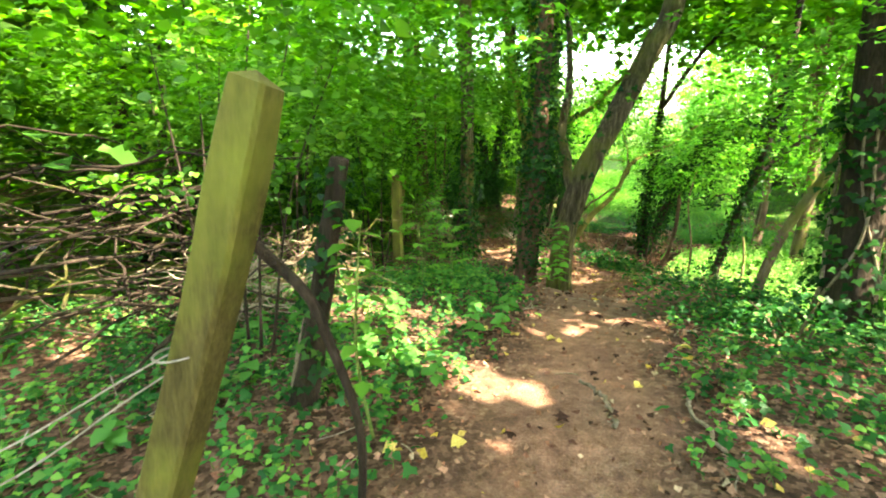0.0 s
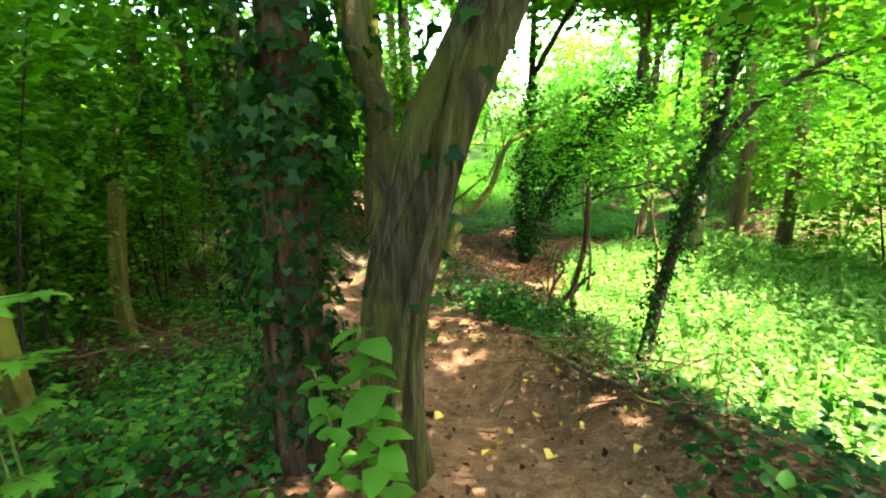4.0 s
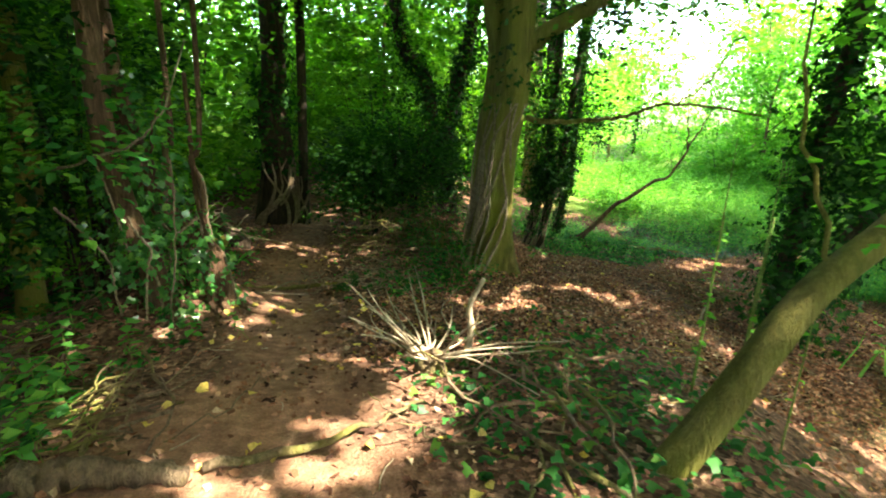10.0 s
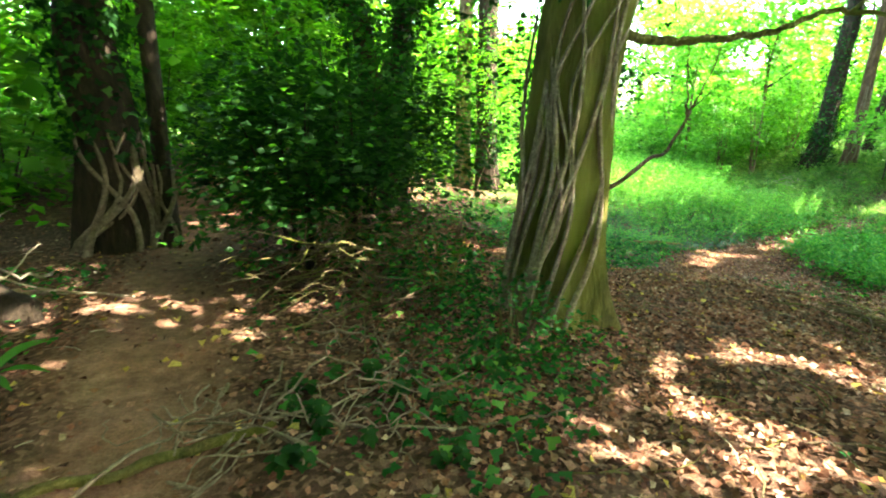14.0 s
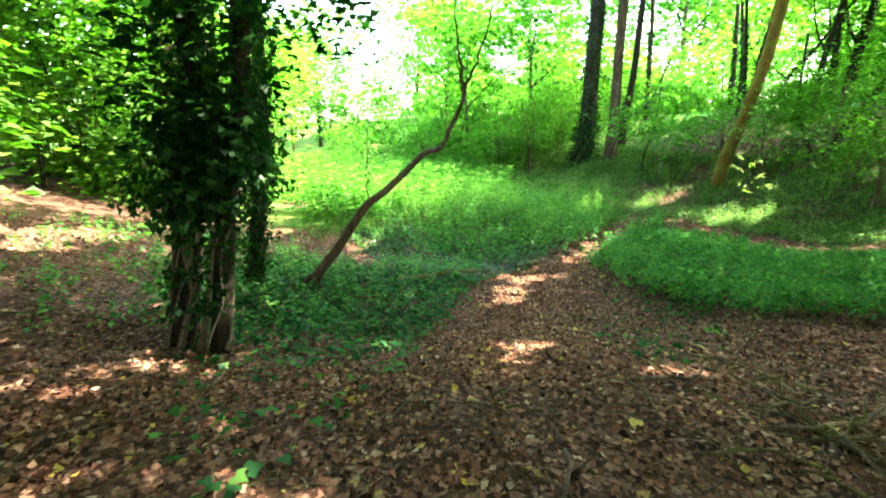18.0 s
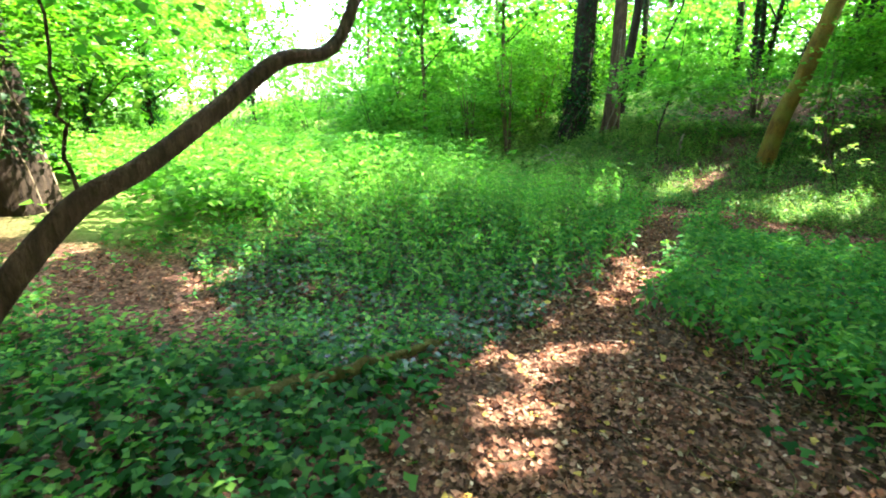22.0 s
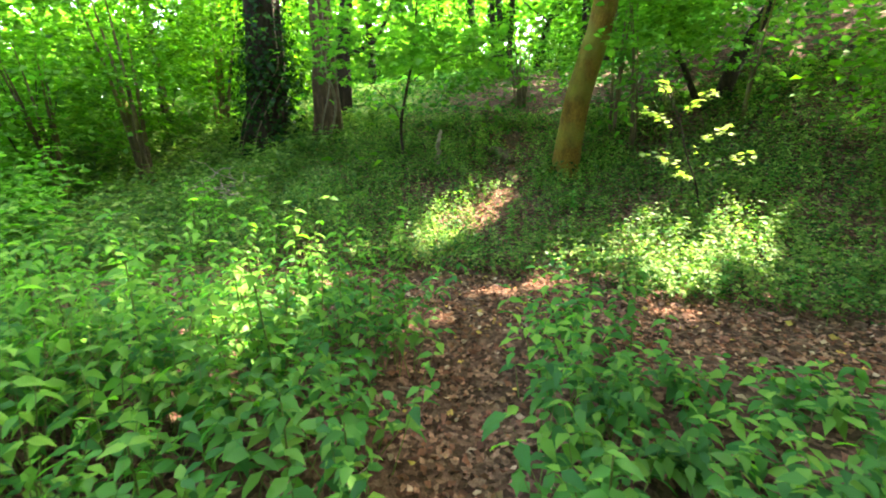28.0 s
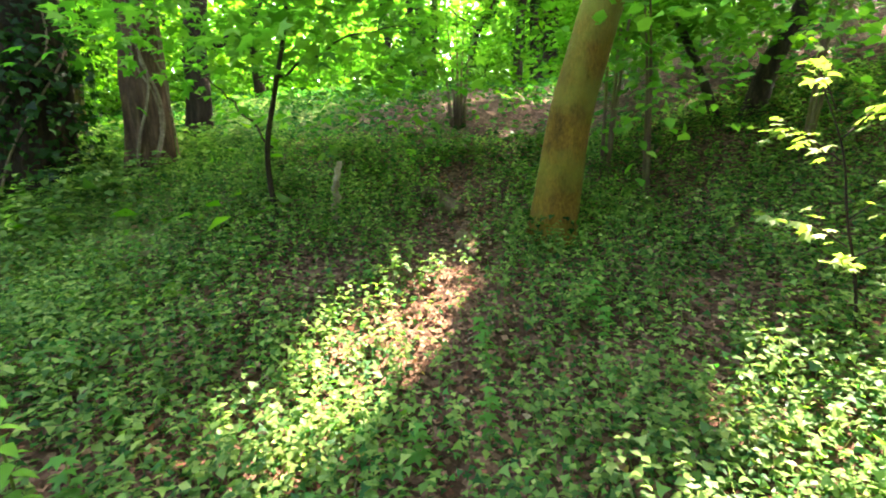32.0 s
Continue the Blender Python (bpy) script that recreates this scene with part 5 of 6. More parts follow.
# Bushes for the sunny side, their light likewise put into leaf colour.
LIT_BUSHES = [wood_bush(3.2, 1.7, 180, LEAF_BRIGHT), wood_bush(2.3, 1.5, 200, LEAF_BRIGHT)]


def open_ground(x, y):
    """Glade, clearings and the sunny field, where no tree stands."""
    glade = 4.5 < x < 24 and -4 < y < 15.5
    clearing = 3 < x < 17.3 and 14 < y < 24.5
    field = 7.5 < x < 17.5 + (y - 24) * 0.35 and 24 <= y < 66
    return glade or clearing or field


placed = []
wood = random.Random(5)
patterns_used = {}


def plant(patterns, x, y, scale):
    k = wood.randrange(len(patterns))
    m = Matrix.Translation((x, y, float(gz(x, y)))) @ Matrix.Rotation(wood.uniform(0, 6.28), 4, "Z") @ Matrix.Diagonal((scale, scale, scale * wood.uniform(0.9, 1.1), 1))
    if patterns[k].name not in patterns_used:
        patterns_used[patterns[k].name] = 1
        patterns[k].matrix_basis = m
    else:
        copy_thing(patterns[k], m)


for _ in range(4000):
    x, y = wood.uniform(-24, 58), wood.uniform(-14, 62)
    d = far_from_walk(x, y)
    if d < 7.5 or open_ground(x, y) or float(away(x, y)) < 1.5:
        continue
    if (17 < x < 31 and 18 < y < 31.5) or (20 < x < 33 and 11 < y < 20) or (16 < x < 30 and 31 < y < 46):
        continue
    if min((math.hypot(x - a, y - b) for a, b in placed), default=9) < 4.3:
        continue
    placed.append((x, y))
    plant(LIT_TREES if y > 25 and x > 5 else PATTERN_TREES, x, y, wood.uniform(0.8, 1.25))
    if len(placed) >= 66:
        break
bushes = []
for _ in range(4000):
    x, y = wood.uniform(-16, 50), wood.uniform(-8, 52)
    d = far_from_walk(x, y)
    if d < 6.5 or open_ground(x, y) or float(away(x, y)) < 1.2:
        continue
    if (17 < x < 32 and 13 < y < 31) or (16 < x < 25 and 30 < y < 38):
        continue
    if min((math.hypot(x - a, y - b) for a, b in bushes), default=9) < 2.3:
        continue
    bushes.append((x, y))
    plant(PATTERN_BUSHES if x < -3 or y < 16 else LIT_BUSHES if (8 < x < 26 and y > 26) or x > 30 else PATTERN_BUSHES[:3], x, y, wood.uniform(0.8, 1.3))
    if len(bushes) >= 150:
        break
for x, y, s in ((-5.5, 9, 1.0), (-6.5, 6, 1.1), (-5, 12, 1.0), (-7, 3.5, 1.1), (-4.8, 14.5, 0.95), (-7.5, 10.5, 1.2), (-8.5, 7, 1.2), (-6.5, 13, 1.1), (-6, 17, 1.1), (-8, 0.5, 1.1), (-9.5, 4, 1.3), (13.5, 11, 0.8), (14.5, 8.5, 0.9), (15, 5.5, 1), (15.5, 13.3, 0.8), (17.5, 7, 1.1)):
    plant(PATTERN_BUSHES[3:], x, y, s)
for x, y, s in ((13.5, 3, 0.9), (14, 0.5, 1), (16.5, 10, 1), (17, 3, 1.1), (31.5, 25, 0.55), (32.5, 27.5, 0.6), (33, 23, 0.6), (31.5, 29.5, 0.6), (30.5, 31.5, 0.6), (34, 20, 1.1), (28.5, 32.5, 0.9), (26, 33, 0.8), (11, 40, 0.5), (15.5, 42, 0.5), (19.6, 36, 0.8), (9, 44, 0.9), (13.5, 50, 0.7), (20, 48, 0.9)):
    plant(LIT_BUSHES if (y > 26 and x > 10) or x > 25 else PATTERN_BUSHES[:2], x, y, s)
for x, y, s in ((4.6, 34.5, 1.1), (7.0, 36.5, 1.1), (1.8, 33, 1.15), (5.6, 40, 1.3), (-0.8, 30, 1.1), (0.5, 36.5, 1.3), (8.6, 40.5, 1.0), (-3.2, 27, 1.1), (-4.5, 23, 1.1), (3.2, 43, 1.5), (8.2, 47, 1.3), (-3, 33, 1.3), (-3.2, 12.0, 0.8), (-4.2, 17.2, 0.9), (-5.2, 19.5, 1.0)):
    plant(PATTERN_BUSHES[3:], x, y, s)
for x, y, s in ((18.6, 32.2, 0.55), (20.2, 34.5, 0.65), (21.6, 32.6, 0.6), (22.8, 36, 0.8), (19.6, 38, 0.8), (24, 33, 0.7), (18, 36, 0.7), (17.4, 40, 0.8), (21, 42, 0.9), (12.5, 36, 0.5), (14.8, 38.5, 0.55)):
    plant(LIT_BUSHES, x, y, s)
for x, y, s in ((9, 36, 0.55), (19.2, 34.5, 0.55), (21.5, 39, 0.7), (9, 50, 0.9), (17.5, 52, 0.8), (15.5, 50, 0.75), (20.5, 54, 0.9), (13.0, 47, 0.6), (11, 39, 0.6), (22.4, 33.4, 0.6)):
    plant(LIT_TREES, x, y, s)
for k in range(15):
    plant(LIT_TREES, -8 + 4.2 * k + wood.uniform(-1, 1), 66 + wood.uniform(-3, 5), wood.uniform(0.45, 0.7))
    plant(LIT_BUSHES, -4 + 3.3 * k + wood.uniform(-1, 1), 59 + wood.uniform(-3, 3), wood.uniform(0.7, 1.1))


# ---- plants that cover the ground ----
def scatter(n, x0, x1, y0, y1, keep):
    """Random spots in a rectangle, kept with the chance that keep(x, y) gives."""
    x, y = rng.uniform(x0, x1, n), rng.uniform(y0, y1, n)
    ok = rng.random(n) < keep(x, y)
    return x[ok], y[ok]


def blotch(x, y, s=1.0, k=0.0):
    return 0.5 + 0.5 * np.sin(1.7 * s * x + 1.1 * s * y + k) * np.sin(1.3 * s * y - 0.8 * s * x + 2 * k) + 0.3 * np.sin(4.3 * s * x + k) * np.sin(3.9 * s * y - k)


def carpet(name, label, x, y, size, mat, shape="ivy", lift=0.10, tilt=0.45, category="ground cover"):
    z = gz(x, y) + lift * rng.random(len(x)) ** 1.5 + 0.012
    axis, normal = spread(len(x), tilt)
    return whole(name, leaves(np.stack([x, y, z], -1), axis, normal, size * rng.uniform(0.55, 1.3, len(x)), shape), mat, label, category, kind="stuff")


def ivy_here(x, y):
    d = away(x, y)
    west = sstep(0.0, 0.7, d) * sstep(1.6, 0.8, x) * sstep(10.5, 9, y) * np.clip(blotch(x, y, 0.9, 1) + 0.25, 0, 1)
    edge = sstep(0.1, 0.5, d) * sstep(1.2, 1.8, x) * sstep(4.0, 3.3, x) * sstep(11.5, 10.5, y) * np.clip(blotch(x, y, 1.2, 2) + 0.1, 0, 1)
    left = sstep(0.1, 0.6, d) * sstep(0.9, 0.2, x) * sstep(10.5, 11.5, y) * np.clip(blotch(x, y, 1.1, 3), 0, 1) * 0.8
    hump = np.exp(-((x - 3.1) ** 2 / 0.9 + (y - 12.8) ** 2 / 1.6)) + np.exp(-((x - 2.2) ** 2 / 0.7 + (y - 16.6) ** 2 / 0.6)) + 0.8 * np.exp(-((x - 1.9) ** 2 / 0.6 + (y - 18.4) ** 2 / 0.8))
    hump = hump + 1.1 * np.exp(-((x - 3.8) ** 2 / 0.25 + (y - 9.3) ** 2 / 1.2))
    return np.clip(west + edge + left + 0.9 * hump * (d > 0.05), 0, 1)


x, y = scatter(60000, -5, 5, 1.0, 20, ivy_here)
carpet("ivy_carpet", "low dark green ivy creeping over the woodland floor", x, y, 0.062, IVY)


def fallen(x, y, lo, hi):
    axis, normal = spread(len(x), 0.85)
    p = np.stack([x, y, gz(x, y) + 0.004 + 0.026 * rng.random(len(x))], -1)
    return leaves(p, axis * (1, 1, 0.6), normal, rng.uniform(lo, hi, len(x)), "curled")


def ivy_glen(x, y):
    d = away(x, y)
    a = sstep(0.35, 0.8, d) * np.exp(-((x - 7.3) ** 2 / 8.0 + (y - 22.9) ** 2 / 1.8)) * 1.4
    b = 0.25 * sstep(0.3, 0.9, d) * sstep(9, 10, x) * sstep(12, 10.5, x) * sstep(22.5, 23.2, y) * sstep(26, 24.6, y)
    c = np.clip(0.12 + 0.55 * sstep(6, 7, x) * sstep(21.8, 22.6, y) * sstep(26.5, 25, y), 0, 1) * sstep(0.3, 0.8, d) * np.clip(blotch(x, y, 1, 5) + 0.2, 0, 1)
    return np.clip(np.maximum(np.maximum(a, b), c), 0, 1)


x, y = scatter(48000, 4, 13, 19, 27, ivy_glen)
carpet("ivy_carpet", "glossy ivy and low green plants beside the leaf-strewn path", x, y, 0.07, IVY)


def bank_cover(x, y):
    d = away(x, y)
    trail = np.exp(-((y - (24.3 + 0.10 * (x - 19))) ** 2) / 0.30) * sstep(17.2, 18.5, x) * sstep(22.5, 21, x) + 0.95 * np.exp(-((y - (24.2 + 0.10 * (x - 21))) ** 2) / 0.6) * sstep(22, 24, x)
    return np.clip((0.28 + 0.7 * blotch(x, y, 1.1, 7)) * sstep(0.0, 0.18, d) * sstep(16.7, 17.1, x) * (1 - 0.85 * np.clip(trail, 0, 1)), 0, 1)


x, y = scatter(175000, 16.5, 22.5, 19, 29, bank_cover)
near = rng.random(len(x)) < 0.42
carpet("ivy_carpet", "dense ivy carpet covering the lower bank", x[near], y[near], 0.040, IVY, "ivy4", lift=0.18, tilt=0.6)
carpet("woodland_herbs", "mid-green low herbs among ivy on the bank", x[~near][::2], y[~near][::2], 0.046, LEAF_BANK, "ivy4", 0.24, 0.55)
BANK = (x[~near][1::9], y[~near][1::9])
x, y = scatter(42000, 21.5, 34, 14, 33, bank_cover)
carpet("ivy_carpet", "ivy and brambles over the upper bank", x, y, 0.11, IVY, "plain", 0.15)


def herbs(name, label, x, y, height, tiers, size, mat, stems=True, shape="broad"):
    """Upright leafy plants: leaves in opposite pairs up a stem."""
    n = len(x)
    h = np.asarray(height) * rng.uniform(0.6, 1.2, n)
    base = np.stack([x, y, gz(x, y)], -1)
    lean = rng.normal(0, 0.10, (n, 2))
    ps, ax, nm, sz = [], [], [], []
    a = rng.uniform(0, 6.3, n)
    for k in range(tiers):
        u = 0.3 + 0.7 * (k + 1) / tiers
        p = base + np.stack([lean[:, 0] * u * h * 3, lean[:, 1] * u * h * 3, u * h], -1)
        for s in (0, np.pi):
            b = a + k * 1.57 + s + rng.normal(0, 0.3, n)
            ps.append(p)
            ax.append(np.stack([np.cos(b), np.sin(b), rng.normal(0.05 if k > tiers - 2 else -0.25, 0.2, n)], -1))
            nm.append(np.stack([rng.normal(0, 0.3, n), rng.normal(0, 0.3, n), np.ones(n)], -1))
            sz.append(size * (1.15 - 0.5 * u) * rng.uniform(0.7, 1.3, n))
    v, f = leaves(np.concatenate(ps), np.concatenate(ax), np.concatenate(nm), np.concatenate(sz), shape)
    ob = whole(name, (v, f), mat, label, "plants", kind="stuff")
    if stems:
        top = base + np.stack([lean[:, 0] * h * 3, lean[:, 1] * h * 3, h], -1)
        e = np.array([[0.004, 0, 0], [-0.002, 0.0035, 0], [-0.002, -0.0035, 0]])
        sv = np.concatenate([(base[:, None] + e).reshape(-1, 3), top])
        i = np.arange(n) * 3
        t = 3 * n + np.arange(n)
        sf = np.concatenate([np.stack([i, i + 1, t], -1), np.stack([i + 1, i + 2, t], -1), np.stack([i + 2, i, t], -1)])
        child = new("stems", np_mesh("stems", sv - np.array(ob.location), sf, STEM))
        child.parent = ob
    return ob


herbs("woodland_herbs", "leafy green plants growing thickly on the bank", BANK[0], BANK[1], 0.24, 4, 0.058, LEAF_BANK, True, "plain")


x, y = scatter(2600, 16.4, 22.5, 27.6, 34, lambda x, y: 0.9 * (away(x, y) > 0.2))
herbs("woodland_herbs", "green plants at the foot of the far bank", x, y, 0.35, 3, 0.12, LEAF_BANK, True, "plain")


def mound_north(x, y):
    d = away(x, y, (3, 4, 5))
    return sstep(0.0, 0.25, d) * (0.12 + 0.88 * sstep(11.2, 13.0, x + 0.6 * (y - 24.2))) * sstep(9.0, 10.6, x + 0.25 * (y - 24)) * sstep(16.9, 16.0, x) * (y > 23)


def mound_south(x, y):
    d = away(x, y, (3, 4, 5))
    return sstep(0.0, 0.25, d) * sstep(10.9, 11.6, x + 0.35 * (22 - y)) * sstep(23.4, 23.0, y) * sstep(16.8, 17.8, y) * sstep(16.1, 15.4, x)


x, y = scatter(5200, 9, 18.5, 23, 30, mound_north)
herbs("nettle_bed", "tall bright green nettle bed beside the narrow path", x, y, 0.5, 4, 0.11, LEAF_HERB, True, "nettle")
x, y = scatter(4600, 9.5, 18.5, 23.6, 30, lambda x, y: mound_north(x, y) * sstep(0.5, 1.2, away(x, y, (3, 4, 5))) * np.clip(0.3 + blotch(x, y, 0.9, 6), 0, 1))
herbs("nettle_bed", "taller yellow-green nettles rising above the bed", x, y, 0.9, 5, 0.085, LEAF_BRIGHT, True, "nettle")
x, y = scatter(8000, 8.2, 21, 26.5, 40, lambda x, y: 0.8 * sstep(26.5, 28, y) * sstep(0, -1.0, x - 16.6 - 0.55 * np.maximum(y - 28, 0)) * (away(x, y) > 0.3))
herbs("nettle_bed", "sunny field of tall green plants beyond the wood", x, y, 1.1, 5, 0.15, LEAF_BRIGHT, False, "plain")
x, y = scatter(1500, 8.5, 13.5, 23, 26.5, lambda x, y: sstep(0.35, 1.3, away(x, y, (3, 4, 5))) * sstep(13.2, 11.4, x + 0.6 * (y - 24.2)))
herbs("woodland_herbs", "low leafy plants over ivy at the edge of the nettles", x, y, 0.18, 2, 0.06, LEAF_HERB, True, "ivy4")
x, y = scatter(21000, 8.5, 13.5, 23, 26.5, lambda x, y: (0.06 + 0.94 * sstep(0.15, 0.75, away(x, y, (3, 4, 5)))) * np.clip(0.35 + blotch(x, y, 3.0, 3), 0, 1) * sstep(13.6, 11.8, x + 0.6 * (y - 24.2)))
carpet("ivy_carpet", "dark glossy ivy carpet with yellowing leaves by the path", x, y, 0.048, IVY_SHINY, "ivy", 0.08, 0.6)
x, y = scatter(7000, 8.5, 13.5, 22.8, 25.5, lambda x, y: sstep(1.3, 0.1, away(x, y, (3, 4, 5))) * sstep(14, 12.4, x))
whole("leaf_litter", fallen(x, y, 0.03, 0.07), DRY, "brown fallen leaves along the ivy margin", "leaf litter", kind="stuff")
x, y = scatter(4200, 10.5, 17, 16.8, 23.5, mound_south)
herbs("nettle_bed", "dense low mound of dark green nettles", x, y, 0.42 - 0.2 * sstep(13, 15.3, x), 4, 0.11, LEAF_HERB, True, "nettle")
x, y = scatter(4200, 2.8, 12, 22.0, 28, lambda x, y: 0.75 * sstep(0.5, 1.2, away(x, y, (3, 4, 5))) * np.clip(0.25 + blotch(x, y, 0.8, 9), 0, 1) * (0.25 + 0.75 * sstep(0, 0.6, away(x, y, (6, 7)))))
herbs("woodland_herbs", "low bright green plants on the woodland floor", x, y, 0.22, 3, 0.08, LEAF_HERB, True, "plain")
x, y = scatter(9500, 4.0, 13, 3, 15.5, lambda x, y: sstep(0, 1.2, x - np.interp(y, [3, 9, 12, 15], [4.0, 4.3, 5.6, 7.5])))
herbs("glade_plants", "sunlit leafy plants crowding the glade", x, y, 0.5, 4, 0.12, LEAF_GLADE, True, "plain")
x, y = scatter(6000, 4.2, 13, 4, 15.5, lambda x, y: sstep(0, 1.0, x - np.interp(y, [3, 9, 12, 15], [4.2, 4.5, 5.6, 7.3])) * np.clip(0.2 + blotch(x, y, 0.9, 3), 0, 1))
axis = np.stack([rng.normal(0, 0.35, len(x)), rng.normal(0, 0.35, len(x)), np.ones(len(x))], -1)
whole("grass", leaves(np.stack([x, y, gz(x, y)], -1), axis, rng.normal(0, 1, (len(x), 3)), rng.uniform(0.3, 0.75, len(x)), "blade"), LEAF_GLADE, "long sunlit grass blades in the glade", "grass", kind="stuff")
x, y = scatter(9000, 11, 30, -4, 17, lambda x, y: 0.7 * (away(x, y) > 0.3) * ((x > 12) | (y < 4)))
herbs("glade_plants", "rough green plants across the far side of the glade", x, y, 0.55, 3, 0.15, LEAF_GLADE, False, "plain")
x, y = scatter(6500, -5, 3.2, 1.2, 8, lambda x, y: sstep(0.05, 0.5, away(x, y)) * np.clip(blotch(x, y, 1.2, 4), 0, 1) * 0.6)
herbs("woodland_herbs", "small green seedlings beside the earth path", x, y, 0.15, 2, 0.066, LEAF_HERB)
x, y = scatter(26000, -22, 48, -12, 50, lambda x, y: 0.8 * (away(x, y) > 0.8) * np.array([not open_ground(a, b) for a, b in zip(x, y)]) * ((x < -3.5) | (y < 0.5) | (y > 26) | (x > 30)))
carpet("undergrowth", "green undergrowth on the floor of the wood", x, y, 0.22, LEAF, "plain", 0.3)


x, y = scatter(5200, -8, 0.6, 5.5, 13, lambda x, y: sstep(0.1, 0.6, away(x, y)) * np.clip(0.2 + blotch(x, y, 1.0, 5), 0, 1))
herbs("woodland_herbs", "patchy green plants under the dark shrubs", x, y, 0.24, 2, 0.10, LEAF_HERB, True, "plain")


# ---- leaf litter ----
def litter_here(x, y):
    d = away(x, y)
    clearing = sstep(12.5, 16, y) * sstep(22.5, 20.5, y - 0.12 * (x - 6)) * sstep(0.5, 2.5, x) * sstep(12.5, 10.5, x)
    on = np.where(away(x, y, (0, 1, 2)) < 0, 0.10, 0.45) * sstep(1.8, 0.2, d)
    bank = 0.45 * sstep(16.8, 17.8, x) * sstep(20, 21, y) + 0.5 * np.exp(-((y - (24.3 + 0.10 * (x - 19))) ** 2) / 0.4) * sstep(17, 18, x)
    return np.clip(bank + on + 0.9 * clearing + 0.75 * sstep(0.1, -0.1, away(x, y, (3, 4, 5, 6, 7))) + 0.12 + 0.25 * sstep(6.5, 5.5, x) * sstep(1.0, 2.5, x), 0, 1)


x, y = scatter(175000, -4, 23, 0.5, 28, litter_here)
x2, y2 = scatter(95000, 1.5, 12, 13.5, 23, lambda x, y: litter_here(x, y) * (0.3 + 0.7 * blotch(x, y, 1.6, 2)))
whole("leaf_litter", fallen(np.concatenate([x, x2]), np.concatenate([y, y2]), 0.026, 0.066), DRY, "dry brown fallen leaves scattered over the ground", "leaf litter", kind="stuff")
x, y = scatter(42000, 6, 18.5, 19, 27, lambda x, y: sstep(0.25, -0.1, away(x, y, (3, 4, 5))))
whole("leaf_litter", fallen(x, y, 0.025, 0.06), DRY, "thick brown fallen leaves along the narrow path", "leaf litter", kind="stuff")
x, y = scatter(1500, -3, 12, 2, 24, lambda x, y: sstep(1.0, 0.0, away(x, y)) * 0.55 + 0.1)
whole("leaf_litter", fallen(x, y, 0.05, 0.095), YELLOWED, "scattered yellow fallen leaves on the ground", "leaf litter", kind="stuff")
x, y = scatter(5200, -3, 20, 1, 27, lambda x, y: 0.3 + 0.5 * (away(x, y) > 0))
a = rng.uniform(0, 6.3, len(x))
ln = rng.uniform(0.06, 0.3, len(x))
tw = [stem([(px, py, float(0.012 + q)), (px + l * 0.5 * math.cos(b), py + l * 0.5 * math.sin(b), float(0.02 + q)), (px + l * math.cos(b + 0.2), py + l * math.sin(b + 0.2), float(0.012 + q))], 0.005, 0.003, 3, 4, 0.0) for px, py, b, l, q in zip(x[:1400], y[:1400], a, ln, gz(x[:1400], y[:1400]))]
whole("twig_litter", joined(tw), DEADWOOD, "small dry twigs strewn over the ground", "leaf litter", kind="stuff")


x, y = scatter(2600, 1.5, 10, 13.5, 22.5, lambda x, y: 0.55 * litter_here(x, y))
tw = [stem([(px, py, q + 0.015), (px + 0.5 * l * math.cos(b), py + 0.5 * l * math.sin(b), q + 0.03), (px + l * math.cos(b + 0.3), py + l * math.sin(b + 0.3), q + 0.015)], 0.006, 0.003, 3, 4, 0.0) for px, py, b, l, q in zip(x, y, rng.uniform(0, 6.3, len(x)), rng.uniform(0.12, 0.42, len(x)), gz(x, y))]
whole("twig_litter", joined(tw), BARK, "brown twigs and leaf stalks in the leaf litter", "leaf litter", kind="stuff")


# ---- fence, logs, stumps and other single things ----
def ground_at(x, y):
    return float(gz(x, y))


def fence_post(label, pts, w, d, mat=POSTWOOD):
    """Square sawn post with a worn, chamfered top."""
    t = thing("fence_post", pts[0], label, "fence post")
    c = curve_points(pts, 9)
    ax = unit(c[-1] - c[0])
    side = unit(np.cross(ax, (0.35, 1.0, 0)))
    fwd = np.cross(side, ax)
    ch = 0.18
    ring = [(-1 + ch, -1), (1 - ch, -1), (1, -1 + ch), (1, 1 - ch), (1 - ch, 1), (-1 + ch, 1), (-1, 1 - ch), (-1, -1 + ch)]
    v = []
    for i, q in enumerate(c):
        k = 1 + rng.normal(0, 0.012) - (0.12 if i == 8 else 0)
        for a, b in ring:
            v.append(q + side * a * w / 2 * k + fwd * b * d / 2 * k + rng.normal(0, 0.0012, 3))
    v += [c[0], c[-1] + ax * 0.03 + side * 0.01]
    f = []
    for i in range(8):
        for j in range(8):
            a, b = i * 8 + j, i * 8 + (j + 1) % 8
            f += [(a, b, b + 8), (a, b + 8, a + 8)]
    f += [(j, len(v) - 2, (j + 1) % 8) for j in range(8)] + [(64 + j, 64 + (j + 1) % 8, len(v) - 1) for j in range(8)]
    part("post", (np.array(v), np.array(f)), mat, t, smooth=False)
    return t


POST = fence_post("leaning weathered wooden fence post with wire", [(-1.20, 1.37, -0.2), (-0.755, 1.37, 0.95), (-0.515, 1.37, 1.64)], 0.145, 0.12)
wrap = [(-0.86 + 0.085 * math.cos(a), 1.37 + 0.08 * math.sin(a), 0.80 + 0.012 * a * 0.5) for a in np.linspace(0, 7.5, 16)]
part("wire_wrap", stem(wrap, 0.004, 0.004, 5, 40, 0), WIRE, POST, "rusty wire wound round the post")
SNAPPED = [(-0.98, 2.72, -0.6), (-0.86, 2.71, 0.2), (-0.70, 2.68, 0.85), (-0.58, 2.66, 1.35)]
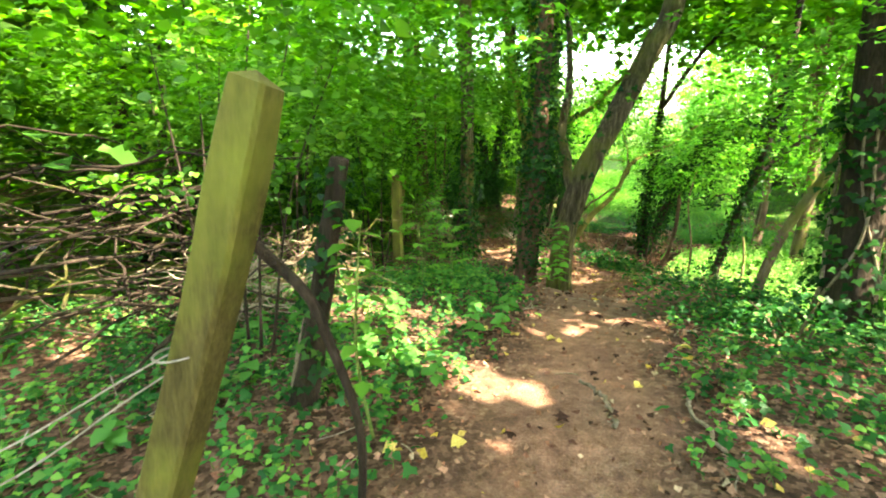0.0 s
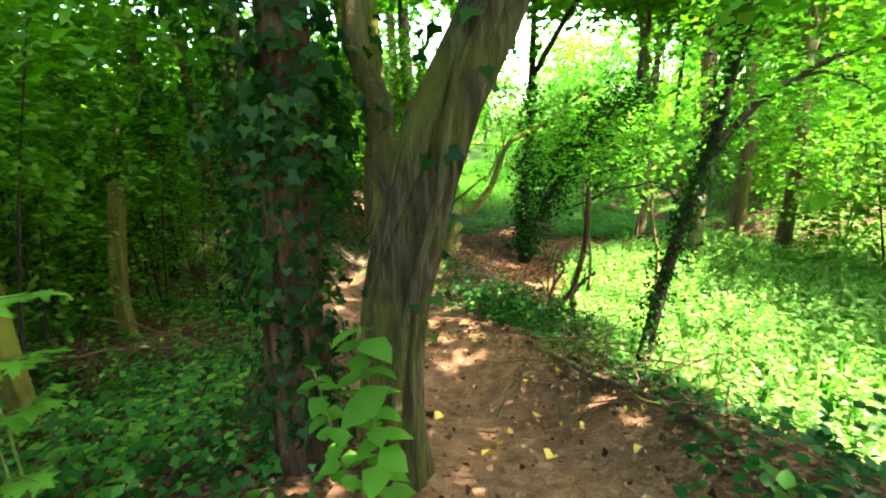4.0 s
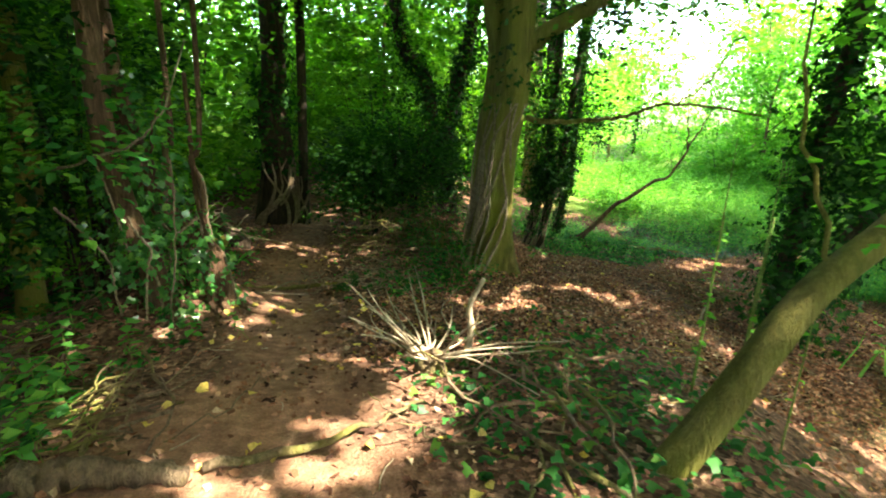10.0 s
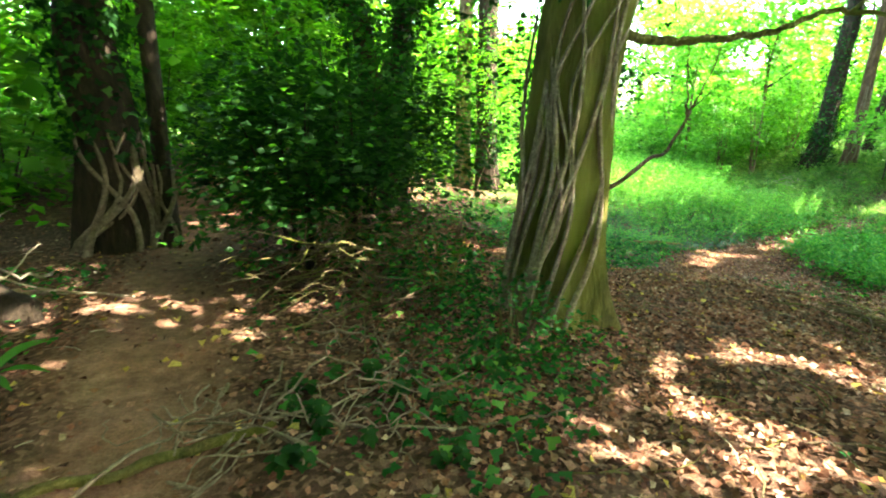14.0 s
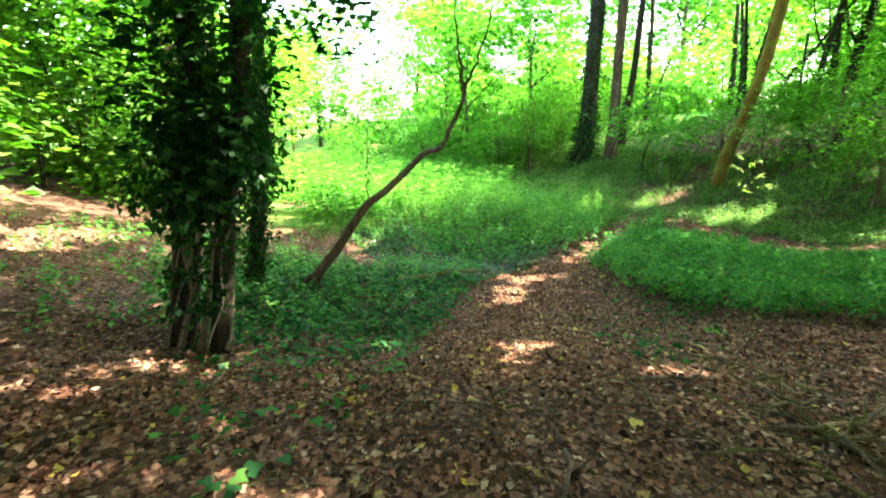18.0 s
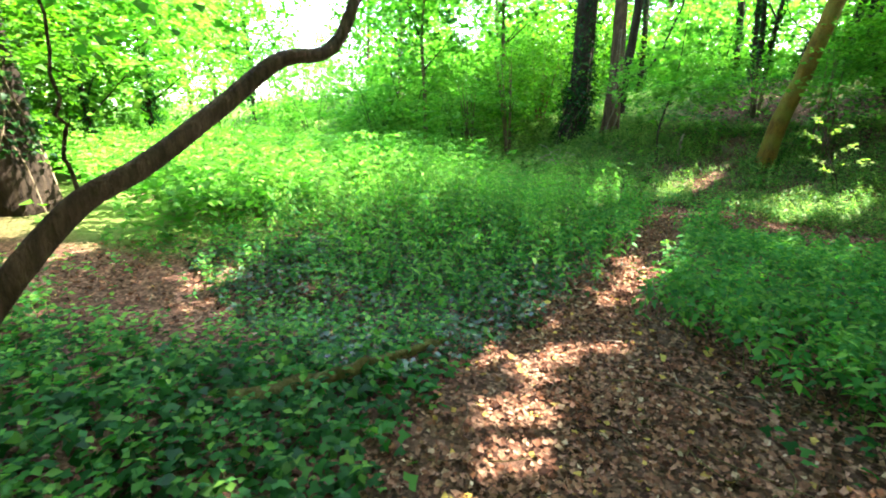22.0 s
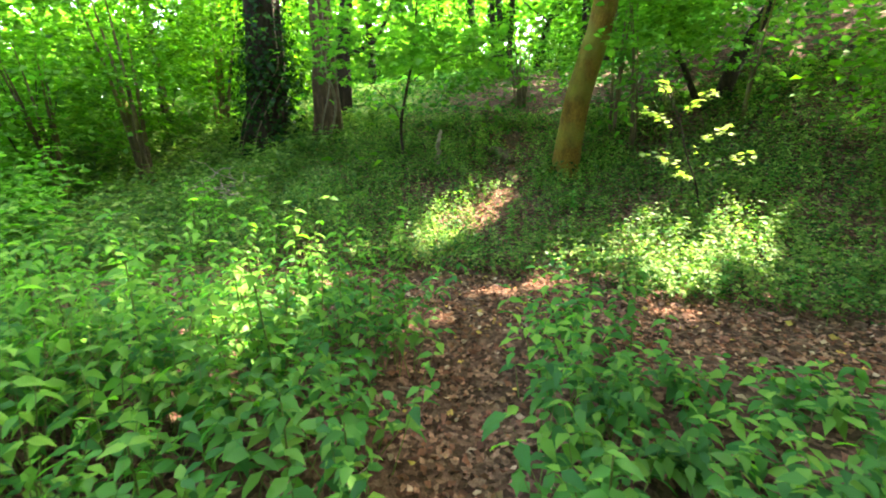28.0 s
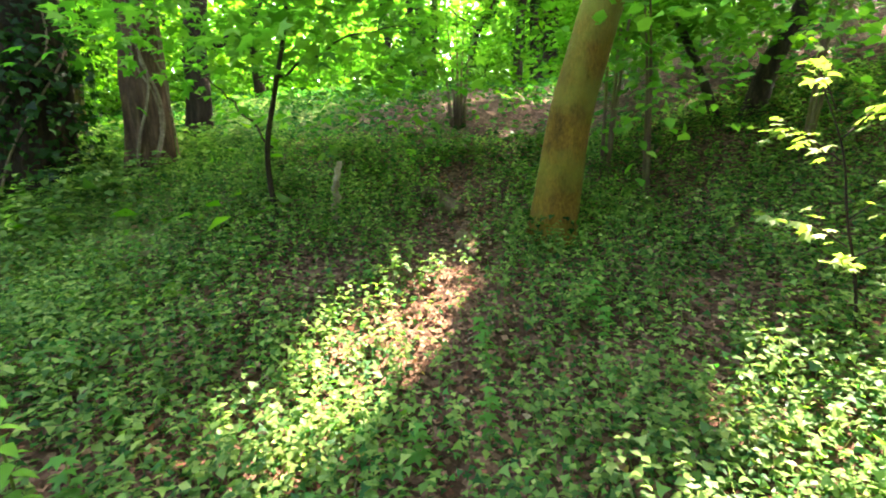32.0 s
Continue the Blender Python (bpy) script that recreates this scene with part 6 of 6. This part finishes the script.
old = tree("dark snapped young trunk with ivy beside the fence", SNAPPED, 0.075, 0.055, BARK_DARK, name="dead_tree", seg=14, ridges=0.1, flare=0.5, lumps=0.16, ivy=[(SNAPPED, 0.07, 0.06, 170, 0.055, 0.14, 0.1, 1.0)], vines=2, crown=[((-0.7, 3.0, 2.2), (0.8, 0.6, 0.5), 110, 8, 0.075, LEAF, "broad"), ((0.3, 4.0, 2.3), (0.9, 0.6, 0.4), 70, 7, 0.085, LEAF_BRIGHT, "lobed")])
fence_post("distant weathered fence post in the undergrowth", [(-1.15, 10.6, -1.6), (-1.15, 10.6, -0.9), (-0.95, 10.7, 0.45)], 0.16, 0.14, BARK_MOSSY)
for k, (dz, sag) in enumerate(((0.0, -0.10), (-0.06, -0.16))):
    line = curve_points([(-0.9, 1.36, 0.82 + dz), (-1.7, 1.25, 0.55 + sag + dz), (-2.9, 1.2, 0.35 + dz), (-4.5, 1.0, 0.4 + dz)], 40)
    w = thing("fence_wire", tuple(line[0]), "sagging rusty barbed fence wire tied to a post", "wire", "fence wires")
    part("strand", stem(line[::3], 0.0035, 0.0035, 5, 50, 0), WIRE, w)
    for q in line[3::5]:
        d = rng.normal(0, 0.02, 3)
        part("barb", stem([q - d, q + (0, 0, 0.004), q + d], 0.0022, 0.0015, 4, 4, 0), WIRE, w)
STICK = [(-0.6, 1.42, 1.16), (-0.45, 1.4, 1.0), (-0.38, 1.4, 0.8), (-0.31, 1.4, 0.48), (-0.34, 1.42, 0.1), (-0.36, 1.45, -0.15)]
whole("branch", stem(STICK, 0.02, 0.014, 8, 26, 0.1), BARK_DARK, "bent dark branch leaning against the fence post", "branch")
tw = thing("seedling", (-0.45, 2.35, ground_at(-0.45, 2.35)), "young plant with large soft green leaves by the fence", "plant")
g0 = ground_at(-0.45, 2.35)
part("stem", stem([(-0.45, 2.35, g0), (-0.5, 2.3, g0 + 0.6), (-0.42, 2.25, g0 + 1.3)], 0.012, 0.005, 6, 10), STEM, tw)
for k in range(26):
    z = g0 + 0.35 + 1.1 * k / 26
    a = k * 2.4
    part("leaf", leaves(np.array([[-0.47 + 0.05 * math.cos(a), 2.3 + 0.05 * math.sin(a), z]]), np.array([[math.cos(a), math.sin(a), -0.25]]), np.array([[0.1, 0.1, 1.0]]), rng.uniform(0.08, 0.13), "broad"), LEAF, tw)


def brash_pile(label, x, y, r, h, n, mat=DEADWOOD, thick=0.012, name="brash_pile"):
    t = thing(name, (x, y, ground_at(x, y)), label, "branches")
    for k in range(n):
        a, e = rng.uniform(0, 6.3), rng.uniform(-0.1, 0.7)
        d = np.array([math.cos(a) * math.cos(e), math.sin(a) * math.cos(e), math.sin(e) * 0.6])
        o = np.array([x, y, ground_at(x, y) + rng.uniform(0, h)]) + rng.normal(0, r * 0.35, 3) * (1, 1, 0.15)
        ln = r * rng.uniform(0.5, 1.2)
        p = [o - d * ln, o + rng.normal(0, 0.06, 3), o + d * ln * 0.6 + rng.normal(0, 0.08, 3), o + d * ln]
        for q in p:
            q[2] = max(q[2], ground_at(q[0], q[1]) + 0.01)
        part("branch", stem(p, thick * rng.uniform(0.6, 1.8), 0.004, 6, 14, 0.06, 0, 0.022), mat, t)
    return t


brash_pile("tangled heap of dry grey branches by the fence", -2.9, 4.4, 1.4, 1.7, 56, BARK_DARK, 0.011)
brash_pile("tangled heap of dry grey branches by the fence", -4.6, 5.0, 1.6, 1.6, 44, BARK_GREY, 0.012)
brash_pile("untidy pile of fallen dead branches under trees", -0.6, 9.0, 0.9, 0.3, 22, BARK, 0.014)
brash_pile("dry pale sticks and debris along the path edge", 0.1, 12.3, 0.7, 0.06, 34, BARK, 0.007)
brash_pile("dry pale sticks and debris along the path edge", -0.7, 12.9, 0.7, 0.12, 24, BARK, 0.008)
brash_pile("dead sticks lying across the bank edge", 2.9, 12.6, 0.8, 0.08, 16, BARK, 0.010)
brash_pile("pale dry twigs tangled in front of the shrubs", -2.1, 4.7, 0.9, 0.7, 46, DEADWOOD, 0.006)
brash_pile("heap of thin brown dry branches in broken sunlight", -1.8, 5.8, 1.0, 0.8, 75, BARK, 0.0065)
brash_pile("straw-coloured dead stems lying by the path", 0.5, 16.5, 0.6, 0.04, 16, VINE, 0.008)
brash_pile("straw-coloured dead stems lying by the path", 1.5, 16.9, 0.7, 0.06, 18, VINE, 0.007)
brash_pile("loose dead sticks beside the fallen logs", -2.6, 18.8, 1.1, 0.4, 26, DEADWOOD, 0.014)
brash_pile("dead branches heaped under the dark trees", 18.6, 28.2, 0.6, 0.35, 18, DEADWOOD, 0.009)
brash_pile("dead sticks along the edge of the glade", 3.5, 7.4, 0.7, 0.07, 30, BARK, 0.005)
brash_pile("dark broken sticks heaped on the bank edge", 3.5, 6.5, 0.5, 0.05, 22, BARK, 0.004)
brash_pile("dry twigs and roots under the snapped stem", 4.1, 9.3, 0.6, 0.25, 26, BARK, 0.006)
brash_pile("dry broken sticks under the evergreen bush", 1.5, 17.9, 0.9, 0.3, 18, BARK, 0.006)
brash_pile("long dead sticks lying in the leaf litter", 7.6, 17.9, 1.1, 0.06, 16, BARK, 0.012)


def stump(label, x, y):
    """Broken stump with a crown of pale twigs."""
    t = thing("tree_stump", (x, y, ground_at(x, y)), label, "stump")
    z = ground_at(x, y)
    part("stump", stem([(x, y, z - 0.1), (x + 0.02, y, z + 0.08), (x + 0.05, y + 0.02, z + 0.17)], 0.1, 0.05, 14, 12, 0.3, 0.6), BARK, t)
    for k in range(26):
        a = rng.uniform(0, 6.3)
        ln = rng.uniform(0.35, 0.95)
        up = rng.uniform(0.3, 1.3)
        d = unit(np.array([math.cos(a), math.sin(a), up]))
        o = np.array([x + 0.08 * math.cos(a), y + 0.08 * math.sin(a), z + 0.15])
        p = [o, o + d * ln * 0.5 + rng.normal(0, 0.03, 3), o + d * ln + (rng.normal(0, 0.08), rng.normal(0, 0.08), -0.06)]
        b = part("twig", stem(p, 0.011, 0.004, 5, 9, 0.05), DEADWOOD, t, "pale bare twig")
        if k % 3 == 0:
            part("twig", stem([p[1], p[1] + d * 0.12 + rng.normal(0, 0.05, 3), p[1] + d * 0.22 + rng.normal(0, 0.08, 3)], 0.005, 0.002, 4, 6), DEADWOOD, t)
    part("snag", stem([(x + 0.25, y + 0.1, z - 0.05), (x + 0.3, y + 0.12, z + 0.3), (x + 0.28, y + 0.1, z + 0.5), (x + 0.38, y + 0.1, z + 0.72)], 0.03, 0.015, 8, 12, 0.12), DEADWOOD, t, "upright pale broken snag")
    return t


stump("broken stump with a crown of pale dry twigs", 2.15, 13.3)


def log(label, pts, r0, r1, mat=DEADWOOD, name="log"):
    """Fallen log lying half sunk in the ground."""
    q = [(x, y, ground_at(x, y) + dz) for x, y, dz in pts]
    if name == "stick":
        return whole(name, stem(q, r0, r1, 7, 5 * len(q), 0.1, 0, 0.003), mat, label, "stick")
    return whole(name, stem(q, r0, r1, 12, 6 * len(q), 0.26, 0, 0.012, 0.2), mat, label, "log")


log("split weathered log lying across the path edge", [(0.35, 11.85, 0.03), (0.65, 11.9, 0.05), (1.05, 11.95, 0.03)], 0.06, 0.04, BARK)
log("thin fallen branch lying on the earth path", [(1.1, 12.0, 0.03), (1.7, 12.3, 0.03), (2.1, 12.7, 0.05)], 0.018, 0.010, BARK, name="fallen_branch")
log("dark rotting log half covered with ivy", [(-3.4, 20.1, 0.12), (-2.4, 19.3, 0.16), (-1.3, 18.4, 0.06)], 0.16, 0.11, BARK_DARK)
log("dark rotting log half covered with ivy", [(-3.6, 19.2, 0.1), (-2.6, 18.8, 0.22), (-1.6, 18.3, 0.12)], 0.12, 0.08, BARK_MOSSY)
log("dark fallen branch edging the earth path", [(3.3, 8.2, 0.02), (3.28, 7.4, 0.03), (3.2, 6.2, 0.03), (3.15, 5.6, 0.01)], 0.024, 0.014, BARK, "fallen_branch")
log("mossy root crossing the path", [(-0.6, 16.1, 0.02), (0.1, 16.3, 0.03), (0.8, 16.5, 0.01)], 0.03, 0.02, BARK_MOSSY, "root")
log("mossy fallen branch in the ivy", [(7.9, 23.4, 0.04), (8.8, 23.2, 0.08), (9.6, 23.3, 0.04)], 0.05, 0.03, BARK_MOSSY, "fallen_branch")
log("curved dry root lying on the earth path", [(0.95, 2.35, 0.02), (1.0, 2.7, 0.035), (0.95, 3.0, 0.01)], 0.012, 0.008, VINE, "root")
log("thin brown root beside the path", [(1.45, 2.1, 0.02), (1.42, 2.4, 0.05), (1.5, 2.6, 0.02)], 0.012, 0.007, VINE, "root")
log("pale dry stick standing in the leaf litter", [(6.25, 16.7, 0.0), (6.3, 16.72, 0.2), (6.36, 16.72, 0.36)], 0.02, 0.01, DEADWOOD, "stick")
log("short log lying on the bank trail", [(20.6, 24.5, 0.05), (20.9, 24.7, 0.08), (21.1, 25.0, 0.05)], 0.06, 0.05, BARK)
log("small broken log on the bank trail", [(19.9, 24.25, 0.04), (20.05, 24.35, 0.07), (20.2, 24.4, 0.04)], 0.05, 0.045, BARK)
log("broken branch stub on the woodland floor", [(20.35, 25.6, 0.0), (20.4, 25.62, 0.25), (20.5, 25.6, 0.5)], 0.04, 0.02, DEADWOOD, "broken_branch")
for k in range(26):
    x, y = rng.uniform(1.5, 11), rng.uniform(14, 22)
    if not (0.3 < float(litter_here(np.array([x]), np.array([y]))[0])):
        continue
    a, ln = rng.uniform(0, 3.1), rng.uniform(0.3, 0.9)
    log("dead stick lying among fallen leaves", [(x, y, 0.02), (x + ln * 0.5 * math.cos(a), y + ln * 0.5 * math.sin(a), 0.03), (x + ln * math.cos(a + 0.2), y + ln * math.sin(a + 0.2), 0.02)], 0.010 * rng.uniform(0.7, 1.6), 0.005, BARK, "stick")


def fern(x, y, n=9, size=0.55):
    t = thing("fern", (x, y, ground_at(x, y)), "green hart's-tongue fern beside the path", "fern")
    z = ground_at(x, y)
    for k in range(n):
        a = k * 6.28 / n + rng.uniform(-0.3, 0.3)
        ps = [(x + u * size * 0.8 * math.cos(a), y + u * size * 0.8 * math.sin(a), z + size * 0.75 * (u - 0.75 * u * u)) for u in np.linspace(0, 1, 7)]
        c = np.array(ps)
        s = np.array([-math.sin(a), math.cos(a), 0])
        w = np.array([0.008, 0.022, 0.03, 0.032, 0.03, 0.02, 0.003])[:, None]
        v = np.concatenate([c - s * w, c + (0, 0, -0.006), c + s * w])
        f = [q for i in range(6) for q in ((i, i + 7, i + 8), (i, i + 8, i + 1), (i + 7, i + 14, i + 15), (i + 7, i + 15, i + 8))]
        part("frond", (v, np.array(f)), LEAF_HERB, t)
    return t


fern(-1.0, 17.3)
fern(-1.7, 17.9, 7, 0.45)


def leafy_shoot(label, x, y, h, n, size, mat, shape="broad", lean=(0.0, 0.0)):
    """Young plant with separate large leaves."""
    z = ground_at(x, y)
    t = thing("seedling", (x, y, z), label, "plant")
    part("stem", stem([(x, y, z - 0.02), (x + lean[0] * 0.5, y + lean[1] * 0.5, z + h * 0.5), (x + lean[0], y + lean[1], z + h)], 0.007, 0.003, 5, 8), STEM, t)
    for k in range(n):
        u = 0.15 + 0.85 * (k + 0.5) / n
        a = k * 2.4 + rng.uniform(-0.3, 0.3)
        p = np.array([[x + lean[0] * u, y + lean[1] * u, z + h * u]])
        part("leaf", leaves(p, np.array([[math.cos(a), math.sin(a), -0.15]]), np.array([[rng.normal(0, 0.2), rng.normal(0, 0.2), 1.0]]), size * rng.uniform(0.7, 1.2), shape), mat, t)
    return t


def maple_seedling(x, y, top, size=0.1):
    """Young maple: a thin stem, level side twigs, lobed leaves along them."""
    z = ground_at(x, y)
    t = thing("sapling", (x, y, z), "sunlit maple seedling with bright lobed leaves", "plant")
    part("stem", stem([(x, y, z - 0.02), (x + 0.03, y - 0.02, (z + top) / 2), (x, y, top)], 0.008, 0.003, 5, 8), STEM, t)
    for k in range(6):
        a = k * 2.4 + rng.uniform(-0.4, 0.4)
        b = np.array([x, y, top - 0.09 * k])
        e = b + np.array([math.cos(a), math.sin(a), rng.uniform(0.0, 0.3)]) * rng.uniform(0.16, 0.34)
        tw = part("twig", stem([b, (b + e) / 2 + (0, 0, 0.02), e], 0.004, 0.002, 4, 6), STEM, t)
        for j in range(5):
            u, c = 0.35 + 0.65 * j / 4, a + (0.9 if j % 2 else -0.9) * (j < 4)
            part("leaf", leaves((b + (e - b) * u)[None], np.array([[math.cos(c), math.sin(c), rng.normal(-0.1, 0.15)]]), np.array([[rng.normal(0, 0.25), rng.normal(0, 0.25), 1.0]]), size * rng.uniform(0.75, 1.25), "lobed"), LEAF_BRIGHT, tw)
    return t


leafy_shoot("bright green leafy shoot at the foot of a tree", 1.48, 5.78, 0.95, 34, 0.13, LEAF_BRIGHT, "broad", (-0.05, -0.1))
leafy_shoot("bright green leafy shoot at the foot of a tree", 1.35, 5.9, 0.7, 20, 0.11, LEAF_BRIGHT, "broad", (-0.1, 0.0))
fence_post("grey wooden fence post catching the sun", [(-0.83, 7.8, -1.2), (-0.82, 7.78, -0.2), (-0.79, 7.76, 0.76)], 0.15, 0.12)
log("broken brown branch lying in the ivy", [(-2.50, 10.75, 0.16), (-1.10, 9.15, 0.10), (0.14, 6.85, 0.04)], 0.028, 0.018, BARK_RED, "fallen_branch")
maple_seedling(-0.38, 6.02, 0.51)
maple_seedling(0.04, 6.20, 0.41)
maple_seedling(-0.33, 5.70, 0.28)
maple_seedling(0.06, 6.10, 0.20)
maple_seedling(-0.32, 6.38, 0.54)
leafy_shoot("low bright green woodland plant in the ivy", -0.40, 5.76, 0.16, 12, 0.085, LEAF_BRIGHT)
leafy_shoot("low bright green woodland plant in the ivy", 0.10, 5.51, 0.16, 12, 0.085, LEAF_BRIGHT)
leafy_shoot("low bright green woodland plant in the ivy", -0.55, 5.66, 0.16, 12, 0.085, LEAF_BRIGHT)
leafy_shoot("low bright green woodland plant in the ivy", -0.26, 6.01, 0.16, 12, 0.085, LEAF_BRIGHT)
leafy_shoot("low bright green woodland plant in the ivy", 0.91, 5.53, 0.16, 12, 0.085, LEAF_BRIGHT)
leafy_shoot("low bright green woodland plant in the ivy", 0.80, 5.28, 0.16, 12, 0.085, LEAF_BRIGHT)
for x, y in ((1.14, 16.3), (0.85, 16.75), (2.25, 17.2), (0.85, 16.15), (1.85, 16.3), (1.5, 16.6), (2.0, 16.75), (1.3, 16.9), (1.65, 16.0), (2.4, 16.9), (1.0, 16.5)):
    for k in range(3):
        leafy_shoot("low dark green herb in the leaf litter", x + rng.uniform(-0.16, 0.16), y + rng.uniform(-0.14, 0.14), rng.uniform(0.07, 0.15), 11, 0.065, HOLLY)
brash_pile("fine dead twigs tangled under the evergreen bush", 1.2, 18.5, 0.9, 0.75, 60, BARK, 0.005)
brash_pile("fine dead twigs tangled under the evergreen bush", 1.9, 18.9, 0.8, 0.7, 50, BARK, 0.005)
for dx, dy, ln, r in ((0.35, -0.3, 0.9, 0.03), (0.5, 0.1, 1.0, 0.025), (0.25, -0.6, 0.8, 0.028), (-0.3, -0.5, 0.7, 0.025)):
    log("knotted root spreading from the old trunks", [(-0.05 + dx * 0.1, 14.6 + dy * 0.1, 0.10), (-0.05 + dx * 0.55 * ln, 14.6 + dy * 0.55 * ln, 0.05), (-0.05 + dx * ln, 14.6 + dy * ln + 0.06, 0.01), (-0.05 + dx * ln * 1.25, 14.6 + dy * ln * 1.3, -0.03)], r, r * 0.5, BARK_RED, "root")
for x, y, h, n, s in ((-0.1, 13.35, 0.3, 12, 0.10), (0.15, 13.75, 0.22, 9, 0.09), (-0.45, 13.2, 0.35, 14, 0.10), (0.35, 14.1, 0.2, 8, 0.08), (-0.7, 13.6, 0.5, 16, 0.10), (-0.25, 12.7, 0.3, 12, 0.1), (0.05, 12.5, 0.2, 9, 0.08), (-0.55, 12.4, 0.35, 12, 0.1)):
    leafy_shoot("glossy green young plant in the leaf litter", x, y, h, n, s, LEAF_HERB)
leafy_shoot("small broad-leaved seedling in the leaf litter", 5.82, 20.28, 0.14, 7, 0.13, LEAF_HERB)
leafy_shoot("tall thin shoot with small leaves", 3.9, 12.9, 1.7, 22, 0.06, LEAF_BRIGHT)
leafy_shoot("tall thin shoot with small leaves", 4.1, 13.2, 1.3, 16, 0.06, LEAF_BRIGHT)
for x, y, h in ((3.75, 12.3, 1.5), (3.95, 12.55, 1.3), (4.25, 12.5, 1.0)):
    leafy_shoot("thin upright bare shoot beside the leaning tree", x, y, h, 6, 0.05, LEAF_BRIGHT)
for x0, y0, x1, y1 in ((7.9, 18.55, 7.25, 17.75), (7.75, 17.9, 7.3, 17.4), (8.4, 18.3, 7.5, 17.6), (6.9, 18.9, 6.5, 18.5), (5.75, 18.6, 5.3, 18.3), (6.3, 18.2, 6.9, 17.8), (7.0, 22.9, 5.95, 21.85), (7.1, 23.0, 6.5, 22.2), (3.3, 22.9, 4.3, 22.5), (8.6, 19.3, 8.2, 18.2)):
    log("long dead stick lying in the leaf litter", [(x0, y0, 0.03), ((x0 + x1) / 2 + 0.05, (y0 + y1) / 2, 0.06), (x1, y1, 0.02)], 0.013, 0.006, BARK, "stick")
for k in range(44):
    x, y = rng.uniform(11.5, 16.5), rng.uniform(21, 26)
    d = float(away(x, y, (3, 4, 5)))
    if 0.1 < d < 0.9:
        leafy_shoot("leafy nettle plant at the path edge", x, y, rng.uniform(0.35, 0.6), 16, 0.085, LEAF_HERB, "nettle")
for k in range(36):
    x, y = rng.uniform(16.3, 19.5), rng.uniform(21, 27)
    if float(away(x, y)) > 0.25:
        leafy_shoot("small bramble shoot on the ivy bank", x, y, rng.uniform(0.15, 0.35), 10, 0.075, LEAF_HERB, "lobed")
for k in range(30):
    x, y = rng.uniform(-1.9, 0.7), rng.uniform(2.2, 5.6)
    if float(away(x, y)) > 0.1:
        leafy_shoot("bright green woodland plant on the bank", x, y, rng.uniform(0.15, 0.4), 12, 0.11, LEAF_HERB)
for k in range(70):
    x, y = rng.uniform(14.6, 17.4), rng.uniform(24.4, 27.6)
    if float(away(x, y, (3, 4, 5))) > 0.12 and float(away(x, y)) > 0.1:
        leafy_shoot("tall sunlit nettle plant by the path", x, y, rng.uniform(0.55, 0.95), 24, 0.09, LEAF_BRIGHT, "nettle", (rng.uniform(-0.1, 0.1), rng.uniform(-0.1, 0.1)))
dry = np_mesh("fallen_leaf", np.array(LEAF_SHAPES["lobed"][0]) * (0.1, 0.1, 0.18), LEAF_SHAPES["lobed"][1], DRY)
tan = np_mesh("fallen_leaf", np.array(LEAF_SHAPES["broad"][0]) * (0.1, 0.1, 0.3), LEAF_SHAPES["broad"][1], YELLOWED)
count = 0
while count < 240:
    x, y = rng.uniform(-0.5, 10), rng.uniform(1.5, 22)
    if float(away(x, y)) > 0.5:
        continue
    ob = tagged(new("fallen_leaf", dry if count % 3 else tan), "dry curled fallen leaf on the ground", "leaf", "fallen leaves on the path")
    s = rng.uniform(0.6, 1.2)
    ob.matrix_basis = Matrix.Translation((x, y, ground_at(x, y) + 0.016)) @ Euler((rng.normal(0, 0.2), rng.normal(0, 0.2), rng.uniform(0, 6.3))).to_matrix().to_4x4() @ Matrix.Scale(s, 4)
    count += 1
